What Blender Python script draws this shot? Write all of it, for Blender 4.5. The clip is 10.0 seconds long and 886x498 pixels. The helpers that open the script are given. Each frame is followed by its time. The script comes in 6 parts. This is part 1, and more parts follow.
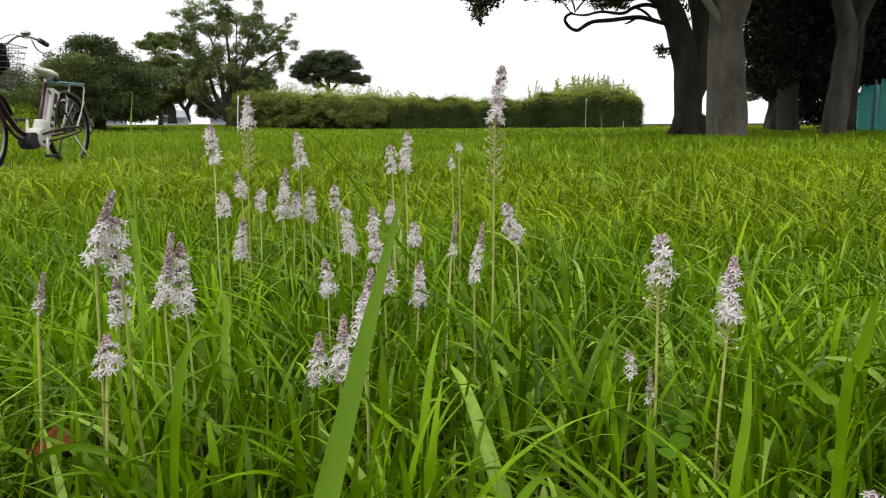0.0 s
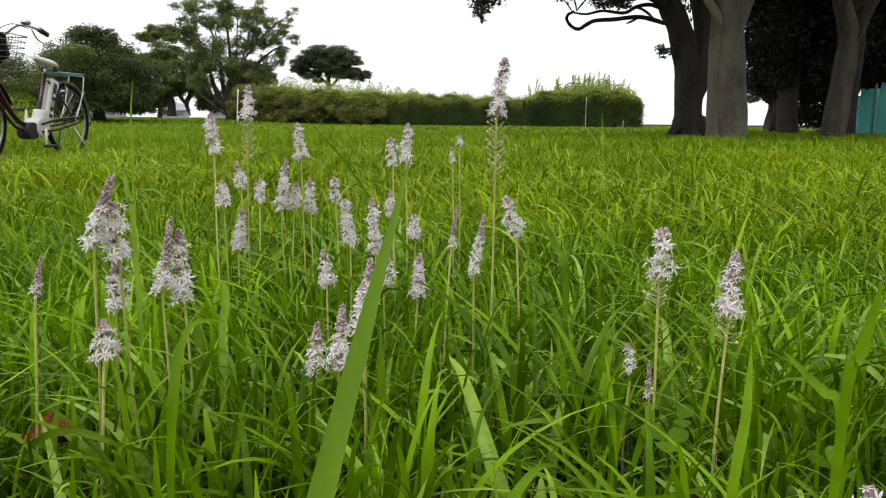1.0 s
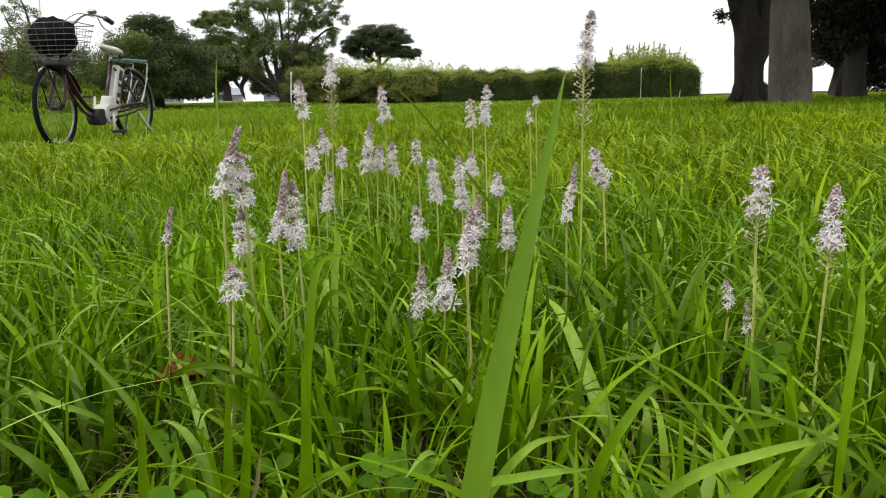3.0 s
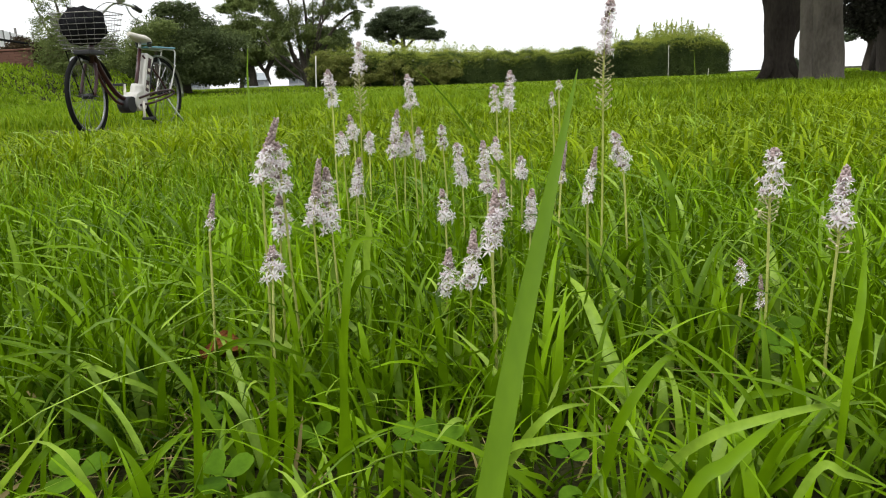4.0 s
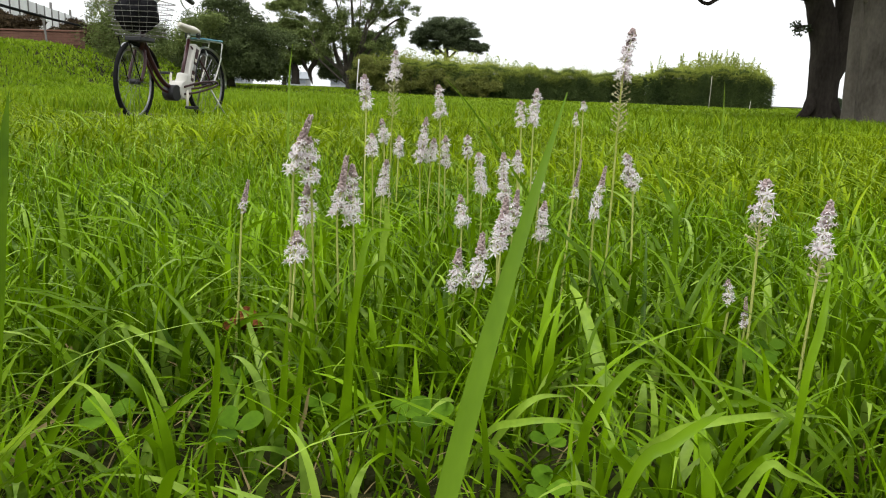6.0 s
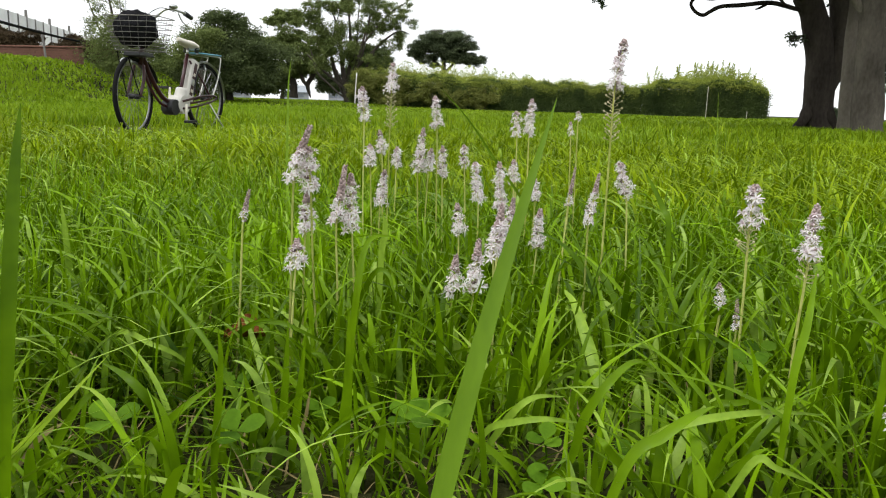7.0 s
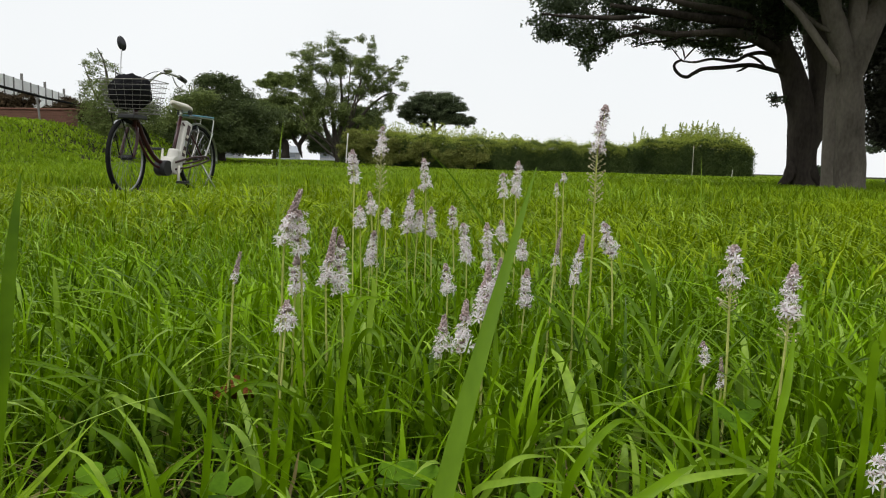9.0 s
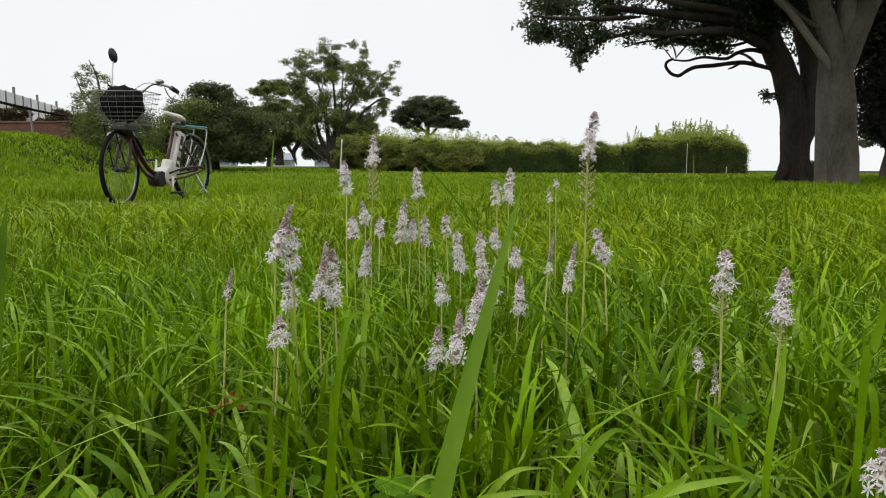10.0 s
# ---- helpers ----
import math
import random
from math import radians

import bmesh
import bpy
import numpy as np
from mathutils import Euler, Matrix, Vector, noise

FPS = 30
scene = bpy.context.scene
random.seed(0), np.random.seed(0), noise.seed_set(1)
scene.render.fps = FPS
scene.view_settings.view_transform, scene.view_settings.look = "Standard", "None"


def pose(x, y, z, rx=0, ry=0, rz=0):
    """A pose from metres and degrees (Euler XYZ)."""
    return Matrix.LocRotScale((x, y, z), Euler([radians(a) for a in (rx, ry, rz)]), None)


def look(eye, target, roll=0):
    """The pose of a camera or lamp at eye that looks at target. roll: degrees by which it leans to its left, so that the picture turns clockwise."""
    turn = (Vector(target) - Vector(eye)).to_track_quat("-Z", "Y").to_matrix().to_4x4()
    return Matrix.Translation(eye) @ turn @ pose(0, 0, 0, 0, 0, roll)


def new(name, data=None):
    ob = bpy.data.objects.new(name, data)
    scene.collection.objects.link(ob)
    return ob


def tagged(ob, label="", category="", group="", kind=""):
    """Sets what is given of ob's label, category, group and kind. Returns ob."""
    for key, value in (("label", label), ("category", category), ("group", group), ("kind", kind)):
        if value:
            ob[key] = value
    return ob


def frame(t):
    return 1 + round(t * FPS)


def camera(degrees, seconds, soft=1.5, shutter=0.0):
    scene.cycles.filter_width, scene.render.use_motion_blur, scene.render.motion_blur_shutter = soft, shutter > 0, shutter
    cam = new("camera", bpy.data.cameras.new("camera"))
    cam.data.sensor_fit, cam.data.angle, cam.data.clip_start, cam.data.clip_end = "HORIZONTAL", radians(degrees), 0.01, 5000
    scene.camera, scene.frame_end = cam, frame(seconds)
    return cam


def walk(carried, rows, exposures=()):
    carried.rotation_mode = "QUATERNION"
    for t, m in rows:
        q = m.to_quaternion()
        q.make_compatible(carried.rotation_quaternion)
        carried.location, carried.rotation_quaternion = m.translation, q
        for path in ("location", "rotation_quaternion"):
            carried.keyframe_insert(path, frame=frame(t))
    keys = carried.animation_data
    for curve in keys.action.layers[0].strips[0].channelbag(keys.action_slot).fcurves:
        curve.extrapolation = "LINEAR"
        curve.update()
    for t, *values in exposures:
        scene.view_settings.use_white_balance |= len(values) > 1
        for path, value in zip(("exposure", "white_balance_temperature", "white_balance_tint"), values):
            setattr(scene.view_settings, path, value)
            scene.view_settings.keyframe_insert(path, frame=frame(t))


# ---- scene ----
cam = camera(60.8, 10.0, soft=1.1)
PATH = [
    (0, (0.0001, -0.0020, 0.3225), (-0.0117, 1.9705, -0.0076), -0.36),
    (0.5, (-0.0022, -0.0004, 0.3152), (-0.0062, 1.9734, -0.0073), -0.06),
    (1, (-0.0020, -0.0003, 0.3164), (-0.0080, 1.9710, -0.0210), 0.55),
    (1.5, (-0.0022, 0.0025, 0.3162), (-0.0143, 1.9699, -0.0435), 0.83),
    (2, (-0.0038, 0.0004, 0.3110), (-0.0270, 1.9652, -0.0620), 1.03),
    (2.2, (-0.0050, -0.0046, 0.2966), (-0.0310, 1.9612, -0.0707), 0.89),
    (2.5, (-0.0201, -0.0146, 0.2991), (-0.0882, 1.9449, -0.0956), 0.89),
    (2.7, (-0.0320, -0.0268, 0.2906), (-0.1254, 1.9339, -0.0932), 0.27),
    (3, (-0.0425, -0.0362, 0.2940), (-0.1898, 1.9190, -0.1004), -1.33),
    (3.2, (-0.0371, -0.0415, 0.2939), (-0.2097, 1.9101, -0.1077), -2.00),
    (4.3, (-0.0401, -0.0835, 0.3025), (-0.2846, 1.8512, -0.1417), -1.51),
    (4.5, (-0.0362, -0.0896, 0.3026), (-0.2982, 1.8450, -0.1320), -0.24),
    (5, (-0.0242, -0.0989, 0.3008), (-0.3027, 1.8363, -0.1207), 2.28),
    (5.5, (-0.0222, -0.1103, 0.2998), (-0.3030, 1.8272, -0.1095), 2.60),
    (5.7, (-0.0193, -0.1188, 0.3017), (-0.3042, 1.8174, -0.1105), 2.35),
    (6.8, (-0.0148, -0.1410, 0.2985), (-0.3007, 1.8001, -0.0895), 2.01),
    (7, (-0.0128, -0.1444, 0.2987), (-0.2979, 1.7987, -0.0796), 1.76),
    (7.5, (-0.0130, -0.1485, 0.3084), (-0.2882, 1.8060, -0.0143), 1.61),
    (7.8, (-0.0099, -0.1537, 0.3093), (-0.2862, 1.8085, 0.0385), 1.48),
    (8, (-0.0113, -0.1490, 0.3085), (-0.2856, 1.8161, 0.0578), 1.46),
    (8.5, (-0.0083, -0.1533, 0.3070), (-0.2800, 1.8145, 0.0745), 1.34),
    (9, (-0.0080, -0.1567, 0.3037), (-0.2769, 1.8123, 0.0779), 1.52),
    (9.5, (-0.0065, -0.1568, 0.3052), (-0.2787, 1.8116, 0.0781), 1.20),
    (9.7, (-0.0026, -0.1560, 0.3100), (-0.2785, 1.8109, 0.0750), 1.88),
    (10, (-0.0033, -0.1557, 0.3123), (-0.2638, 1.8154, 0.0958), 0.20),
]
EXPOSURES = [(0.0, 0.19), (2.0, 0.17), (3.0, 0.23), (5.0, 0.39), (7.0, 0.37), (8.0, 0.0), (10.0, -0.02)]
walk(cam, [(t, look(eye, target, roll)) for t, eye, target, roll in PATH], EXPOSURES)

# ---- world and sun: bright even overcast ----
world = bpy.data.worlds.new("overcast_sky")
scene.world = world
world.use_nodes = True
wn, wl = world.node_tree.nodes, world.node_tree.links
wn.clear()
sky = wn.new("ShaderNodeTexSky")
sky.sky_type = "NISHITA"
sky.sun_disc = False
sky.sun_elevation, sky.sun_rotation = radians(58), radians(200)
sky_bg = wn.new("ShaderNodeBackground")
sky_bg.inputs["Strength"].default_value = 0.06
wl.new(sky.outputs[0], sky_bg.inputs["Color"])
cloud_bg = wn.new("ShaderNodeBackground")
geo = wn.new("ShaderNodeTexCoord")
cn = wn.new("ShaderNodeTexNoise")
cn.inputs["Scale"].default_value = 2.2
cn.inputs["Detail"].default_value = 3
wl.new(geo.outputs["Generated"], cn.inputs["Vector"])
cr = wn.new("ShaderNodeValToRGB")
cr.color_ramp.elements[0].color = (0.80, 0.825, 0.84, 1)
cr.color_ramp.elements[1].color = (0.93, 0.945, 0.95, 1)
wl.new(cn.outputs[0], cr.inputs[0])
wl.new(cr.outputs[0], cloud_bg.inputs["Color"])
cloud_bg.inputs["Strength"].default_value = 1.14
wmix = wn.new("ShaderNodeMixShader")
wmix.inputs[0].default_value = 0.93
wl.new(sky_bg.outputs[0], wmix.inputs[1])
wl.new(cloud_bg.outputs[0], wmix.inputs[2])
wo = wn.new("ShaderNodeOutputWorld")
wl.new(wmix.outputs[0], wo.inputs[0])
sun_data = bpy.data.lights.new("sun", "SUN")
sun_data.energy, sun_data.angle, sun_data.color = 1.40, radians(24), (1.0, 0.97, 0.92)
sun = new("sun", sun_data)
sun.matrix_world = look((-8, -6, 20), (0, 3, 0))


# ---- materials ----
def material(name, color, rough=0.6, vary=0.15, scale=8.0, fine=60.0, bump=0.0, metal=0.0, translucent=0.0,
             second=None, per="object", spec=0.5, stretch=None, mix=(0.55, 0.35, 0.25)):
    """Procedural surface: base colour varied by piece and by noise at two scales, with fine relief.
    mix: the shares of the broad noise, of the piece and of the fine noise."""
    m = bpy.data.materials.new(name)
    m.use_nodes = True
    n, l = m.node_tree.nodes, m.node_tree.links
    b = n["Principled BSDF"]
    b.inputs["Roughness"].default_value = rough
    b.inputs["Metallic"].default_value = metal
    b.inputs["Specular IOR Level"].default_value = spec
    tc = n.new("ShaderNodeTexCoord")
    vec = tc.outputs["Object"]
    if stretch:
        mp = n.new("ShaderNodeMapping")
        mp.inputs["Scale"].default_value = stretch
        l.new(vec, mp.inputs["Vector"])
        vec = mp.outputs[0]
    big, small = n.new("ShaderNodeTexNoise"), n.new("ShaderNodeTexNoise")
    big.inputs["Scale"].default_value, small.inputs["Scale"].default_value = scale, fine
    big.inputs["Detail"].default_value, small.inputs["Detail"].default_value = 4, 3
    l.new(vec, big.inputs["Vector"])
    l.new(vec, small.inputs["Vector"])
    if per == "island":
        rnd = n.new("ShaderNodeNewGeometry").outputs["Random Per Island"]
    else:
        rnd = n.new("ShaderNodeObjectInfo").outputs["Random"]
    add = n.new("ShaderNodeMath")
    add.operation = "MULTIPLY_ADD"
    add.inputs[1].default_value = mix[0]
    l.new(big.outputs[0], add.inputs[0])
    half = n.new("ShaderNodeMath")
    half.operation = "MULTIPLY"
    half.inputs[1].default_value = mix[1]
    l.new(rnd, half.inputs[0])
    l.new(half.outputs[0], add.inputs[2])
    add2 = n.new("ShaderNodeMath")
    add2.operation = "MULTIPLY_ADD"
    add2.inputs[1].default_value = mix[2]
    l.new(small.outputs[0], add2.inputs[0])
    l.new(add.outputs[0], add2.inputs[2])
    ramp = n.new("ShaderNodeValToRGB")
    lo = tuple(c * (1 - vary) for c in color)
    hi = second or tuple(min(1, c * (1 + vary)) for c in color)
    ramp.color_ramp.elements[0].position, ramp.color_ramp.elements[1].position = 0.32, 0.80
    ramp.color_ramp.elements[0].color = (*lo, 1)
    ramp.color_ramp.elements[1].color = (*hi, 1)
    l.new(add2.outputs[0], ramp.inputs[0])
    l.new(ramp.outputs[0], b.inputs["Base Color"])
    if bump:
        bp = n.new("ShaderNodeBump")
        bp.inputs["Strength"].default_value = bump
        bp.inputs["Distance"].default_value = 0.02
        l.new(small.outputs[0], bp.inputs["Height"])
        l.new(bp.outputs[0], b.inputs["Normal"])
    if translucent:
        tr, mx = n.new("ShaderNodeBsdfTranslucent"), n.new("ShaderNodeMixShader")
        mx.inputs[0].default_value = translucent
        l.new(ramp.outputs[0], tr.inputs["Color"])
        l.new(b.outputs[0], mx.inputs[1])
        l.new(tr.outputs[0], mx.inputs[2])
        l.new(mx.outputs[0], n["Material Output"].inputs["Surface"])
    return m


# brighter than the near grass: backlight in far blades is partly in the colour
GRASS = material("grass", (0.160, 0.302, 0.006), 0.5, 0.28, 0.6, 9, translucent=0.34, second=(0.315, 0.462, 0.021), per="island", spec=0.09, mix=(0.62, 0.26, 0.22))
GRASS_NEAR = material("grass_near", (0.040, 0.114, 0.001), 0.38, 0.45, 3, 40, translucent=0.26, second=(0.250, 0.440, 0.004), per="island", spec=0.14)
GRASS_BROAD = material("broad_blade", (0.092, 0.200, 0.006), 0.45, 0.25, 30, 220, translucent=0.3, second=(0.160, 0.285, 0.012), spec=0.2, stretch=(1, 1, 0.15))
# the sky's sheen on arched blades is partly put into this pale colour
GRASS_PALE = material("grass_pale_sheen", (0.20, 0.36, 0.020), 0.40, 0.25, 20, 160, translucent=0.2, second=(0.38, 0.55, 0.060), per="island", spec=0.20)
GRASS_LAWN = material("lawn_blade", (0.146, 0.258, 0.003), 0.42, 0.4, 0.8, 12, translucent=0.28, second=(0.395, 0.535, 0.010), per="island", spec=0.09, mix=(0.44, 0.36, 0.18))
GRASS_LEAF = material("broad_grass_leaf", (0.10, 0.22, 0.010), 0.4, 0.3, 20, 160, translucent=0.2, second=(0.34, 0.49, 0.07), per="island", spec=0.18)
STRAW = material("straw", (0.36, 0.28, 0.13), 0.7, 0.4, 12, 80, translucent=0.2, per="island", spec=0.1)
# shade in the gaps between blades is put into this near-black soil colour
LAWN = material("shaded_lawn_soil", (0.020, 0.019, 0.009), 0.95, 0.45, 6.0, 60, bump=0.8, second=(0.046, 0.050, 0.016), spec=0.05)
SOIL = material("bare_soil", (0.085, 0.068, 0.045), 0.95, 0.35, 3, 45, bump=0.8, spec=0.1)
TEPAL = material("tepal", (0.93, 0.83, 0.885), 0.6, 0.10, 200, 900, translucent=0.45, second=(1.0, 0.975, 0.985), spec=0.08)
PEDICEL = material("flower_pedicel", (0.62, 0.48, 0.48), 0.7, 0.3, 200, 900, translucent=0.2, second=(0.84, 0.74, 0.70), spec=0.05)
STAMEN = material("stamen", (0.74, 0.60, 0.68), 0.6, 0.2, 200, 900, second=(0.92, 0.82, 0.88), spec=0.1)
BUD = material("flower_bud", (0.26, 0.18, 0.17), 0.7, 0.4, 200, 900, second=(0.56, 0.44, 0.43), spec=0.05)
STALK = material("flower_stalk", (0.40, 0.45, 0.10), 0.6, 0.2, 60, 400, translucent=0.2, second=(0.68, 0.68, 0.24), spec=0.0)
POD = material("seed_pod", (0.34, 0.31, 0.14), 0.7, 0.3, 200, 900, second=(0.64, 0.58, 0.38), spec=0.05)
CLOVER = material("clover_leaf", (0.062, 0.152, 0.005), 0.55, 0.35, 60, 300, translucent=0.2, second=(0.135, 0.265, 0.014), spec=0.05)
SHRUB_BROWN = material("brown_shrub_leaf", (0.060, 0.042, 0.026), 0.7, 0.4, 0.6, 8, second=(0.12, 0.085, 0.045), per="island", spec=0.1)
BROWN_LEAF = material("brown_leaf", (0.25, 0.088, 0.028), 0.65, 0.4, 40, 200, bump=0.4, spec=0.08)
# the large broad-noise share imitates lit and shaded clumps in the hedge colours
HEDGE_LEAF = material("hedge_leaf", (0.066, 0.108, 0.036), 0.6, 0.25, 1.4, 6, translucent=0.2, second=(0.145, 0.200, 0.058), per="island", spec=0.1, mix=(0.72, 0.16, 0.20))
HEDGE_YOUNG = material("hedge_young_leaf", (0.280, 0.375, 0.050), 0.5, 0.3, 1.5, 9, translucent=0.4, second=(0.560, 0.620, 0.130), per="island", spec=0.12, mix=(0.72, 0.16, 0.20))
HEDGE_CORE = material("hedge_twigs", (0.058, 0.078, 0.028), 0.9, 0.4, 2, 20, bump=0.5)
LEAF_DARK = material("dark_tree_leaf", (0.058, 0.080, 0.048), 0.6, 0.4, 0.4, 5, translucent=0.35, second=(0.150, 0.190, 0.105), per="island", spec=0.12)
# clump shading is painted by broad noise in these three leaves and PINE
LEAF_MID = material("tree_leaf", (0.120, 0.172, 0.050), 0.6, 0.4, 1.2, 5, translucent=0.22, second=(0.275, 0.335, 0.100), per="island", spec=0.12, mix=(0.72, 0.16, 0.20))
LEAF_DEEP = material("deep_green_leaf", (0.056, 0.082, 0.030), 0.6, 0.35, 1.2, 5, translucent=0.18, second=(0.160, 0.205, 0.075), per="island", spec=0.1, mix=(0.72, 0.16, 0.20))
LEAF_YELLOW = material("light_tree_leaf", (0.165, 0.200, 0.045), 0.5, 0.4, 1.3, 5, translucent=0.3, second=(0.400, 0.425, 0.110), per="island", spec=0.12, mix=(0.72, 0.16, 0.20))
# the deep shade of the woods is put into this darkened leaf colour
WOODS = material("woods_leaf_shade", (0.030, 0.030, 0.023), 0.8, 0.4, 0.4, 5, translucent=0.15, second=(0.075, 0.076, 0.056), per="island", spec=0.06)
PINE = material("pine_needles", (0.060, 0.084, 0.040), 0.6, 0.35, 1.0, 5, translucent=0.15, second=(0.140, 0.175, 0.085), per="island", spec=0.08, mix=(0.72, 0.16, 0.20))
BARK_GREY = material("grey_bark", (0.100, 0.087, 0.069), 0.95, 0.45, 3.0, 26, bump=1.0, second=(0.290, 0.255, 0.207), stretch=(1, 1, 0.45), spec=0.1)
BARK_DARK = material("dark_bark", (0.047, 0.039, 0.033), 0.95, 0.4, 3, 24, bump=0.9, second=(0.117, 0.099, 0.082), stretch=(1, 1, 0.4), spec=0.06)
# brownish grey bark, darkened to hold the shade over the leaning trunk
BARK_BROWN_SHADE = material("brown_bark_shade", (0.062, 0.054, 0.044), 0.95, 0.5, 6.5, 42, bump=1.0, second=(0.175, 0.152, 0.125), stretch=(1, 1, 0.22), spec=0.08)
# bark inside the woods, with the canopy's shade put into its colour
BARK_SHADE = material("woods_bark_shade", (0.045, 0.039, 0.033), 0.95, 0.4, 3, 24, bump=0.9, second=(0.095, 0.082, 0.070), stretch=(1, 1, 0.4), spec=0.05)
BARK_FAR = material("far_bark", (0.095, 0.082, 0.066), 0.9, 0.3, 2, 18, bump=0.5, spec=0.1)
BRICK = material("brown_wall", (0.15, 0.070, 0.048), 0.9, 0.3, 1.5, 20, bump=0.5)
FENCE_GREY = material("fence_panel", (0.82, 0.82, 0.82), 0.7, 0.2, 1.5, 20)
FENCE_POST = material("fence_post", (0.20, 0.19, 0.18), 0.7, 0.2, 1.5, 20)
CABLE = material("black_cable", (0.010, 0.010, 0.010), 0.95, 0.2, spec=0.05)
TARP = material("teal_sheet", (0.13, 0.66, 0.60), 0.55, 0.25, 1.0, 9, bump=0.4)
WHITE_POST = material("white_post", (0.80, 0.78, 0.72), 0.7, 0.15, 6, 40)
STAKE = material("weathered_stake", (0.62, 0.60, 0.48), 0.8, 0.2, 6, 40, spec=0.1)
FAR_WHITE = material("far_white_wall", (0.50, 0.52, 0.54), 0.7, 0.1, 0.5, 5)
FAR_ROOF = material("far_roof", (0.30, 0.33, 0.36), 0.7, 0.2, 0.5, 5)
TYRE = material("tyre_rubber", (0.012, 0.012, 0.012), 0.9, 0.3, 20, 150, spec=0.15)
RIM = material("dull_rim", (0.22, 0.22, 0.22), 0.4, 0.15, 10, 90, metal=1.0)
CHROME = material("bright_steel", (0.60, 0.60, 0.60), 0.28, 0.1, 10, 90, metal=1.0)
WIRE = material("basket_wire", (0.20, 0.19, 0.17), 0.45, 0.1, 10, 90, metal=0.8)
FRAME_RED = material("maroon_frame_paint", (0.045, 0.012, 0.013), 0.3, 0.2, 8, 80)
CREAM = material("cream_vinyl", (0.74, 0.70, 0.60), 0.5, 0.08, 10, 90)
BATTERY = material("battery_case", (0.62, 0.60, 0.55), 0.4, 0.1, 10, 90)
BLACK = material("black_plastic", (0.018, 0.018, 0.020), 0.5, 0.3, 20, 150)
BAG = material("black_bag_cloth", (0.012, 0.012, 0.014), 0.9, 0.4, 30, 260, bump=0.5, spec=0.1)
SPOKE = material("dull_spokes", (0.20, 0.20, 0.20), 0.45, 0.2, 10, 90, metal=0.9)
BLUE = material("blue_carrier_plate", (0.16, 0.40, 0.50), 0.5, 0.15, 10, 90)
GLASS_MIRROR = material("mirror_back", (0.02, 0.02, 0.025), 0.25, 0.1, 20, 150)


# ---- builders ----
def link(name, bm, mat, parent=None, label=""):
    me = bpy.data.meshes.new(name)
    bm.to_mesh(me)
    bm.free()
    return link_mesh(name, me, mat, parent, label)


def link_mesh(name, me, mat, parent=None, label=""):
    for one in mat if isinstance(mat, (list, tuple)) else (mat,):
        if one.name not in me.materials:
            me.materials.append(one)
    ob = new(name, me)
    if parent:
        ob.parent = parent
    if label:
        ob["label"] = label
    return ob


part = link


def mesh_arrays(name, co, faces, slots=None, smooth=False):
    """A mesh from arrays: co (n, 3), faces (m, k)."""
    me = bpy.data.meshes.new(name)
    co, faces = np.asarray(co, np.float32), np.asarray(faces, np.int32)
    m, k = faces.shape
    me.vertices.add(len(co))
    me.vertices.foreach_set("co", co.ravel())
    me.loops.add(m * k)
    me.loops.foreach_set("vertex_index", faces.ravel())
    me.polygons.add(m)
    me.polygons.foreach_set("loop_start", np.arange(0, m * k, k, dtype=np.int32))
    if slots is not None:
        me.polygons.foreach_set("material_index", np.asarray(slots, np.int32))
    if smooth:
        me.polygons.foreach_set("use_smooth", np.ones(m, bool))
    me.update(calc_edges=True)
    return me


def tube(bm, points, radii, sides=8, cap=True, slot=0):
    """A tube swept along points; radii is one number or one per point."""
    pts = [Vector(p) for p in points]
    if not isinstance(radii, (list, tuple)):
        radii = [radii] * len(pts)
    rings, side = [], None
    for i, p in enumerate(pts):
        way = (pts[min(i + 1, len(pts) - 1)] - pts[max(i - 1, 0)]).normalized()
        if side is None:
            side = way.orthogonal().normalized()
        side = (side - way * side.dot(way)).normalized()
        up = way.cross(side)
        rings.append([bm.verts.new(p + radii[i] * (math.cos(a) * side + math.sin(a) * up))
                      for a in (2 * math.pi * k / sides for k in range(sides))])
    for a, b in zip(rings, rings[1:]):
        for k in range(sides):
            f = bm.faces.new((a[k], a[(k + 1) % sides], b[(k + 1) % sides], b[k]))
            f.smooth, f.material_index = True, slot
    if cap and sides > 2:
        for ring, flip in ((rings[0], True), (rings[-1], False)):
            f = bm.faces.new(list(reversed(ring)) if flip else ring)
            f.material_index = slot
    return bm


def bend(points, steps=6):
    """A smooth line (Catmull-Rom) through a few points."""
    p = [Vector(q) for q in points]
    p = [2 * p[0] - p[1]] + p + [2 * p[-1] - p[-2]]
    out = []
    for i in range(1, len(p) - 2):
        for k in range(steps):
            u = k / steps
            out.append(0.5 * (2 * p[i] + (p[i + 1] - p[i - 1]) * u + (2 * p[i - 1] - 5 * p[i] + 4 * p[i + 1] - p[i + 2]) * u * u
                              + (3 * p[i] - p[i - 1] - 3 * p[i + 1] + p[i + 2]) * u ** 3))
    return out + [p[-2]]


def ramped(a, b, n):
    return [a + (b - a) * k / (n - 1) for k in range(n)]


def box(bm, lo, hi, bevel=0.0, slot=0):
    c = [(a + b) / 2 for a, b in zip(lo, hi)]
    r = bmesh.ops.create_cube(bm, size=1, matrix=Matrix.LocRotScale(c, None, [b - a for a, b in zip(lo, hi)]))
    if bevel:
        edges = list({e for v in r["verts"] for e in v.link_edges})
        bmesh.ops.bevel(bm, geom=edges, offset=bevel, segments=2, affect="EDGES", profile=0.5)
    return bm


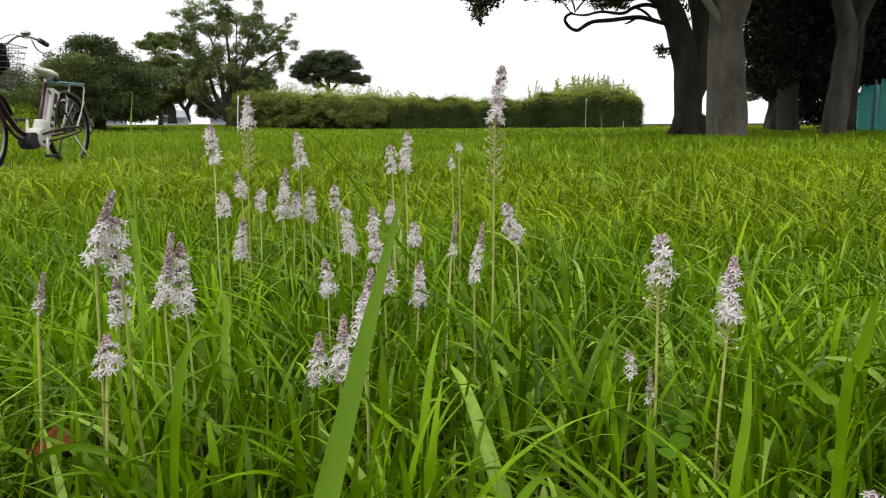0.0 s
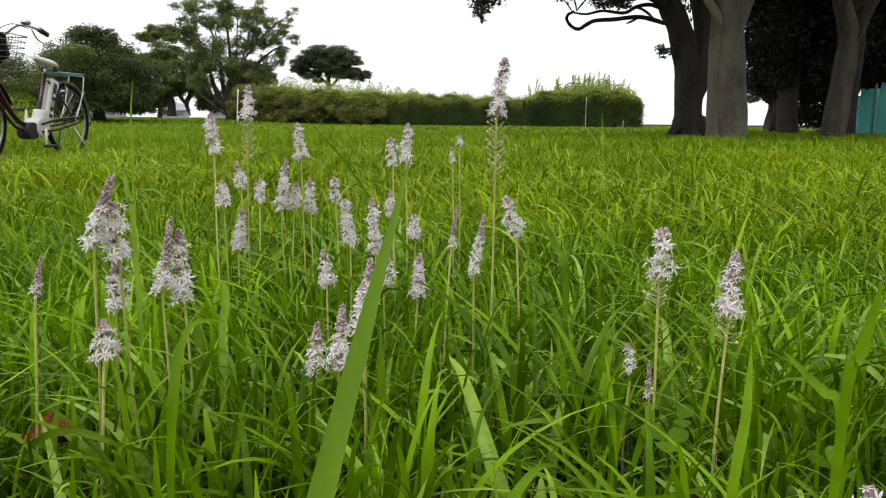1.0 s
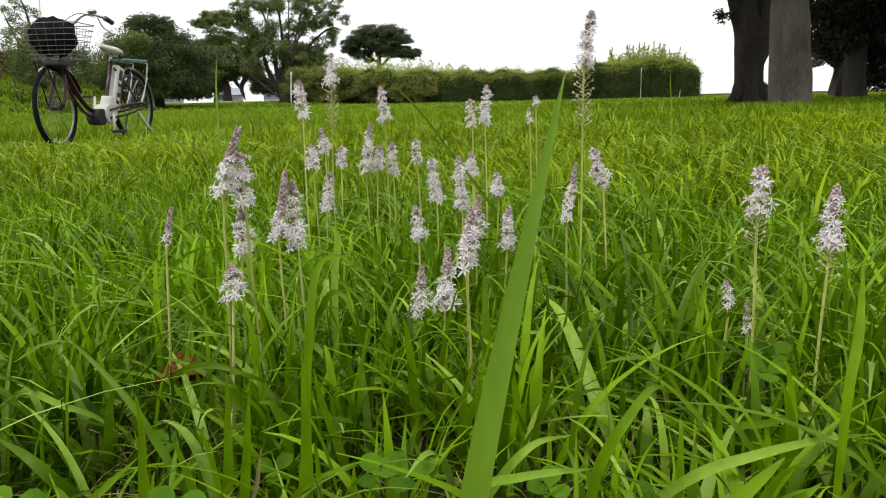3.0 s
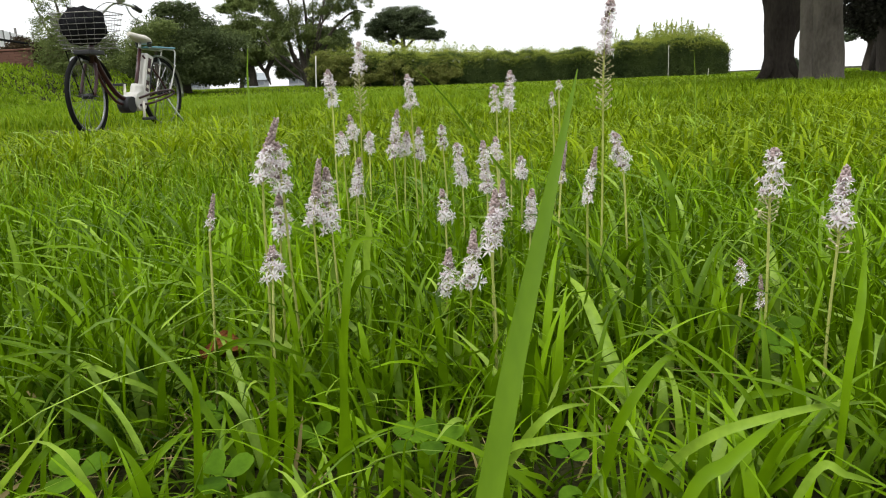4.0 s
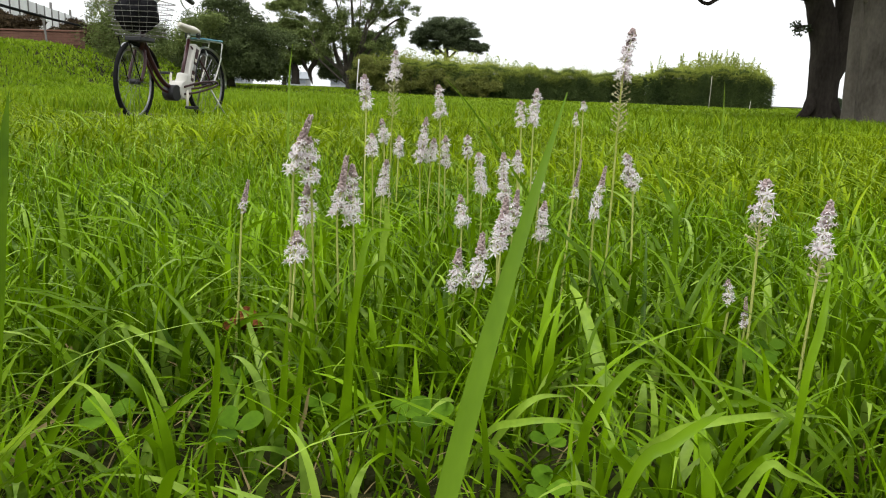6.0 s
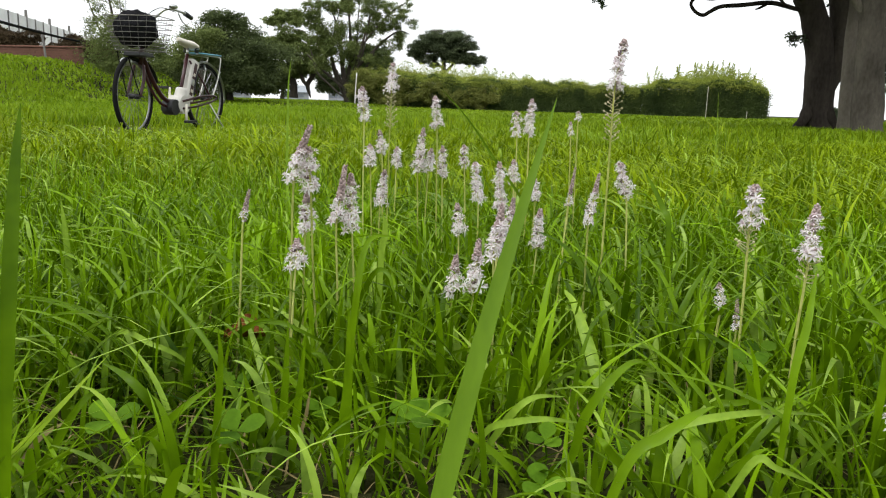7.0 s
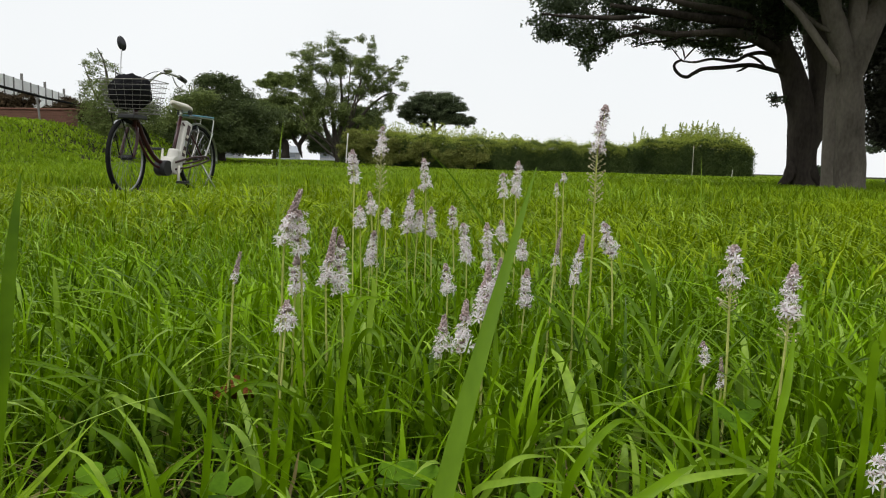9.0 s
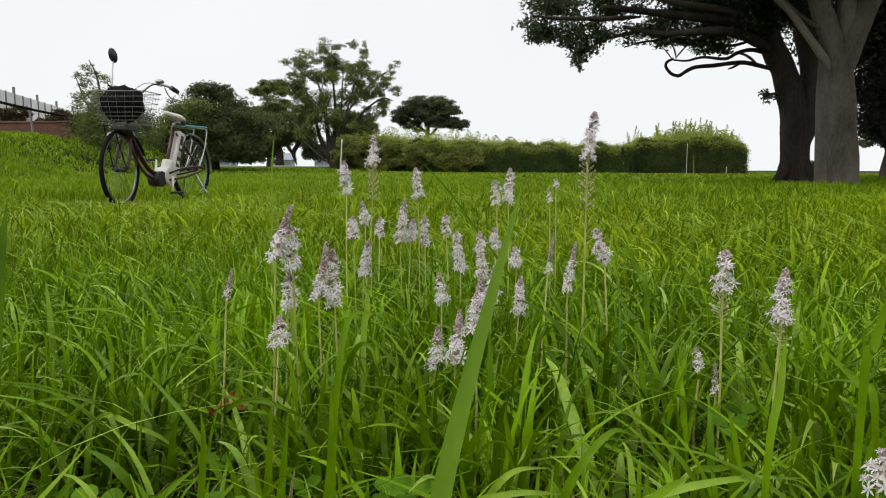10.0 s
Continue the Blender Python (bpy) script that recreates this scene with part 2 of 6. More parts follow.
def ring(bm, centre, axis, radius, thick, around=40, sides=8, start=0.0, end=360.0):
    """A torus, or an arc of one, round an axis."""
    axis = Vector(axis).normalized()
    u = axis.orthogonal().normalized() if abs(axis.z) > 0.9 else axis.cross((0, 0, 1)).normalized()
    v = axis.cross(u)
    full = abs(end - start) >= 360
    pts = [Vector(centre) + radius * (math.cos(a) * u + math.sin(a) * v)
           for a in (radians(start + (end - start) * k / around) for k in range(around + 1))]
    return tube(bm, pts, thick, sides, not full)


def smoothstep(a, b, x):
    u = np.clip((x - a) / (b - a), 0, 1)
    return u * u * (3 - 2 * u)


def ground_z(x, y):
    """Height of the ground: a level lawn, a slight dip on the worn track by the bicycle, a grassy bank, a fall beyond the trees."""
    x, y = np.asarray(x, float), np.asarray(y, float)
    far = -x - 5.4 - 0.28 * y
    bank = smoothstep(0.0, 3.6, far) * (0.75 + 0.022 * np.clip(y, 0, 30)) * (1 - smoothstep(31, 40, y)) * smoothstep(2, 9, y)
    dip = -0.06 * np.exp(-((x + 3.6) ** 2 / 3.5 + (y - 6.4) ** 2 / 3.0)) + 0.22 * smoothstep(4, 13, -x) * smoothstep(24, 36, y)
    roll = 0.03 * np.sin(0.35 * x + 1.0) * np.sin(0.28 * y) * smoothstep(4, 10, np.hypot(x, y))
    fall = -5.0 * smoothstep(42, 75, y) * smoothstep(4, 12, x)
    return bank + dip + roll + fall - 0.01 * smoothstep(50, 140, np.hypot(x, y))


def empty(name, x, y, z, rz=0.0):
    ob = new(name)
    ob.empty_display_size = 0.2
    ob.matrix_world = pose(x, y, z, 0, 0, rz)
    return ob


# ---- ground ----
def axis_steps(lo, hi, fine_lo, fine_hi, fine, coarse):
    a = list(np.arange(fine_lo, fine_hi, fine))
    step, left = fine, []
    x = fine_lo
    while x > lo:
        step = min(step * 1.25, coarse)
        x -= step
        left.append(x)
    step, right = fine, []
    x = a[-1]
    while x < hi:
        step = min(step * 1.25, coarse)
        x += step
        right.append(x)
    return np.array(left[::-1] + a + right)


gx, gy = axis_steps(-900, 900, -24, 18, 0.5, 90), axis_steps(-600, 1500, -4, 44, 0.5, 90)
X, Y = np.meshgrid(gx, gy)
co = np.stack([X, Y, ground_z(X, Y)], -1).reshape(-1, 3)
nx, ny = len(gx), len(gy)
ii = (np.arange(ny - 1)[:, None] * nx + np.arange(nx - 1)[None]).ravel()
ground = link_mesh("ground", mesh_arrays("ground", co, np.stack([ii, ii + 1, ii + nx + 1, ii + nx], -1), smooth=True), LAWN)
tagged(ground, "level park lawn with a grassy bank, soil darkened for shaded gaps in the grass", "lawn", kind="structure")

# worn track of bare soil beside the bicycle
bm = bmesh.new()
rng = random.Random(5)
line = bend([(-4.6, 6.9, 0), (-4.0, 6.5, 0), (-3.3, 6.3, 0), (-2.5, 6.9, 0)], 8)
rows = []
for i, p in enumerate(line):
    way = (line[min(i + 1, len(line) - 1)] - line[max(i - 1, 0)]).normalized()
    side = Vector((-way.y, way.x, 0))
    w = 0.42 + 0.12 * rng.random()
    rows.append([bm.verts.new((*(p + side * k * w).xy, float(ground_z(*(p + side * k * w).xy)) + 0.012)) for k in (-1, -0.4, 0.3, 1)])
for a, b in zip(rows, rows[1:]):
    for k in range(3):
        bm.faces.new((a[k], a[k + 1], b[k + 1], b[k]))
track = link("worn_path", bm, SOIL)
tagged(track, "narrow worn track of bare brown soil crossing the lawn", "path", kind="structure")


# ---- grass ----
def grass_mesh(name, x, y, height, width, reach, segs, seed, droop=0.5, twist=0.5, fold=False, heading=None):
    """Blades as curved tapering strips. height, width and reach are arrays; each blade bends over its own way.
    fold: give each blade a sunken midrib and a twist along its length."""
    r = np.random.default_rng(seed)
    n = len(x)
    a = r.uniform(0, 2 * math.pi, n) if heading is None else heading
    dx, dy = np.cos(a), np.sin(a)
    b = a + math.pi / 2 + r.uniform(-twist, twist, n)
    spin = r.normal(0, 0.7, n) if fold else np.zeros(n)
    z0 = ground_z(x, y) - 0.01
    bow = r.uniform(0.2, 1.0, n) * droop
    rows = []
    for k in range(segs + 1):
        s = k / segs
        sx, sy = np.cos(b + spin * s), np.sin(b + spin * s)
        out = reach * (0.25 * s + 0.75 * s * s)
        up = height * (s * (1 + bow) - bow * s ** 2.6)
        w = width * (1 - s ** 1.8) * (0.72 + 0.9 * s * (1 - s)) * 0.5 + 0.0003
        px, py, pz = x + dx * out, y + dy * out, z0 + up
        tilt = 0.35 * w + (w * np.sin(spin * s * 1.7) * 0.6 if fold else 0)
        row = [np.stack([px - sx * w, py - sy * w, pz + tilt], -1), np.stack([px + sx * w, py + sy * w, pz - tilt], -1)]
        if fold:
            row.insert(1, np.stack([px + dx * w * 0.22, py + dy * w * 0.22, pz - 0.22 * w], -1))
        rows.append(np.stack(row, 1))
    m = 3 if fold else 2
    v = np.stack(rows, 1).reshape(-1, 3)
    base = (np.arange(n) * m * (segs + 1))[:, None] + (m * np.arange(segs))[None]
    base = base.ravel()
    faces = [np.stack([base + j, base + j + 1, base + j + m + 1, base + j + m], -1) for j in range(m - 1)]
    return mesh_arrays(name, v, np.concatenate(faces), smooth=True)


def fan(n, near, far, half, margin, seed):
    """Random places in a fan of ground ahead, evenly dense."""
    r = np.random.default_rng(seed)
    y = np.empty(0)
    x = np.empty(0)
    while len(x) < n:
        yy = r.uniform(near, far, n)
        keep = r.uniform(0, half * far + margin, n) < half * yy + margin
        yy = yy[keep]
        xx = (r.uniform(-1, 1, len(yy)) - 0.12) * (half * yy + margin)
        x, y = np.r_[x, xx], np.r_[y, yy]
    return x[:n], y[:n]


def patchy(x, y, s, seed):
    """A slow pattern between 0 and 1, for uneven growth."""
    q = seed * 1.7
    return 0.5 + 0.25 * np.sin(x * s + q + 1.3 * np.sin(y * s * 0.7 + q)) + 0.25 * np.sin(y * s * 1.3 - q + 1.1 * np.sin(x * s * 0.8))


def low_for_view(x, y):
    """Shorter growth on the camera's side of the worn track, so track and wheels stay in view."""
    d = np.full(len(x), 9.0)
    for p in line:
        d = np.minimum(d, np.hypot((x - p.x * 0.92) / 0.9, y - p.y * 0.92))
    d = np.minimum(d, 1.2 * np.hypot((x + 3.0) / 0.8, (y - 5.0) / 1.5))
    return 0.58 + 0.42 * smoothstep(0.4, 1.1, d)


def grass_field(name, n, near, far, half, margin, h, w, reach, segs, seed, label, mat, keep=None, droop=0.5, fold=False, tuft=0, spread=0.02, upright=1.0):
    """One kind of grass over a fan of ground. tuft: blades to a tuft, which lean outwards from its middle;
    upright: above 1, most blades stand up and few arch over."""
    x, y = fan(n // max(tuft, 1), near, far, half, margin, seed)
    r = np.random.default_rng(seed + 100)
    heading = None
    if tuft:
        x, y = np.repeat(x, tuft), np.repeat(y, tuft)
        ox, oy = r.normal(0, spread, len(x)), r.normal(0, spread, len(x))
        heading = np.arctan2(oy, ox) + r.normal(0, 0.7, len(x))
        x, y = x + ox, y + oy
    if keep is not None:
        k = keep(x, y)
        x, y = x[k], y[k]
        heading = None if heading is None else heading[k]
    p = patchy(x, y, 2.2, seed)
    hh = r.uniform(*h, len(x)) * (0.7 + 0.6 * p)
    if far < 3:
        hh *= 0.55 + 0.45 * smoothstep(0.25, 0.65, np.hypot(x, y))
    if far > 5:
        hh *= low_for_view(x, y)
    ww = r.uniform(*w, len(x))
    rr = hh * (reach[0] + (reach[1] - reach[0]) * r.uniform(0, 1, len(x)) ** upright)
    ob = link_mesh(name, grass_mesh(name, x, y, hh, ww, rr, segs, seed + 7, droop, 0.5, fold, heading), mat)
    return tagged(ob, label, "grass", kind="stuff")


def off_track(x, y):
    d = np.full(len(x), 9.0)
    for p in line:
        d = np.minimum(d, np.hypot(x - p.x, y - p.y))
    # thinned round the front wheel as well, to keep it in the camera's view
    d = np.minimum(d, np.hypot((x + 3.6) / 1.2, (y - 5.9) / 1.6))
    return np.random.default_rng(3).uniform(0, 1, len(x)) < 0.36 + 0.64 * smoothstep(0.30, 0.75, d)


# gaps in the tall grass, placed so the camera sees clover and bent leaves
SPOTS = [(-0.36, 0.36), (-0.24, 0.36), (-0.11, 0.40), (-0.09, 0.36), (0.18, 0.55), (-0.33, 0.60), (-0.20, 0.46), (-0.13, 0.50), (-0.01, 0.45), (-0.46, 0.50), (-0.30, 0.50), (-0.31, 0.42), (0.19, 0.60), (0.28, 0.50), (-0.12, 0.38), (0.07, 0.60), (-0.40, 0.42), (-0.11, 0.44), (-0.27, 0.43), (-0.03, 0.35), (-0.01, 0.35), (-0.02, 0.37), (0.00, 0.40), (0.07, 0.36), (0.10, 0.35), (0.14, 0.37), (0.19, 0.41), (0.13, 0.31), (0.16, 0.34), (-0.35, 0.44), (-0.31, 0.46), (-0.35, 0.64), (-0.33, 0.56), (-0.36, 0.61), (-0.31, 0.52), (0.02, 0.62), (0.10, 0.50), (0.00, 0.48), (0.02, 0.58), (0.04, 0.50), (0.00, 0.64), (0.03, 0.55), (-0.06, 0.45), (0.33, 0.52), (0.34, 0.50), (0.36, 0.53)]


def clear_for_view(x, y):
    # no tall blades close round the camera
    k = np.hypot(x, y) > 0.31
    r = np.random.default_rng(8).uniform(0, 1, len(x))
    for sx, sy in SPOTS:
        k &= (np.hypot((x - sx), (y - sy + 0.02) * 0.8) > 0.034) | (r < 0.2)
    return k


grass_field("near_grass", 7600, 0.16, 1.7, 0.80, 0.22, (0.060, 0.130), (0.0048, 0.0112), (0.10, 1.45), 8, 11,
            "long fresh green lawn grass standing in tufts", GRASS_NEAR, clear_for_view, 0.8, True, 5, 0.013, 1.7)
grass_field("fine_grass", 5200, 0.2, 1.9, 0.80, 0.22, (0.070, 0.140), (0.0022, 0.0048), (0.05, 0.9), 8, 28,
            "thin upright grass blades between the broader ones", GRASS_NEAR, clear_for_view, 0.7, True, 4, 0.012, 1.4)
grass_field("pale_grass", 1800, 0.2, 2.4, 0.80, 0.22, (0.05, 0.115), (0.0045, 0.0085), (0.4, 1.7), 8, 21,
            "paler grass blades arching over, sky sheen put into their colour", GRASS_PALE, clear_for_view, 1.2, True, 0, 0, 1.3)
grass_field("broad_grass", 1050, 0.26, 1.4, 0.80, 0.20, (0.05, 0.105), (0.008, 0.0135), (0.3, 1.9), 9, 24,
            "short broad grass leaves curling over in the lawn", GRASS_LEAF, clear_for_view, 1.2, True, 0, 0, 1.3)
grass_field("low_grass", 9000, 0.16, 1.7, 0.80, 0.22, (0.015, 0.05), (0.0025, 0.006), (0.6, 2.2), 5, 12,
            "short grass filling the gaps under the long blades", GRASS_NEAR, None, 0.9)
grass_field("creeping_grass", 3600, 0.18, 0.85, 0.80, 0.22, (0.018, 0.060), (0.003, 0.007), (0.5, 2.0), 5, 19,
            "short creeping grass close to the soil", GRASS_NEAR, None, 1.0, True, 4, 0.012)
grass_field("dry_grass", 3200, 0.2, 1.6, 0.80, 0.2, (0.012, 0.05), (0.001, 0.002), (0.6, 2.2), 4, 13,
            "dead straw-coloured grass stems low among the green", STRAW, None, 0.6)
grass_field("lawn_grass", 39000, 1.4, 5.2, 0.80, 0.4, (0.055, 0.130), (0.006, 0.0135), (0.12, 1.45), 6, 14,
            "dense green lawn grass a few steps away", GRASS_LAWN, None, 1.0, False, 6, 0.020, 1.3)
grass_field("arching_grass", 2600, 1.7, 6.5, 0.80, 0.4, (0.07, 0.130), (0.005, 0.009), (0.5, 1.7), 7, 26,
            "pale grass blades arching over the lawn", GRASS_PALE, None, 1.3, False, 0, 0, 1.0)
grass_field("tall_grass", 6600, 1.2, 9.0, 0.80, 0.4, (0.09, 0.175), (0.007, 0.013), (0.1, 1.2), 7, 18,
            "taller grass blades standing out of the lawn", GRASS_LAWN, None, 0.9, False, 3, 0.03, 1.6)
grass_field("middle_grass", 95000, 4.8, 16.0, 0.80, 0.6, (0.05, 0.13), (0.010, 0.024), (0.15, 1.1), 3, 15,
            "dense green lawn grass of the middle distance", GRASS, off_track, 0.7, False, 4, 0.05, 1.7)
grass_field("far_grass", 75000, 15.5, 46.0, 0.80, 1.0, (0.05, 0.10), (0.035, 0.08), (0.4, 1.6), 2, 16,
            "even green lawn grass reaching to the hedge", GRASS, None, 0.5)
grass_field("bank_grass", 60000, 9.0, 32.0, 0.95, 1.0, (0.06, 0.14), (0.03, 0.06), (0.3, 1.5), 2, 17,
            "thick rough grass covering the bank", GRASS, lambda x, y: -x - 5.0 - 0.28 * y > 0, 0.7)


def around(n, seed):
    """Places on the lawn round about, outside the fan ahead."""
    r = np.random.default_rng(seed)
    d, a = 0.4 + 11 * r.uniform(0, 1, n) ** 1.15, r.uniform(0, 2 * math.pi, n)
    x, y = d * np.cos(a), d * np.sin(a) - 0.05
    k = (np.abs(x + 0.1 * y) > 0.78 * y + 0.15) | (y < 0.1)
    return x[k], y[k]


sx, sy = around(95000, 71)
sr = np.random.default_rng(72)
sh = sr.uniform(0.05, 0.14, len(sx))
tagged(link_mesh("side_grass", grass_mesh("side_grass", sx, sy, sh, sr.uniform(0.012, 0.026, len(sx)), sh * sr.uniform(0.2, 1.3, len(sx)), 2, 73, 0.8), GRASS),
       "lawn grass to the sides and behind", "grass", kind="stuff")


# ---- foliage ----
def leaf_mesh(name, places, size, seed, flat=0.0):
    """Many small pointed leaves at places (n, 3), each turned its own way; flat: 0 any way, 1 level."""
    r = np.random.default_rng(seed)
    n = len(places)
    d = r.normal(size=(n, 3))
    d[:, 2] *= 1 - 0.8 * flat
    d /= np.linalg.norm(d, axis=1)[:, None]
    e = r.normal(size=(n, 3))
    e[:, 2] *= 1 - 0.8 * flat
    e -= d * (d * e).sum(1)[:, None]
    e /= np.linalg.norm(e, axis=1)[:, None]
    s = (size * r.uniform(0.6, 1.4, n))[:, None]
    a = places + d * s * 0.58
    b = places + e * s * 0.27 - d * s * 0.42
    c = places - e * s * 0.29 - d * s * 0.36
    v = np.stack([a, b, c], 1).reshape(-1, 3)
    return mesh_arrays(name, v, np.arange(3 * n).reshape(-1, 3))


def blob_places(blobs, n, seed, shell=0.5, fuzz=0.30, sprays=11):
    """n places in a set of ellipsoids (x, y, z, rx, ry, rz), thicker towards their skins."""
    r = np.random.default_rng(seed)
    b = np.array(blobs, float)
    w = (b[:, 3] * b[:, 4] * b[:, 5]) ** 0.7
    pick = r.choice(len(b), n, p=w / w.sum())
    # each clump breaks up into small sprays, so that its outline is uneven and lets light through
    c = r.normal(size=(len(b), sprays, 3))
    c /= np.linalg.norm(c, axis=2)[:, :, None]
    c *= (shell + (1 - shell) * r.uniform(0, 1, (len(b), sprays, 1))) * 0.9
    k = r.integers(0, sprays, n)
    d = np.clip(r.normal(size=(n, 3)), -2, 2) * (fuzz, fuzz, fuzz * 0.8)
    c[:, :, 2] *= 1.25
    return b[pick, :3] + (c[pick, k] + d) * b[pick, 3:]


def broken(blobs, k, seed, size=0.52):
    """Each clump broken up into k smaller ones over its skin, for an uneven outline with gaps."""
    r = random.Random(seed)
    out = []
    for x, y, z, rx, ry, rz in blobs:
        for _ in range(k):
            d = Vector((r.gauss(0, 1), r.gauss(0, 1), r.gauss(0, 1))).normalized() * r.uniform(0.5, 0.95)
            q = size * r.uniform(0.6, 1.2)
            out.append((x + d.x * rx, y + d.y * ry, z + d.z * rz, rx * q, ry * q, rz * q * 0.85))
    return out


def crown_blobs(centre, radii, count, size, seed, low=-1.0, flat=0.6):
    """Clumps over an ellipsoid, leaving an uneven outline and gaps."""
    r = random.Random(seed)
    out = []
    while len(out) < count:
        d = Vector((r.gauss(0, 1), r.gauss(0, 1), r.gauss(0, 1))).normalized()
        if d.z < low:
            continue
        k = r.uniform(0.45, 1.0)
        s = size * r.uniform(0.6, 1.3)
        out.append((centre[0] + d.x * radii[0] * k, centre[1] + d.y * radii[1] * k, centre[2] + d.z * radii[2] * k, s, s, s * flat))
    return out


def tree(name, label, x, y, trunk_lines, blobs, leaves, leaf, mats, seed, category="tree", flat=0.2, shell=0.5, fuzz=0.30, sprays=11):
    """A tree: trunk and limbs as swept tapering tubes, crown of many leaves. Lines are in world places relative to the foot."""
    z = float(ground_z(x, y))
    root = tagged(empty(name, x, y, z), label, category)
    for i, (pts, r0, r1) in enumerate(trunk_lines):
        bm = bmesh.new()
        sm = bend(pts, 5)
        rr = ramped(r0, r1, len(sm))
        if i == 0:
            rr[0] *= 1.22
            rr[1] *= 1.1
        else:
            rr[:4] = [q * k for q, k in zip(rr, (0.35, 0.6, 0.8, 0.93))]
            if r0 > 0.15 and pts[-1][2] > 0.5:
                rr[:10] = [q * (0.45 + 0.55 * float(smoothstep(0, 9, j))) for j, q in enumerate(rr[:10])]
        rw = random.Random(seed + i)
        tube(bm, sm, [q * (1 + 0.03 * math.sin(j * 0.9 + seed)) * rw.uniform(0.985, 1.015) for j, q in enumerate(rr)], 14 if r0 > 0.15 else 7)
        part("trunk" if i == 0 else "root" if pts[-1][2] < 0.02 else "limb", bm, mats[0], root)
    if leaves:
        me = leaf_mesh("crown", blob_places(blobs, leaves, seed, shell, fuzz, sprays), leaf, seed + 1, flat)
        link_mesh("crown", me, mats[1], root)
    return root


# ---- the trees on the lawn's right ----
EVERGREEN_FORK = [
    ([(-0.0, 0.0, 0.0), (-0.03, 0.0, 0.48), (-0.06, 0.0, 1.12), (-0.16, 0.0, 1.64), (-0.32, 0.0, 2.16), (-0.53, 0.0, 2.57), (-0.69, 0.0, 3.08), (-0.86, 0.0, 3.8)], 0.29, 0.19),
    ([(0.03, 0.1, 0.38), (0.08, 0.1, 0.81), (0.22, 0.1, 1.39), (0.3, 0.2, 1.87), (0.21, 0.2, 2.39), (0.09, 0.3, 3.03), (0.08, 0.3, 3.76)], 0.27, 0.18)]
EVERGREEN_LOW_LIMBS = [
    ([(-0.39, 0.0, 2.13), (-0.95, -0.2, 2.25), (-1.23, -0.3, 2.26), (-1.67, -0.5, 2.19), (-2.03, -0.6, 2.15), (-2.2, -0.6, 2.07), (-2.32, -0.6, 2.0), (-2.45, -0.6, 2.04), (-2.55, -0.6, 2.16), (-2.53, -0.6, 2.25), (-2.42, -0.6, 2.31)], 0.045, 0.024),
    ([(-0.51, 0.0, 2.41), (-0.92, -0.2, 2.5), (-1.22, -0.3, 2.44), (-1.46, -0.4, 2.32), (-1.88, -0.5, 2.34), (-2.17, -0.5, 2.28), (-2.41, -0.5, 2.3)], 0.045, 0.016),
    ([(-0.85, -0.2, 2.25), (-1.06, -0.3, 2.38), (-1.22, -0.3, 2.44)], 0.03, 0.02),
    ([(-1.15, -0.3, 2.26), (-1.33, -0.4, 2.16), (-1.41, -0.4, 2.13)], 0.03, 0.01)]
EVERGREEN_LIMBS = [
    ([(-0.56, 0.0, 2.52), (-1.14, -0.8, 2.62), (-1.5, -1.3, 2.62), (-1.87, -1.7, 2.61), (-2.29, -2.0, 2.55), (-2.96, -2.3, 2.48), (-3.53, -2.6, 2.54)], 0.12, 0.03),
    ([(-0.53, 0.0, 2.77), (-1.39, -1.2, 2.81), (-2.39, -2.0, 2.79), (-3.28, -2.6, 2.78), (-3.91, -2.9, 2.81)], 0.12, 0.03),
    ([(-0.64, 0.0, 2.88), (-1.64, -1.4, 2.97), (-2.62, -2.2, 2.96), (-3.29, -2.6, 3.04)], 0.09, 0.03),
    ([(-0.93, -0.2, 2.68), (-1.39, -0.5, 2.54), (-1.83, -0.7, 2.56), (-2.19, -0.8, 2.46)], 0.035, 0.01)]
EVERGREEN_BOUGHS = [
    ([(-1.53, -0.6, 2.77), (-1.94, -0.8, 2.6), (-2.43, -1.0, 2.61)], 0.03, 0.01),
    ([(-2.42, -1.2, 2.67), (-2.83, -1.4, 2.52), (-3.12, -1.5, 2.47), (-3.42, -1.7, 2.36)], 0.03, 0.01),
    ([(-3.14, -1.6, 2.62), (-3.63, -1.8, 2.51), (-4.0, -1.9, 2.34), (-4.16, -2.0, 2.16)], 0.03, 0.01),
    ([(-3.27, -2.6, 2.69), (-3.9, -2.9, 2.62), (-4.51, -3.0, 2.62), (-4.95, -3.0, 2.66)], 0.05, 0.015),
    ([(-0.86, 0.0, 3.8), (-1.27, -0.2, 4.65), (-2.18, -0.5, 5.55)], 0.18, 0.06),
    ([(0.08, 0.3, 3.76), (0.66, 0.6, 4.86), (1.51, 1.0, 6.1)], 0.16, 0.05)]
EVERGREEN_TWIGS = [
    ([(-2.37, -0.6, 2.31), (-2.42, -0.6, 2.49), (-2.51, -0.6, 2.63)], 0.02, 0.008),
    ([(-2.39, -0.6, 2.31), (-2.24, -0.6, 2.49), (-2.11, -0.6, 2.61)], 0.02, 0.008),
    ([(-2.44, -0.6, 2.29), (-2.58, -0.6, 2.47), (-2.71, -0.6, 2.57)], 0.016, 0.008),
    ([(-0.21, -0.1, 0.53), (-0.3, -0.2, 0.24), (-0.42, -0.25, 0.09), (-0.53, -0.3, 0.01)], 0.13, 0.05),
    ([(0.06, -0.1, 0.54), (0.14, -0.2, 0.26), (0.25, -0.2, 0.11), (0.3, -0.25, 0.03)], 0.13, 0.05),
    ([(-0.32, 0.0, 1.66), (-0.51, -0.1, 1.71), (-0.7, -0.2, 1.65)], 0.03, 0.012)]
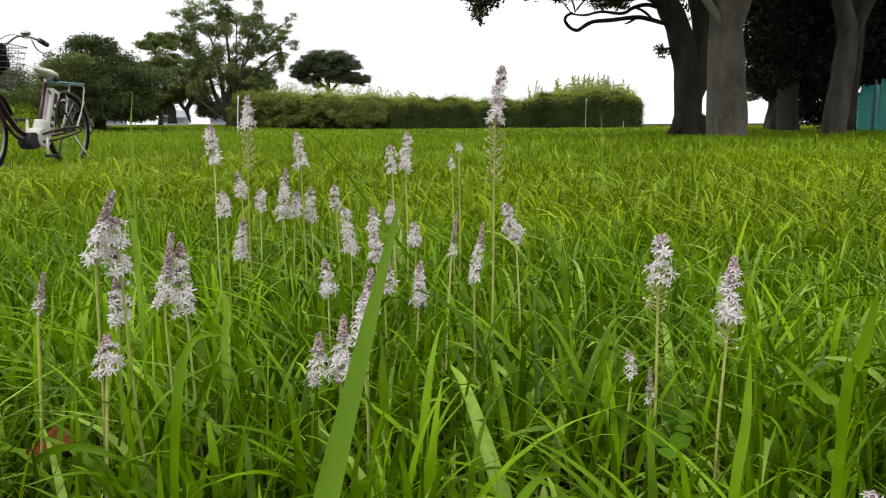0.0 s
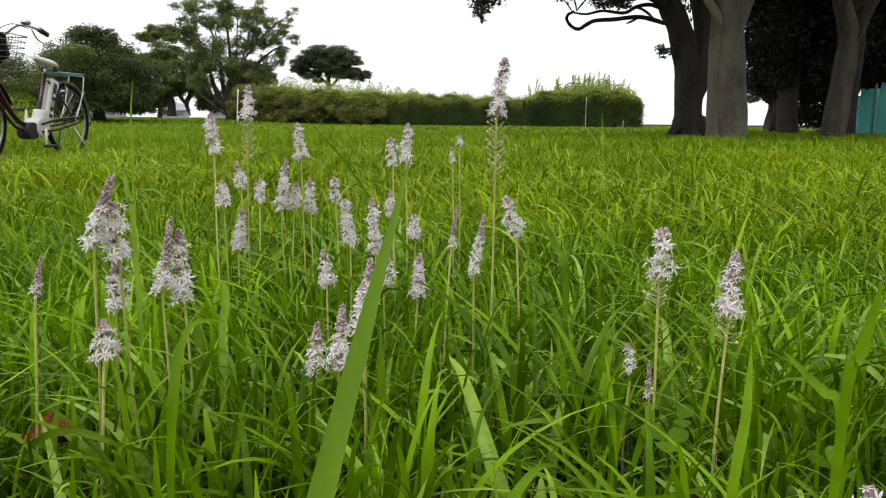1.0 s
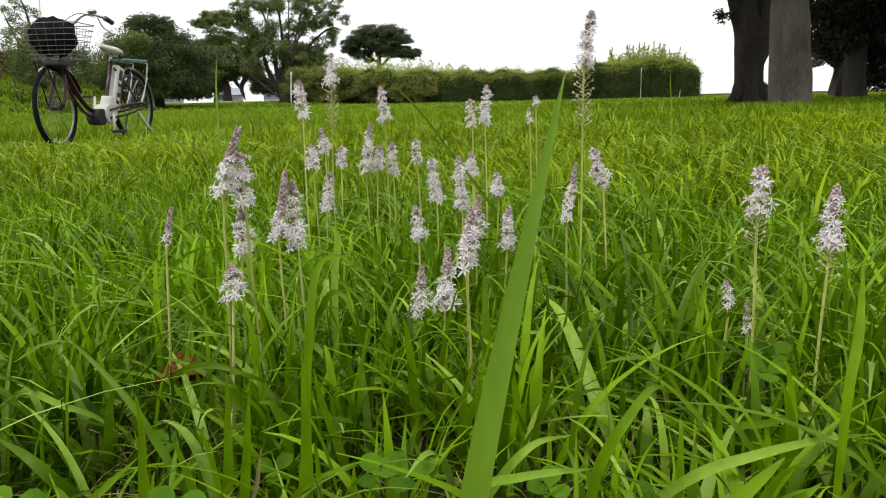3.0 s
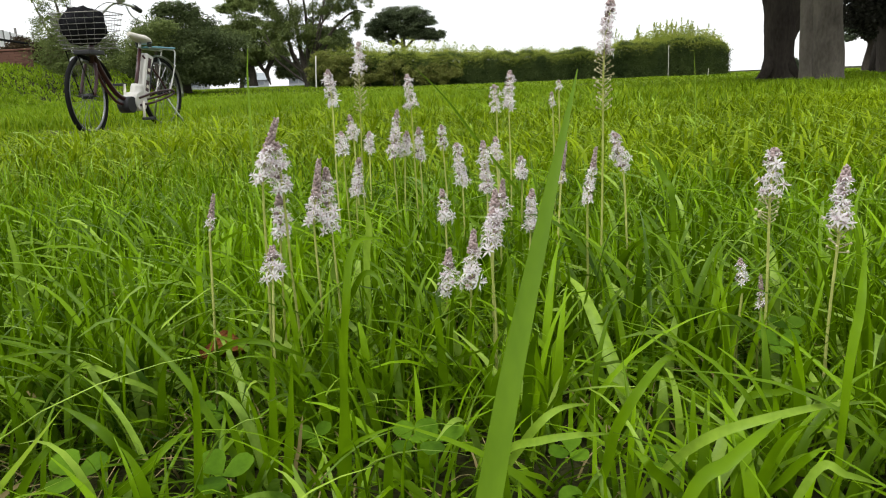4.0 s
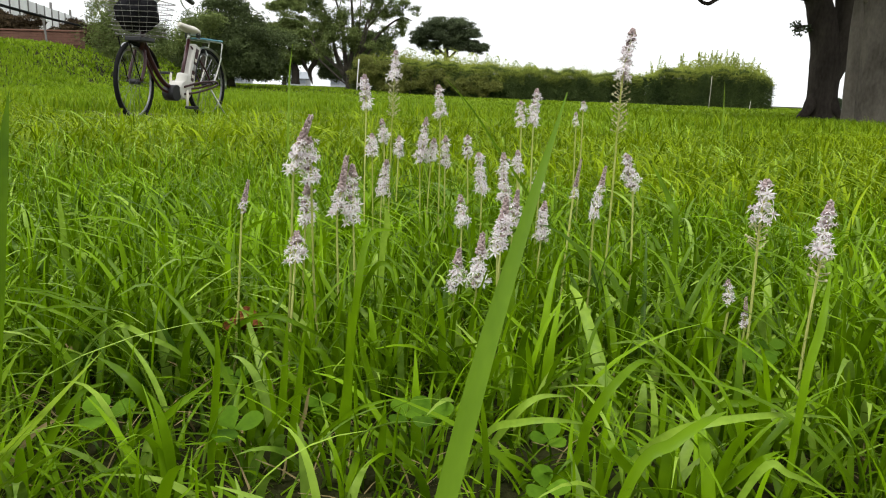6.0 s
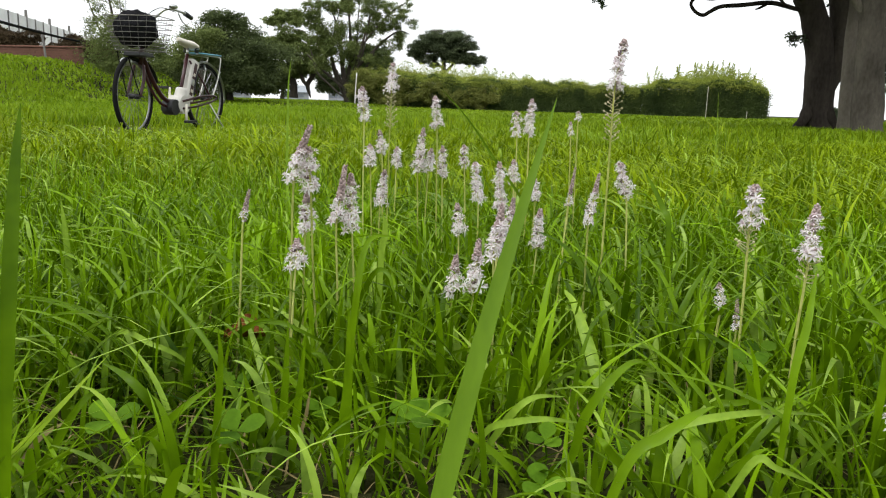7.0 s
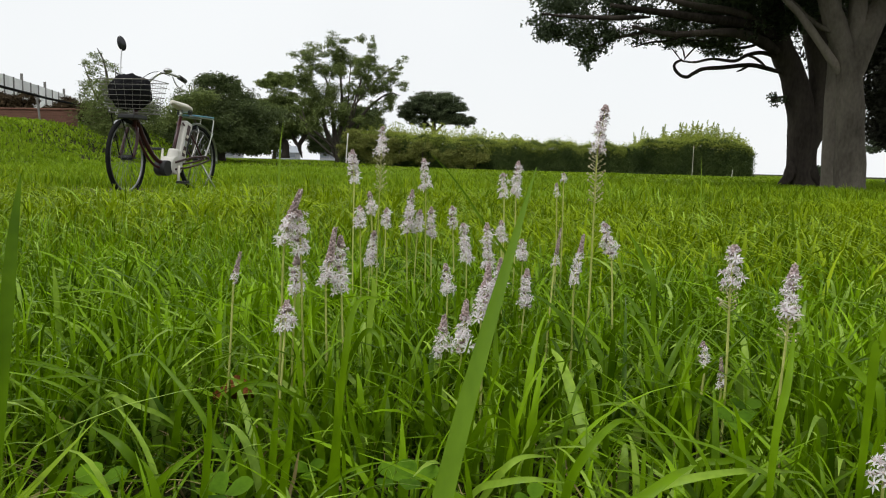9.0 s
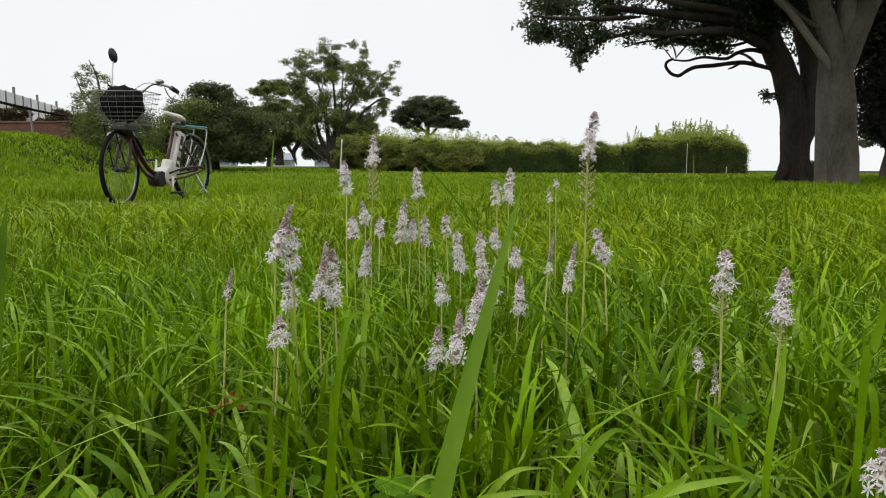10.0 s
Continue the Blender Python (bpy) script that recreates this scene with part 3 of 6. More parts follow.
EVERGREEN_SKIRT = [
    (-4.59, -2, 2.85, 0.68, 1.2, 0.39),
    (-4.95, -2.1, 2.6, 0.37, 0.6, 0.21),
    (-4.24, -2, 2.39, 0.31, 0.6, 0.31),
    (-4.18, -2, 2.16, 0.16, 0.35, 0.18),
    (-3.86, -1.8, 2.56, 0.35, 0.7, 0.28),
    (-3.54, -1.6, 3.07, 0.6, 1.2, 0.26),
    (-3.02, -1.4, 2.68, 0.46, 0.7, 0.22),
    (-2.41, -1, 3.09, 0.73, 1.3, 0.47),
    (-1.73, -0.6, 2.82, 0.65, 1, 0.32),
    (-1.26, -0.4, 3.09, 0.66, 1.2, 0.35),
    (-1.55, -0.5, 3.39, 0.87, 1.5, 0.54),
    (-1.89, -0.6, 2.51, 0.32, 0.5, 0.15),
    (-1.54, -0.5, 2.47, 0.22, 0.4, 0.11)]
EVERGREEN_CROWN = [
    (-2.25, -0.8, 2.6, 0.23, 0.4, 0.11),
    (-2.67, -1, 2.53, 0.21, 0.4, 0.09),
    (-2.48, -0.7, 2.63, 0.15, 0.3, 0.09),
    (-0.58, -0.1, 1.64, 0.16, 0.25, 0.11),
    (-0.66, -0.1, 1.71, 0.1, 0.2, 0.07),
    (-0.28, -0.5, 3.19, 0.54, 1.2, 0.65),
    (-4.16, -2, 3.62, 1.17, 1.8, 0.58),
    (-2.67, -1, 4.15, 1.47, 2, 0.84),
    (-1.02, 0, 4.6, 1.57, 2.2, 1.01),
    (0.47, 0.5, 4.21, 1.39, 2, 0.93),
    (-3.38, -1, 4.83, 1.47, 2, 0.63),
    (-1.59, 0, 5.71, 1.91, 2.4, 0.9),
    (0.19, 1, 6.03, 1.8, 2.4, 1.08)]
tree("evergreen_tree", "dark evergreen tree with a forked trunk and low spreading limbs", 4.74, 15.0,
     EVERGREEN_FORK + EVERGREEN_LOW_LIMBS + EVERGREEN_LIMBS + EVERGREEN_BOUGHS + EVERGREEN_TWIGS,
     EVERGREEN_SKIRT + EVERGREEN_CROWN,
     150000, 0.064, (BARK_DARK, LEAF_DARK), 31, flat=0.3, shell=0.3, fuzz=0.2, sprays=18)
tree("grey_trunk_tree", "tree with a smooth grey trunk forking low into thick limbs", 4.63, 12.5,
     [([(0.045, 0.0, -0.06), (0.02, 0.0, 0.47), (-0.03, 0.0, 1.08), (-0.07, 0.0, 1.6), (-0.14, 0.0, 2.02), (-0.34, 0.0, 2.53), (-0.53, -0.1, 2.94), (-0.77, -0.3, 3.55), (-1.05, -0.5, 4.3)], 0.242, 0.12),
      ([(-0.08, 0.0, 1.34), (-0.06, 0.0, 1.85), (0.08, 0.0, 2.37), (0.35, 0.1, 2.98), (0.95, 0.3, 4.03)], 0.24, 0.14),
      ([(-0.18, 0.0, 1.77), (-0.42, -0.1, 2.05), (-0.73, -0.2, 2.41), (-0.93, -0.2, 2.67), (-1.2, -0.3, 2.9), (-1.7, -0.5, 3.35)], 0.075, 0.04),
      ([(-0.39, -0.1, 2.43), (-0.68, 0.0, 2.62), (-1.01, 0.1, 2.98)], 0.05, 0.03),
      ([(0.04, 0.0, 0.82), (0.13, -0.04, 0.29), (0.18, -0.1, 0.07), (0.23, -0.15, -0.05)], 0.13, 0.05),
      ([(-0.09, 0.0, 1.94), (-0.05, 0.0, 2.45), (-0.02, 0.1, 2.98), (0.05, 0.3, 4.04)], 0.2, 0.1)],
     [(-1.1, -1, 4.73, 1.98, 2.6, 0.6),
      (0.15, -1, 4.7, 1.98, 2.6, 0.77),
      (-1.43, -3, 4.39, 1.85, 2.4, 0.5),
      (-0.74, 0, 4.46, 1.31, 2.2, 0.65),
      (0.59, 0.3, 4.45, 1.53, 2.4, 0.86),
      (-1.82, -0.5, 3.91, 1.17, 2, 0.54),
      (0.38, 0.4, 3.55, 0.58, 1.2, 0.39),
      # unseen clumps added out over the lawn to shade it
      (0.8, -3.2, 4.9, 2.2, 2.4, 0.8),
      (2.6, -2.2, 5.1, 2.2, 2.4, 0.9),
      (2.2, -5.0, 5.0, 2.0, 2.2, 0.8)],
     70000, 0.14, (BARK_GREY, LEAF_DARK), 41, flat=0.3, shell=0.3)
tree("grey_trunk_tree", "slimmer grey tree trunk close behind a thicker one", 4.76, 13.6,
     [([(-0.01, 0.0, -0.05), (-0.06, 0.0, 0.76), (-0.09, 0.0, 1.52), (-0.1, 0.0, 2.27), (-0.14, 0.0, 3.19), (-0.14, 0.0, 4.28)], 0.125, 0.08)],
     [(-0.12, 0, 5.17, 1.22, 2, 0.71)],
     8800, 0.092, (BARK_GREY, LEAF_DARK), 43, flat=0.3)
tree("grey_trunk_tree", "grey forked tree trunk leaning slightly at the edge of dark woods", 7.07, 14.0,
     [([(-0.01, 0.0, -0.24), (-0.0, 0.0, 0.23), (0.05, 0.0, 0.84), (0.1, 0.0, 1.44), (0.1, 0.0, 1.93), (-0.14, -0.1, 2.5), (-0.45, -0.3, 3.22), (-0.76, -0.5, 4.08)], 0.23, 0.12),
      ([(0.06, 0.0, 0.95), (0.13, 0.0, 1.62), (0.39, 0.1, 2.24), (0.75, 0.2, 2.84), (1.28, 0.3, 3.73)], 0.19, 0.09)],
     [(-0.25, 0, 4.41, 1.57, 2.4, 0.84),
      (1.32, 0.3, 4.3, 1.71, 2.4, 0.96),
      (0.78, 0.3, 3.63, 0.96, 1.5, 0.54)],
     30800, 0.092, (BARK_BROWN_SHADE, LEAF_DARK), 45, flat=0.3, shell=0.3)
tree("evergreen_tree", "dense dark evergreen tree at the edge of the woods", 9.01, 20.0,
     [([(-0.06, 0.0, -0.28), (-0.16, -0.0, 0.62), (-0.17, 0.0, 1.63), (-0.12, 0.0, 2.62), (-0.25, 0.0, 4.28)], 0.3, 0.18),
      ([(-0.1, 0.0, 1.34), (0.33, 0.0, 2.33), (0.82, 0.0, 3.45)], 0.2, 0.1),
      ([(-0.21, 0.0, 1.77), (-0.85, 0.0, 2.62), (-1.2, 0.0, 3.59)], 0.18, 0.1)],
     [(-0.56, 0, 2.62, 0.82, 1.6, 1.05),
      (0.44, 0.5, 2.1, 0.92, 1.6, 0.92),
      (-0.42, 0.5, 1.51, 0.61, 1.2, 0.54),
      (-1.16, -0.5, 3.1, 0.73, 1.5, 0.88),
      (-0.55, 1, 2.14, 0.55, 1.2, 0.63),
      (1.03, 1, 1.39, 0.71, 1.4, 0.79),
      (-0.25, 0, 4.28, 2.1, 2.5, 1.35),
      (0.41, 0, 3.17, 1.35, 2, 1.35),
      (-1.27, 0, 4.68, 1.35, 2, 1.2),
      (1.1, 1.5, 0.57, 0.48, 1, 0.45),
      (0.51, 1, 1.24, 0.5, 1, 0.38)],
     80000, 0.118, (BARK_SHADE, WOODS), 51, flat=0.2, shell=0.15)
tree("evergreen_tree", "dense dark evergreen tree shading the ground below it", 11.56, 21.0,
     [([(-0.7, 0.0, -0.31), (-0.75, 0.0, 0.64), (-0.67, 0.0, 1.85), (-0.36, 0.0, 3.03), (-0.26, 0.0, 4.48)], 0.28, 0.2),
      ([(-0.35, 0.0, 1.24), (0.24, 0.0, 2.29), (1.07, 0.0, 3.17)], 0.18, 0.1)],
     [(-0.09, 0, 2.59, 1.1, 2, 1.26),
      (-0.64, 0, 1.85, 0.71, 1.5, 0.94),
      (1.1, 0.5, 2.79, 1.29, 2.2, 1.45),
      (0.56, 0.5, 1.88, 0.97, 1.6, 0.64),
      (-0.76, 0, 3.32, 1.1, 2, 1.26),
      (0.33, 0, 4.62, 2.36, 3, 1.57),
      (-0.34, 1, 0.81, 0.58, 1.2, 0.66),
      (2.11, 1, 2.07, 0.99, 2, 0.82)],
     66000, 0.13, (BARK_SHADE, WOODS), 53, flat=0.2, shell=0.15)
tree("small_tree", "small dark tree with a crooked trunk in a gap of light", 12.55, 30.0,
     [([(0.01, 0.0, -0.19), (0.09, 0.0, 0.49), (0.14, 0.0, 1.03), (-0.14, 0.0, 1.29), (-0.48, 0.0, 1.47)], 0.22, 0.08),
      ([(0.11, 0.0, 0.93), (0.31, 0.0, 1.25), (0.51, 0.0, 1.47)], 0.12, 0.05)],
     [(-0.37, 0, 1.55, 0.49, 0.8, 0.22),
      (0.28, 0, 1.58, 0.54, 0.9, 0.31),
      (-0.69, 0, 1.25, 0.22, 0.5, 0.16),
      (0.04, 0, 1.9, 0.79, 1, 0.31),
      (-2.51, 0, 0.34, 0.11, 0.4, 0.2),
      (-2.63, 0, 0.49, 0.09, 0.3, 0.13)],
     9900, 0.106, (BARK_DARK, LEAF_DARK), 55, flat=0.2, shell=0.2)
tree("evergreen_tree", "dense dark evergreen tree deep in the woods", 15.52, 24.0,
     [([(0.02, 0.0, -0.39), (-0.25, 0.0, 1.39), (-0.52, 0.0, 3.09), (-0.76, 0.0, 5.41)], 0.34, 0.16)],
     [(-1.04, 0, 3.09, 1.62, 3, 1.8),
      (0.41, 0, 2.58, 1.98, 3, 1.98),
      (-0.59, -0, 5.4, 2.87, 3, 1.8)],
     44000, 0.145, (BARK_SHADE, WOODS), 57, flat=0.2, shell=0.2)
# trees added with crowns mostly out of view, to shade the woods below
tree("added_shade_tree", "tall dark evergreen tree added to shade the woods", 9.0, 17.5,
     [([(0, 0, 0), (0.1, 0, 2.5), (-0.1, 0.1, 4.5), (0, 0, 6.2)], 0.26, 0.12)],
     crown_blobs((0, 0, 6.2), (2.6, 2.6, 1.5), 22, 1.1, 60, -0.6), 17000, 0.2, (BARK_SHADE, WOODS), 300, shell=0.2)
tree("added_shade_tree", "tall dark evergreen tree added to shade the woods", 9.6, 13.8,
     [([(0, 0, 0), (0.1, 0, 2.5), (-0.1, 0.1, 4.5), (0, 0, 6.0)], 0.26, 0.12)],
     crown_blobs((0, 0, 6.0), (2.6, 2.6, 1.5), 22, 1.1, 61, -0.6), 17000, 0.2, (BARK_SHADE, WOODS), 301, shell=0.2)
tree("added_shade_tree", "tall dark evergreen tree added to shade the woods", 12.2, 17.0,
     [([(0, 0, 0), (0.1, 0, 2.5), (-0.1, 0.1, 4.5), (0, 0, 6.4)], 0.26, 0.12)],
     crown_blobs((0, 0, 6.4), (2.6, 2.6, 1.5), 22, 1.1, 62, -0.6), 17000, 0.2, (BARK_SHADE, WOODS), 302, shell=0.2)
tree("added_shade_tree", "tall dark evergreen tree added to shade the woods", 9.8, 22.5,
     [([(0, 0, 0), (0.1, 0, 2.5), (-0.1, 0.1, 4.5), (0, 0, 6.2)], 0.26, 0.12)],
     crown_blobs((0, 0, 6.2), (2.6, 2.6, 1.5), 22, 1.1, 63, -0.6), 17000, 0.2, (BARK_SHADE, WOODS), 303, shell=0.2)
tree("added_shade_tree", "tall dark evergreen tree added to shade the woods", 13.5, 23.5,
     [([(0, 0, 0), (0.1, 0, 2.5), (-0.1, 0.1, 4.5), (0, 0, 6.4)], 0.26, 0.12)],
     crown_blobs((0, 0, 6.4), (2.6, 2.6, 1.5), 22, 1.1, 64, -0.6), 17000, 0.2, (BARK_SHADE, WOODS), 304, shell=0.2)
tree("added_shade_tree", "tall dark evergreen tree added to shade the woods", 8.6, 23.5,
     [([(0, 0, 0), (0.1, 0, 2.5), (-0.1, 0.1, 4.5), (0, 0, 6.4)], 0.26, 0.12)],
     crown_blobs((0, 0, 6.4), (2.6, 2.6, 1.5), 22, 1.1, 65, -0.6), 17000, 0.2, (BARK_SHADE, WOODS), 305, shell=0.2)
tree("added_shade_tree", "tall dark evergreen tree added to shade the woods", 15.0, 14.0,
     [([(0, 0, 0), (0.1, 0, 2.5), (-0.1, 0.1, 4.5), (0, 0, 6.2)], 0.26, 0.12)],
     crown_blobs((0, 0, 6.2), (2.6, 2.6, 1.5), 22, 1.1, 66, -0.6), 17000, 0.2, (BARK_SHADE, WOODS), 306, shell=0.2)


# ---- the trees and bushes on the left and behind the hedge ----
tree("bush", "loose tall bush with thin upright twigs", -11.94, 19.5,
     [([(0.02, 0.0, 0.5), (-0.04, 0.0, 1.19), (-0.16, 0.0, 1.96), (-0.27, 0.0, 2.56), (-0.46, 0.0, 2.93)], 0.06, 0.012),
      ([(0.03, 0.0, 0.88), (0.39, 0.0, 1.66), (0.57, 0.0, 2.27)], 0.04, 0.012),
      ([(-0.01, 0.0, 1.04), (-0.53, 0.0, 1.64), (-0.85, 0.0, 2.41)], 0.035, 0.01),
      ([(-0.11, 0.0, 1.65), (-0.69, 0.0, 2.1), (-0.88, 0.0, 2.53)], 0.02, 0.008),
      ([(-0.11, 0.0, 1.73), (0.06, 0.0, 2.11), (0.04, 0.0, 2.54)], 0.025, 0.008)],
     [(-0.21, 0, 1.27, 0.7, 0.8, 0.38),
      (0.54, 0, 1.12, 0.58, 0.8, 0.47),
      (-0.62, 0, 1.49, 0.36, 0.5, 0.32),
      (-0.03, 0, 1.65, 0.55, 0.6, 0.32),
      (0.63, 0, 1.58, 0.44, 0.6, 0.36),
      (-0.73, 0, 1.95, 0.2, 0.25, 0.15),
      (-0.6, 0, 2.33, 0.2, 0.25, 0.13),
      (-0.25, 0, 2.03, 0.32, 0.4, 0.18),
      (-0.5, 0, 2.74, 0.12, 0.2, 0.13),
      (-0.01, 0, 2.41, 0.18, 0.2, 0.12),
      (-0.84, 0, 2.53, 0.12, 0.15, 0.1),
      (-0.37, -0, 2.53, 0.18, 0.2, 0.12),
      (0.23, 0, 1.96, 0.26, 0.3, 0.18),
      (0.92, 0, 1.02, 0.38, 0.6, 0.35),
      (1.15, 0, 0.83, 0.29, 0.5, 0.26),
      (0.99, 0, 1.44, 0.26, 0.4, 0.2),
      (-0.3, 0, 0.8, 0.44, 0.6, 0.2),
      (0.37, 0, 0.74, 0.58, 0.6, 0.23),
      (-0.9, 0, 1.72, 0.15, 0.2, 0.12)],
     26000, 0.050, (BARK_FAR, LEAF_MID), 61, category="bush", flat=0.3, shell=0.4, fuzz=0.34, sprays=10)
tree("round_tree", "dense rounded dark green tree leafy down to the grass", -13.74, 30.0,
     [([(0.13, 0.0, 0.03), (0.09, 0.0, 1.08), (0.02, 0.0, 2.24), (0.03, 0.0, 3.16)], 0.2, 0.05),
      ([(0.09, 0.0, 1.31), (0.88, 0.0, 2.25), (1.38, 0.0, 2.95)], 0.1, 0.03),
      ([(0.09, 0.0, 1.31), (-0.84, 0.0, 2.22), (-1.33, 0.0, 2.68)], 0.1, 0.03)],
     broken([(0.03, 0, 2.7, 1.01, 1, 0.79),
      (-0.84, 0, 2.22, 0.9, 1, 0.79),
      (0.88, 0, 2.25, 0.79, 1, 0.9),
      (0.14, 0, 1.55, 1.57, 1.5, 1.01),
      (1.12, 0, 1.22, 1.01, 1.1, 0.72),
      (-1.1, 0, 1.17, 1.01, 1.1, 0.79),
      (1.61, 0, 0.88, 0.63, 0.8, 0.49),
      (0.38, 0, 0.85, 1.35, 1.3, 0.63),
      (0.03, -0, 3.39, 0.56, 0.5, 0.27),
      (-0.58, 0, 3.27, 0.31, 0.4, 0.22),
      (0.64, -0, 3.17, 0.45, 0.5, 0.31),
      (1.37, 0, 0.6, 0.63, 0.7, 0.31),
      (-1.86, 0, 0.69, 0.9, 1, 0.56),
      (-2.16, 0, 1.39, 0.56, 0.9, 0.54)], 11, 7, 0.60),
     115000, 0.085, (BARK_FAR, LEAF_DEEP), 63, flat=0.45, shell=0.4, fuzz=0.36, sprays=7)
tree("light_tree", "lighter yellow-green tree before a darker one", -13.9, 28.2,
     [([(0.01, 0.0, -0.2), (0.03, 0.0, 0.9), (0.09, 0.0, 1.95)], 0.10, 0.04)],
     [(0.10, -0, 2.22, 0.46, 0.5, 0.34),
      (-0.30, 0, 1.98, 0.50, 0.6, 0.38),
      (0.42, 0, 2.42, 0.38, 0.5, 0.24),
      (-0.70, 0, 1.55, 0.55, 0.7, 0.46)],
     8000, 0.08, (BARK_FAR, LEAF_MID), 65, flat=0.4, fuzz=0.48, sprays=8)
tree("spreading_tree", "mid-green tree with dark trunks and light gaps below the crown", -15.97, 44.0,
     [([(0.18, -0.0, 0.15), (0.18, 0.0, 0.99), (-0.07, 0.0, 1.66), (-0.18, 0.0, 2.84)], 0.24, 0.12),
      ([(1.24, 0.0, 0.18), (1.06, -0.0, 0.91), (1.41, 0.0, 1.53), (1.68, 0.0, 2.37)], 0.2, 0.1),
      ([(1.06, 0.0, 0.78), (0.7, 0.0, 1.34), (0.53, 0.0, 2.01)], 0.14, 0.08)],
     broken([(-0.29, 0, 4.83, 0.86, 1, 0.59),
      (-0.71, 0, 4.5, 0.72, 0.9, 0.46),
      (0.34, 0, 4.34, 0.72, 0.9, 0.59),
      (-0.01, -0, 3.67, 0.92, 1, 0.59),
      (-1.07, 0, 3.16, 0.72, 0.9, 0.46),
      (-0.36, 0, 2.67, 1.15, 1.2, 0.72),
      (1.05, 0, 2.86, 0.99, 1.2, 0.79),
      (-1.24, 0, 2.31, 0.66, 0.8, 0.46),
      (-0, 0, 1.83, 1.15, 1.2, 0.46),
      (1.58, 0, 2.03, 0.92, 1, 0.46),
      (-0.89, 0, 1.48, 0.86, 1, 0.53),
      (-1.07, 0, 0.73, 0.53, 0.7, 0.33)], 8, 8, 0.58),
     64000, 0.105, (BARK_DARK, LEAF_MID), 67, flat=0.5, shell=0.4, fuzz=0.28, sprays=8)
FEATHERY_STEMS = [
    ([(0.06, 0.0, -0.05), (-0.04, 0.0, 0.74), (-0.19, 0.0, 1.49), (-0.32, 0.0, 2.75), (-0.56, 0.0, 3.86), (-1.01, 0.0, 4.96)], 0.18, 0.015),
    ([(-0.01, 0.0, 0.65), (0.39, 0.0, 1.64), (0.75, 0.0, 2.76), (1.17, 0.0, 4.15), (1.38, 0.0, 5.25)], 0.11, 0.012),
    ([(-0.0, 0.0, 0.57), (-0.54, 0.0, 1.49), (-0.84, 0.0, 2.46), (-1.14, 0.0, 3.43), (-1.59, 0.0, 4.4)], 0.1, 0.012),
    ([(-0.04, 0.0, 0.74), (0.16, 0.0, 1.92), (0.17, 0.0, 3.31), (0.07, 0.0, 4.55), (0.12, 0.0, 5.29)], 0.12, 0.012),
    ([(-0.06, 0.0, 0.62), (-0.77, 0.0, 1.2), (-1.48, 0.0, 1.75), (-2.02, 0.0, 2.3)], 0.09, 0.03)]
FEATHERY_LIMBS = [
    ([(0.06, -0.0, 0.23), (0.22, 0.0, 1.08), (0.68, 0.0, 2.07), (1.01, 0.0, 3.32), (1.16, 0.0, 4.7)], 0.07, 0.02),
    ([(-0.12, 0.0, 0.23), (-0.48, 0.0, 1.07), (-0.78, 0.0, 2.04), (-0.67, 0.0, 3.3), (-0.28, 0.0, 4.69)], 0.07, 0.02),
    ([(-0.06, 0.0, 0.17), (-0.95, 0.0, 0.91), (-1.54, 0.0, 1.47), (-1.78, 0.0, 2.3), (-2.17, 0.0, 3.42)], 0.06, 0.02),
    ([(0.06, 0.0, 0.18), (-0.01, 0.0, 1.22), (0.44, 0.0, 2.48), (0.54, 0.0, 3.87), (0.64, 0.0, 5.11)], 0.06, 0.02),
    ([(0.39, 0.0, 1.59), (1.19, 0.0, 2.36), (1.9, 0.0, 3.06), (2.61, 0.0, 3.48), (3.12, 0.0, 3.35)], 0.08, 0.02)]
FEATHERY_TWIGS = [
    ([(0.75, 0.0, 2.76), (1.46, 0.0, 3.6), (2.3, 0.0, 4.44), (3.0, 0.0, 4.85)], 0.07, 0.02),
    ([(-0.01, 0.0, 0.79), (0.57, 0.0, 1.23), (1.2, 0.0, 2.08), (1.47, 0.0, 2.78)], 0.07, 0.03),
    ([(-1.59, 0.0, 4.4), (-2.03, 0.0, 4.95), (-2.32, 0.0, 5.28)], 0.022, 0.008),
    ([(1.17, 0.0, 4.15), (1.44, 0.0, 5.25), (1.57, 0.0, 5.93)], 0.022, 0.008)]
FEATHERY_TOP = [
    (-2.04, -0.87, 5.2, 0.36, 0.4, 0.17),
    (-1.4, -1.01, 5.09, 0.44, 0.56, 0.33),
    (-1.47, 0.49, 5.67, 0.48, 0.56, 0.37),
    (-0.28, -0.93, 5.86, 0.48, 0.56, 0.35),
    (0.25, -0.28, 5.98, 0.49, 0.48, 0.17),
    (-1.4, 0.54, 5.25, 0.43, 0.48, 0.2),
    (1.19, -0.53, 6.02, 0.35, 0.4, 0.21),
    (1.96, -1.07, 5.56, 0.32, 0.48, 0.27),
    (1.46, 0.98, 6.25, 0.15, 0.24, 0.19),
    (0.34, 0.95, 5.21, 0.5, 0.72, 0.32),
    (1.45, -1.16, 4.54, 0.48, 0.8, 0.47),
    (2.22, -0.24, 4.57, 0.56, 0.64, 0.29),
    (2.56, 0.26, 4.44, 0.55, 0.56, 0.21),
    (3.19, -0.84, 4.71, 0.23, 0.32, 0.32),
    (3.27, 0.49, 5.23, 0.22, 0.24, 0.17),
    (2.93, -0.32, 4.01, 0.53, 0.56, 0.37)]
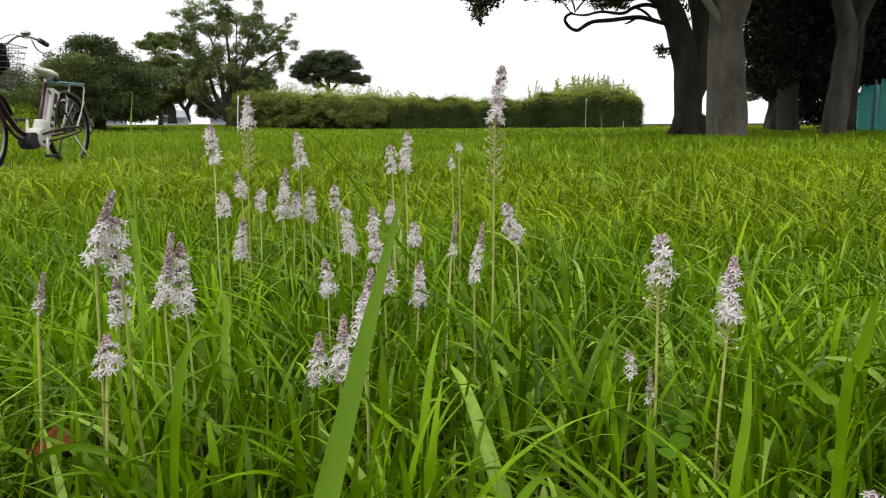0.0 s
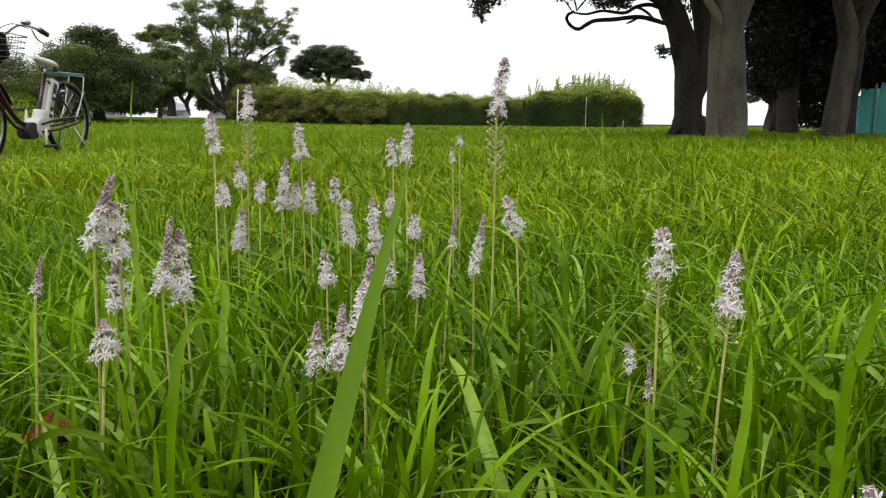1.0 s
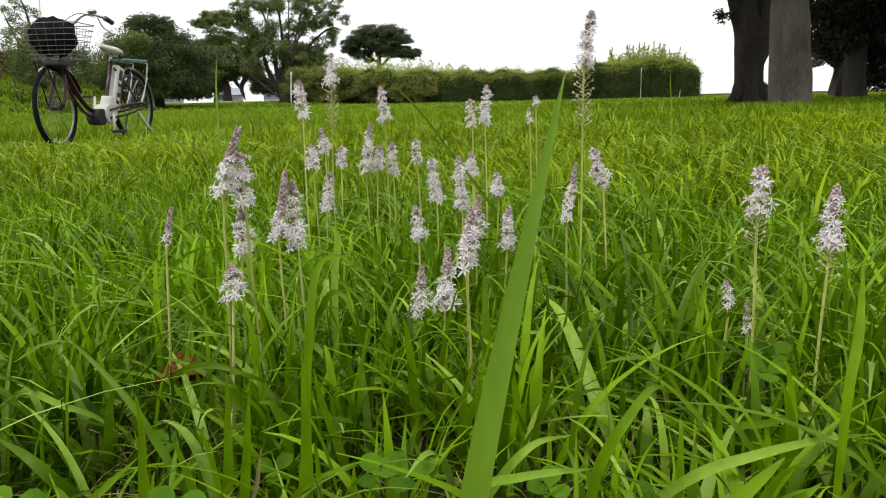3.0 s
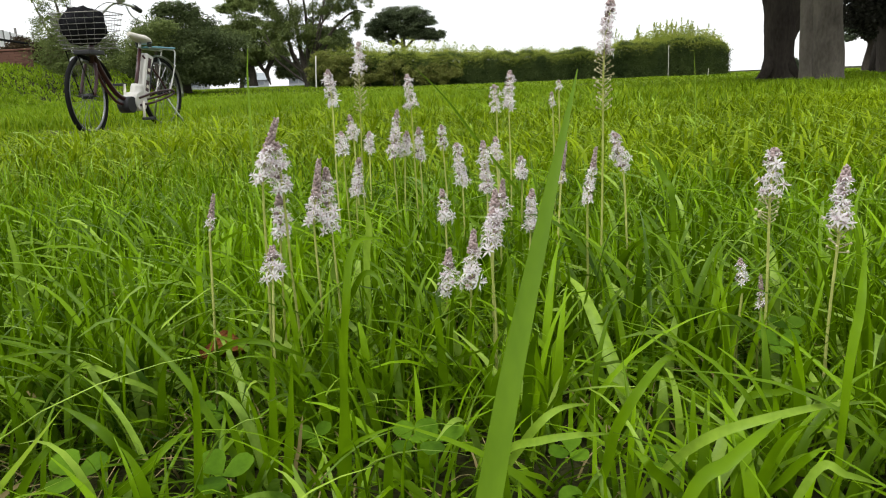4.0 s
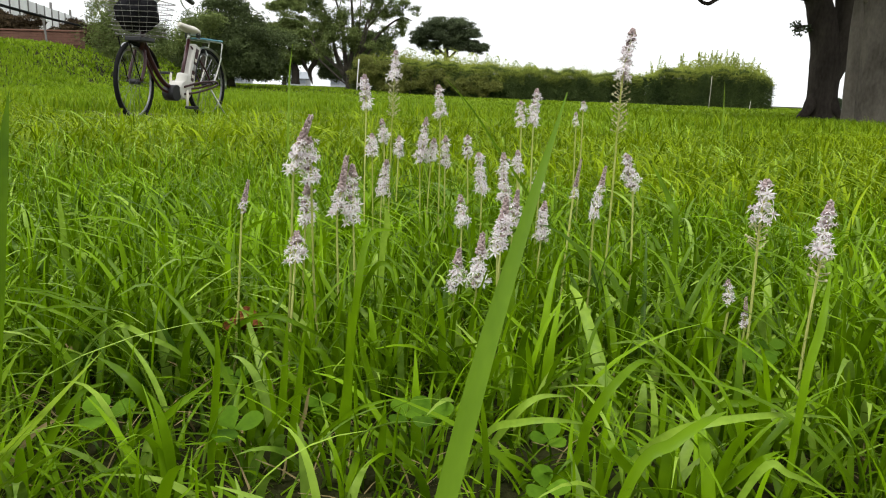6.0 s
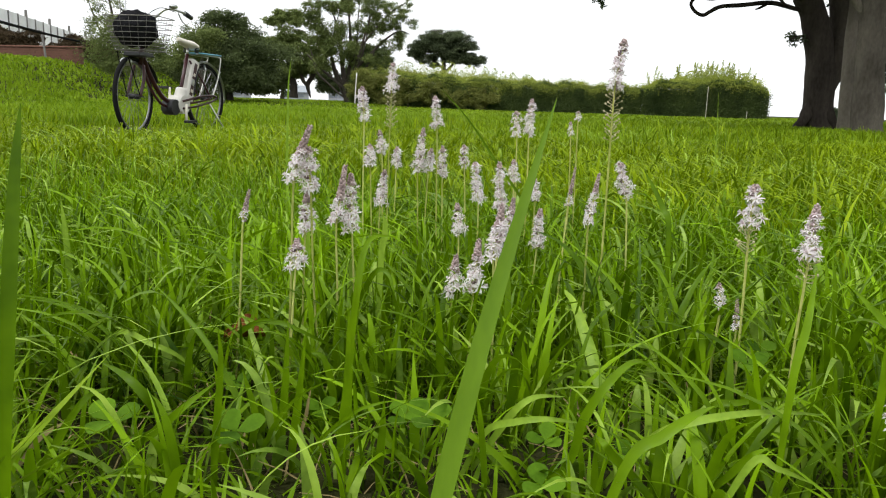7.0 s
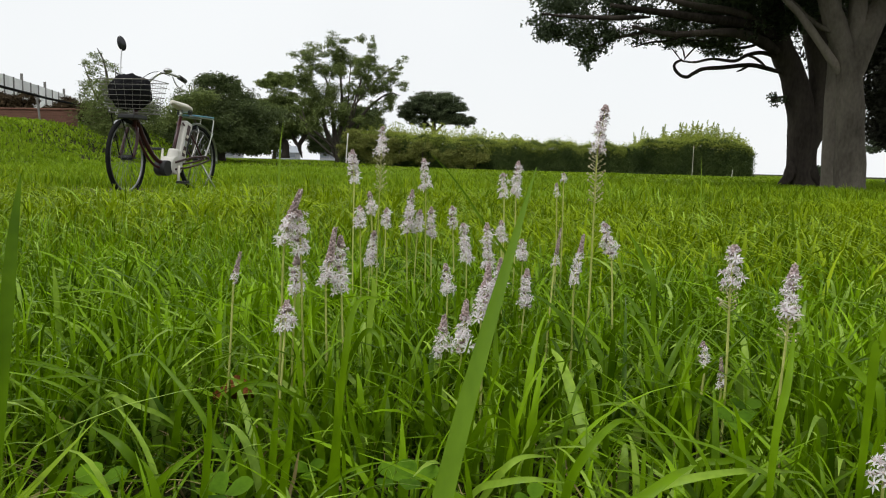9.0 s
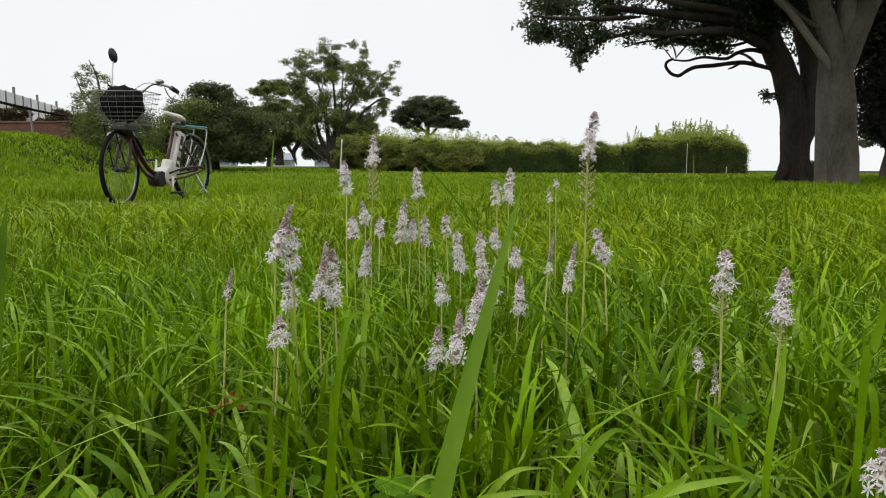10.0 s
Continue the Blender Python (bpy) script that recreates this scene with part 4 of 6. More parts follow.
FEATHERY_SIDES = [
    (3.39, -0.37, 3.73, 0.31, 0.4, 0.29),
    (2.49, 1.17, 3.42, 0.28, 0.32, 0.16),
    (-0.71, -0.16, 4.44, 0.49, 0.72, 0.4),
    (-0.14, 0.31, 4.59, 0.47, 0.72, 0.59),
    (-1.54, 0.74, 3.68, 0.63, 0.8, 0.57),
    (-0.16, -0.18, 3.49, 0.57, 0.88, 0.74),
    (0.92, 0.86, 3.72, 0.59, 0.8, 0.56),
    (1.91, -0.58, 3.58, 0.37, 0.64, 0.46),
    (0.18, 1.17, 2.98, 0.58, 0.72, 0.28),
    (-0.63, -0.27, 2.96, 0.7, 0.88, 0.73),
    (-1.38, 0.15, 2.86, 0.4, 0.72, 0.34),
    (-1.5, -1.04, 2.86, 0.34, 0.48, 0.39),
    (-1.78, 0.93, 2.26, 0.42, 0.72, 0.57),
    (1.86, -0.01, 2.93, 0.28, 0.48, 0.19),
    (0.25, 0.31, 2.47, 0.42, 0.72, 0.5),
    (-0.27, -0.78, 2.17, 0.51, 0.72, 0.49)]
FEATHERY_INNER = []
rc = random.Random(69)
for k in range(60):
    # sprays filling the crown, narrower towards its foot and its top
    cz_ = 1.8 + 3.7 * (k + rc.random()) / 60
    reach = 0.5 + 1.9 * math.sin(math.pi * min(1.0, (cz_ - 0.9) / 4.9)) ** 0.8
    FEATHERY_INNER.append((0.25 + rc.uniform(-1, 1) * reach, rc.uniform(-1.5, 1.5), cz_, rc.uniform(0.25, 0.50), rc.uniform(0.32, 0.58), rc.uniform(0.20, 0.40)))
tree("feathery_tree", "tall airy many-stemmed tree with layered leafy clumps", -10.54, 37.0,
     FEATHERY_STEMS + FEATHERY_LIMBS + FEATHERY_TWIGS, FEATHERY_TOP + FEATHERY_SIDES + FEATHERY_INNER,
     64000, 0.082, (BARK_FAR, LEAF_MID), 69, flat=0.5, shell=0.35, fuzz=0.23, sprays=12)
tree("dark_bush", "dark rounded bush behind a feathery tree", -11.2, 46.0,
     [([(-0.01, 0.0, 0.13), (-0.02, 0.0, 1.0), (-0.11, 0.0, 2.04)], 0.15, 0.06)],
     broken([(-0.23, 0, 2.9, 0.76, 1, 0.55),
      (0.31, 0, 2.39, 0.76, 1, 0.55),
      (-0.76, 0, 2.2, 0.9, 1, 0.62),
      (0.15, 0, 1.7, 0.83, 1, 0.48),
      (-1.48, 0, 1.84, 0.9, 1, 0.69),
      (-2.74, 0, 1.29, 0.83, 1, 0.69),
      (-3.28, 0, 0.85, 0.62, 0.8, 0.48),
      (-0.74, 0, 0.91, 1.03, 1, 0.55),
      (-1.83, 0, 0.89, 0.9, 1, 0.55),
      (0.12, 0, 3.08, 0.62, 0.8, 0.48),
      (-1.13, 0, 2.88, 0.83, 1, 0.62)], 8, 10, 0.6),
     34000, 0.115, (BARK_FAR, LEAF_DEEP), 71, category="bush", flat=0.4, shell=0.4, sprays=8)
tree("dark_bush", "dark shaded undergrowth among the far trunks", -18.74, 50.0,
     [([(-0.0, 0.0, -0.01), (0.04, 0.0, 0.8), (-0.05, -0.0, 1.65)], 0.15, 0.06)],
     [(-1.63, 0, 1.42, 0.67, 1, 0.6),
      (-0.93, 0, 1.94, 0.67, 1, 0.6),
      (0.2, 0, 1.65, 0.9, 1.1, 0.6),
      (0.4, -0, 0.97, 0.6, 0.8, 0.52),
      (1.2, 0, 2.05, 0.75, 1, 0.52),
      (2.79, -0, 2.01, 0.82, 1, 0.6),
      (3.08, 0, 1.14, 0.52, 0.8, 0.6),
      (-1.63, 0, 0.61, 0.45, 0.6, 0.37)],
     22000, 0.12, (BARK_FAR, LEAF_DEEP), 75, category="bush")
tree("pine_tree", "dark flat-topped pine with a dense clumped crown", -9.03, 60.0,
     [([(0.09, 0.0, -0.35), (-0.04, 0.0, 0.99), (-0.16, 0.0, 2.33), (-0.19, 0.0, 3.44), (-0.04, 0.0, 4.55)], 0.28, 0.12),
      ([(-0.13, 0.0, 2.69), (-1.01, 0.0, 3.43), (-1.71, 0.0, 3.86)], 0.13, 0.06),
      ([(-0.12, 0.0, 2.55), (0.59, 0.0, 3.23), (1.25, 0.0, 3.91)], 0.12, 0.06),
      ([(-0.13, 0.0, 3.0), (-0.57, 0.0, 4.1), (-0.82, 0.0, 4.76)], 0.1, 0.05)],
     broken([(-0.38, 0, 5.34, 1.08, 1.2, 0.45),
      (-1.28, 0, 4.98, 0.9, 1.1, 0.49),
      (0.76, 0, 5.09, 0.99, 1.1, 0.49),
      (-2.04, 0, 4.3, 0.81, 1, 0.49),
      (-0.8, 0, 4.32, 1.17, 1.3, 0.54),
      (0.56, 0, 4.34, 1.08, 1.2, 0.54),
      (1.59, 0, 4.49, 0.72, 0.9, 0.4),
      (-2.4, 0, 3.85, 0.54, 0.7, 0.31),
      (-1.47, 0, 3.64, 0.81, 0.9, 0.4),
      (2.16, 0, 3.62, 0.76, 0.9, 0.36),
      (1.26, 0, 3.6, 0.81, 0.9, 0.4),
      (0.12, 0, 3.67, 0.81, 0.9, 0.4),
      (2.7, 0, 3.54, 0.36, 0.5, 0.27),
      (-1, 0, 3.12, 0.45, 0.5, 0.22)], 10, 9, 0.62),
     78000, 0.115, (BARK_DARK, PINE), 73, flat=0.3, shell=0.4, fuzz=0.34, sprays=7)


# ---- hedges ----
def hedge(name, label, x0, x1, y, depth, tops, leaves, young, seed, crest=0.68):
    """A clipped hedge: a twiggy core under a skin of leaves, its top height given from end to end."""
    r = np.random.default_rng(seed)
    root = tagged(empty(name, (x0 + x1) / 2, y, float(ground_z((x0 + x1) / 2, y))), label, "hedge")
    z0 = root.location.z
    cx = (x0 + x1) / 2

    def top(x):
        return np.interp(x, np.linspace(x0, x1, len(tops)), tops) + 0.06 * np.sin(3.1 * x) + 0.04 * np.sin(7.3 * x + 1)

    bm = bmesh.new()
    prof = []
    for x in np.linspace(x0 + 0.25, x1 - 0.25, 24):
        t = float(top(x)) - 0.22
        prof.append([bm.verts.new((x - cx, q, h - z0)) for q, h in
                     ((-depth / 2 + 0.3, -0.1), (-depth / 2 + 0.2, t - 0.25), (-depth / 2 + 0.5, t), (depth / 2 - 0.5, t), (depth / 2 - 0.2, t - 0.25), (depth / 2 - 0.3, -0.1))])
    for a, b in zip(prof, prof[1:]):
        for k in range(5):
            bm.faces.new((a[k], a[k + 1], b[k + 1], b[k]))
    bm.faces.new(prof[0])
    bm.faces.new(list(reversed(prof[-1])))
    part("core", bm, HEDGE_CORE, root, "dark twiggy inside of the hedge")
    n = leaves
    x = r.uniform(x0, x1, n)
    t = top(x)
    u = r.uniform(0, 1, n)
    face = u < 0.62
    lump = 0.10 * np.sin(2.3 * x + 2 * t) + 0.07 * np.sin(5.9 * x)
    yy = np.where(face, -depth / 2 + np.abs(r.normal(0, 0.12, n)) + lump * 0.8, r.uniform(-depth / 2, depth / 2, n))
    zz = np.where(face, t * r.uniform(0, 1, n) ** 0.85, t + r.normal(0, 0.06, n) + lump * 0.6)
    yy = np.where(face & (zz > t - 0.25), yy + (zz - t + 0.25) * 0.8, yy)
    end = r.uniform(0, 1, n) < 0.07
    side = r.uniform(0, 1, n) < 0.5
    x = np.where(end, np.where(side, x0, x1) + r.normal(0, 0.08, n), x)
    yy = np.where(end, r.uniform(-depth / 2, depth / 2, n), yy)
    zz = np.where(end, top(np.clip(x, x0, x1)) * r.uniform(0, 1, n), zz)
    pl = np.stack([x - cx, yy, zz - z0], -1)
    link_mesh("foliage", leaf_mesh("foliage", pl, 0.056, seed + 1), HEDGE_LEAF, root, "dark green clipped leaves")
    n = young
    x = r.uniform(x0, x1, n)
    t = top(x)
    on_top = r.uniform(0, 1, n) < crest
    down = np.abs(r.normal(0, 0.26, n)) * np.interp(x, [-10, -4, 0], [2.0, 1.2, 0.7])
    pl = np.stack([x - cx, np.where(on_top, r.uniform(-depth / 2, depth / 2, n), -depth / 2 + 0.02 + 0.1 * r.uniform(-1, 1, n)),
                   t - z0 + np.where(on_top, np.abs(r.normal(0, 0.13, n)) - 0.06, -down)], -1)
    link_mesh("young_growth", leaf_mesh("young_growth", pl, 0.055, seed + 2), HEDGE_YOUNG, root, "yellow-green new leaves on top")
    return root, top


main_hedge, hedge_top = hedge("hedge", "long clipped evergreen hedge with yellowish new growth on top", -9.95, 3.50, 36.6, 2.2,
                              [1.48, 1.56, 1.43, 1.40, 1.30, 1.29, 1.27, 1.22, 1.20], 180000, 56000, 81, 0.80)
side_hedge, side_top = hedge("hedge", "shorter clipped hedge with tall light shoots on top", 3.62, 9.0, 36.4, 2.2,
                             [1.25, 1.40, 1.46, 1.50, 1.54, 1.48, 1.15], 84000, 26000, 91, 0.93)


def shoots(root, spots, seed):
    """Upright unclipped shoots standing out of a hedge's top: a thin stem with leaves."""
    r = random.Random(seed)
    for x, z, h in spots:
        bm = bmesh.new()
        lean = r.uniform(-0.2, 0.2)
        tube(bm, [(x, 0, z - 0.3), (x + lean * 0.4, 0.02, z + h * 0.5), (x + lean, 0, z + h)], [0.012, 0.008, 0.004], 5)
        stem = part("shoot", bm, HEDGE_YOUNG, root, "light green upright shoot")
        n = int(40 + 140 * h)
        q = np.random.default_rng(int(seed + x * 100) % 9999)
        u = q.uniform(-0.15, 1, n)
        wide = 0.06 * (1.15 - np.clip(u, 0, 1)) ** 0.8
        pl = np.stack([x + lean * u + q.normal(0, 1, n) * wide, q.normal(0, 1, n) * wide, z + h * u], -1)
        link_mesh("shoot_leaves", leaf_mesh("shoot_leaves", pl, 0.055, seed, -0.9), HEDGE_YOUNG, stem)


def loose_growth(root, x0, x1, y, top, n, seed):
    """Light unclipped twigs above a hedge's top, thinning out upwards."""
    r = np.random.default_rng(seed)
    x = r.uniform(x0, x1, n)
    u = (x - x0) / (x1 - x0)
    lump = 0.45 + 0.55 * np.abs(np.sin(x * 5.3 + 1.2 * np.sin(x * 2.1)))
    h = np.minimum(r.exponential(0.26, n), 0.85) * np.sqrt(np.clip(4 * u * (1 - u), 0, 1)) * lump
    pl = np.stack([x - root.location.x, r.normal(0, 0.45, n), top(x) - root.location.z + h - 0.06], -1)
    link_mesh("loose_growth", leaf_mesh("loose_growth", pl, 0.075, seed, -1.2), HEDGE_YOUNG, root, "light yellow-green loose growth")


loose_growth(side_hedge, 4.6, 9.1, 36.4, side_top, 18000, 5)
loose_growth(main_hedge, -9.9, -1.0, 36.6, hedge_top, 17000, 6)

rs = random.Random(4)
cx = side_hedge.location.x
zz = side_hedge.location.z
shoots(side_hedge, [(x - cx, float(side_top(x)) - zz, rs.uniform(0.25, 1.15) * (1 - 0.06 * (x - 6.8) ** 2) if 4.9 < x < 8.8 else rs.uniform(0.15, 0.3))
                    for x in (4.3, 4.8, *(4.9 + 0.075 * k for k in range(52)))], 17)
shoots(side_hedge, [(4.1 - cx, 1.2 - zz, 1.05), (4.2 - cx, 1.2 - zz, 0.85), (4.35 - cx, 1.2 - zz, 0.75), (4.0 - cx, 1.2 - zz, 0.8), (3.9 - cx, 1.2 - zz, 0.6)], 23)
cx = main_hedge.location.x
zz = main_hedge.location.z
shoots(main_hedge, [(x - cx, float(hedge_top(x)) - zz, rs.uniform(0.12, 0.4)) for x in (-9.2, -8.1, -7.0, -5.5, -4.3, -3.4, -2.9, -2.2, -1.5, -0.6, 0.5, 1.6)], 29)

# light overgrown bushes in front of the long hedge's far end
for bx, by, s, sd in ((-9.3, 35.2, 0.82, 1), (-8.2, 35.3, 0.80, 2), (-7.1, 35.3, 0.72, 3), (-6.0, 35.4, 0.70, 4), (-4.7, 35.5, 0.60, 5), (-3.5, 35.5, 0.54, 6)):
    z = float(ground_z(bx, by))
    tree("shrub", "loose yellow-green shrub grown into the hedge", bx, by, [([(0, 0, 0), (0.05, 0, 0.5), (0, 0, 1.1)], 0.03, 0.01)],
         crown_blobs((0, 0, 0.95 * s), (0.85, 0.45, 0.95 * s), 22, 0.28, sd), 5200, 0.075, (BARK_FAR, LEAF_YELLOW), 100 + sd, category="shrub")


# ---- posts and stakes ----
def stake(name, label, x, y, h, r, lean, mat):
    bm = bmesh.new()
    z = float(ground_z(x, y))
    tube(bm, bend([(0, 0, -0.1), (lean * 0.45, 0, h * 0.5), (lean, 0, h)], 3), r, 8)
    ob = link(name, bm, mat)
    ob.location = (x, y, z)
    return tagged(ob, label, "post")


stake("white_post", "slim weathered white post standing in the grass", -9.31, 34.0, 1.42, 0.026, 0.09, WHITE_POST)
stake("stake", "thin pale garden stake before the hedge", 5.62, 31.0, 1.25, 0.012, 0.0, STAKE)
stake("stake", "short pale stake stub beside a stake", 7.13, 31.0, 0.35, 0.014, 0.02, STAKE)

# ---- wall, fence and cable on the bank ----
wa, wb = Vector((-14.1, 21.0, 0)), Vector((-24.0, 21.6, 0))
way = (wb - wa).normalized()
wall = tagged(empty("boundary_wall", wa.x, wa.y, 0), "low red-brown brick wall along the top of the bank", "wall", kind="structure")
length = (wb - wa).length
turn = math.degrees(math.atan2(way.y, way.x))
wall.matrix_world = pose(wa.x, wa.y, 0, 0, 0, turn)
bm = bmesh.new()
box(bm, (0, -0.10, 0.6), (length, 0.10, 1.575), 0.01)
part("wall_body", bm, BRICK, wall)
bm = bmesh.new()
box(bm, (-0.05, -0.14, 1.579), (length + 0.05, 0.14, 1.63), 0.012)
part("coping", bm, BRICK, wall, "paler coping course")
courses = bmesh.new()
for k in range(7):
    n = int(length / 0.42)
    for j in range(n):
        x = (j + (0.5 if k % 2 else 0)) * 0.42
        box(courses, (x, 0.098, 1.075 + k * 0.07), (x + 0.40, 0.112, 1.075 + k * 0.07 + 0.058))
ob = part("brick_courses", courses, BRICK, wall)
tagged(ob, kind="stuff")
fa, fb = Vector((-18.25, 21.9, 0)), Vector((-25.25, 39.5, 0))
way = (fb - fa).normalized()
side = Vector((way.y, -way.x, 0))
length = (fb - fa).length
turn = math.degrees(math.atan2(way.y, way.x))
fence = tagged(empty("panel_fence", fa.x, fa.y, 0), "tall pale grey panel fence behind the brick wall", "fence")
fence.matrix_world = pose(fa.x - side.x * 0.4, fa.y - side.y * 0.4, 0, 0, 0, turn)
n = int(length / 1.15)
for k in range(n):
    x = k * 1.15
    bm = bmesh.new()
    steps = 14
    prev = None
    for j in range(steps + 1):
        q = x + 0.03 + 1.09 * j / steps
        d = 0.008 * (1 if j % 2 else -1)
        cur = [bm.verts.new((q, d, z)) for z in (1.1, 3.18)]
        back = [bm.verts.new((q, d + 0.012, z)) for z in (1.1, 3.18)]
        if prev:
            a, b = prev
            bm.faces.new((a[0], cur[0], cur[1], a[1]))
            bm.faces.new((b[1], back[1], back[0], b[0]))
            bm.faces.new((a[1], cur[1], back[1], b[1]))
        prev = (cur, back)
    part("panel", bm, FENCE_GREY, fence)
    bm = bmesh.new()
    box(bm, (x - 0.022, -0.05, 0.9), (x + 0.022, 0.05, 3.19 + (0.25 if k % 3 == 0 else 0)), 0.004)
    part("post", bm, FENCE_POST, fence, "dark steel post")
bm = bmesh.new()
tube(bm, bend([(-11.6, 14.0, 1.74), (-12.64, 16.0, 1.80), (-14.2, 20.0, 1.83), (-15.85, 24.0, 1.93), (-17.5, 28, 2.0)], 6), 0.034, 8)
cable = tagged(link("cable", bm, CABLE), "thick black cable strung along the bank", "cable")
for px, py in ((-14.75, 20.3), (-17.5, 28.0)):
    stake("cable_post", "dark thin post carrying the black cable", px, py, 2.0 - float(ground_z(px, py)), 0.03, -0.1, FENCE_POST)
for bx, by, s, sd in ((-18.1, 22.7, 1.0, 1), (-17.4, 22.6, 0.9, 5), (-16.0, 22.8, 0.5, 2), (-15.4, 22.9, 0.62, 3), (-14.8, 22.8, 0.62, 4), (-14.2, 22.7, 0.6, 6)):
    tree("shrub", "brown-leaved rounded shrub between wall and fence", bx, by,
         [([(0, 0, 0), (0, 0, 0.3)], 0.03, 0.02)], crown_blobs((0, 0, 0.28 + 0.25 * s), (s * 0.75, s * 0.6, s * 0.48), 14, 0.3, sd), 7000, 0.08,
         (BARK_FAR, SHRUB_BROWN), 200 + sd, category="shrub", fuzz=0.22)


# ---- teal sheets on a frame under the dark trees ----
def sheeted_frame(x, y, w, d, h, rz, seed):
    root = tagged(empty("covered_stack", x, y, float(ground_z(x, y)), rz), "stack covered with a draped teal-green sheet under the trees", "tarpaulin")
    r = random.Random(seed)
    bm = bmesh.new()
    nx_, nz_ = 22, 8
    grid = []
    per = [(-w / 2 + w * i / nx_, -d / 2) for i in range(nx_ + 1)] + [(w / 2, -d / 2 + d * i / 6) for i in range(1, 7)] + [(w / 2 - w * i / nx_, d / 2) for i in range(1, nx_ + 1)] + [(-w / 2, d / 2 - d * i / 6) for i in range(1, 6)]
    for k in range(nz_ + 1):
        z = h * k / nz_
        row = []
        for i, (px, py) in enumerate(per):
            fold = 0.05 * math.sin(i * 1.9 + seed) * (1 - 0.7 * k / nz_)
            s = 1 + fold + 0.06 * (1 - k / nz_)
            if k == nz_:
                s *= 0.97
            row.append(bm.verts.new((px * s, py * s, z + (0.05 * math.sin(i * 0.8) if k == nz_ else 0))))
        grid.append(row)
    m = len(per)
    for a, b in zip(grid, grid[1:]):
        for i in range(m):
            bm.faces.new((a[i], a[(i + 1) % m], b[(i + 1) % m], b[i])).smooth = True
    bm.faces.new(grid[-1])
    part("sheet", bm, TARP, root)
    for sx in (-1, 1):
        bm = bmesh.new()
        tube(bm, [(sx * w * 0.5, -d * 0.55, 0), (sx * w * 0.5, -d * 0.55, h + 0.15)], 0.025, 7)
        part("pole", bm, FENCE_POST, root, "thin steel pole")
    return root


sheeted_frame(11.1, 22.2, 0.34, 0.4, 0.80, 10, 1)
sheeted_frame(10.95, 21.0, 0.50, 0.5, 1.00, 14, 2)
sheeted_frame(10.55, 18.9, 0.55, 0.5, 1.10, 8, 3)
sheeted_frame(10.30, 17.5, 0.60, 0.6, 1.18, 12, 5)


# ---- far buildings glimpsed under the trees ----
def far_house(x, y, w, d, h, rz, label):
    root = tagged(empty("far_building", x, y, float(ground_z(x, y)), rz), label, "building")
    bm = bmesh.new()
    box(bm, (-w / 2, -d / 2, 0), (w / 2, d / 2, h))
    part("wall", bm, FAR_WHITE, root)
    bm = bmesh.new()
    v = [bm.verts.new(p) for p in ((-w / 2 - .3, -d / 2 - .3, h), (w / 2 + .3, -d / 2 - .3, h), (w / 2 + .3, d / 2 + .3, h), (-w / 2 - .3, d / 2 + .3, h), (-w / 2, 0, h + 0.8), (w / 2, 0, h + 0.8))]
    for f in ((0, 1, 5, 4), (2, 3, 4, 5), (1, 2, 5), (3, 0, 4), (3, 2, 1, 0)):
        bm.faces.new([v[i] for i in f])
    part("roof", bm, FAR_ROOF, root)
    for k in range(max(2, int(w / 2.2))):
        wx = -w / 2 + (k + 0.5) * w / max(2, int(w / 2.2))
        bm = bmesh.new()
        box(bm, (wx - 0.5, -d / 2 - 0.05, h * 0.35), (wx + 0.5, -d / 2 + 0.02, h * 0.8))
        part("window", bm, FAR_ROOF, root, "dark far window")
    return root


far_house(-37.0, 84, 2.5, 4.0, 0.75, 8, "low white far building with a grey roof behind the trees")
far_house(-25.0, 86, 2.2, 4.0, 0.8, 4, "low white far building with a grey roof behind the trees")
far_house(-30.5, 86, 2.5, 4.0, 0.85, 12, "low white far building with a grey roof behind the trees")


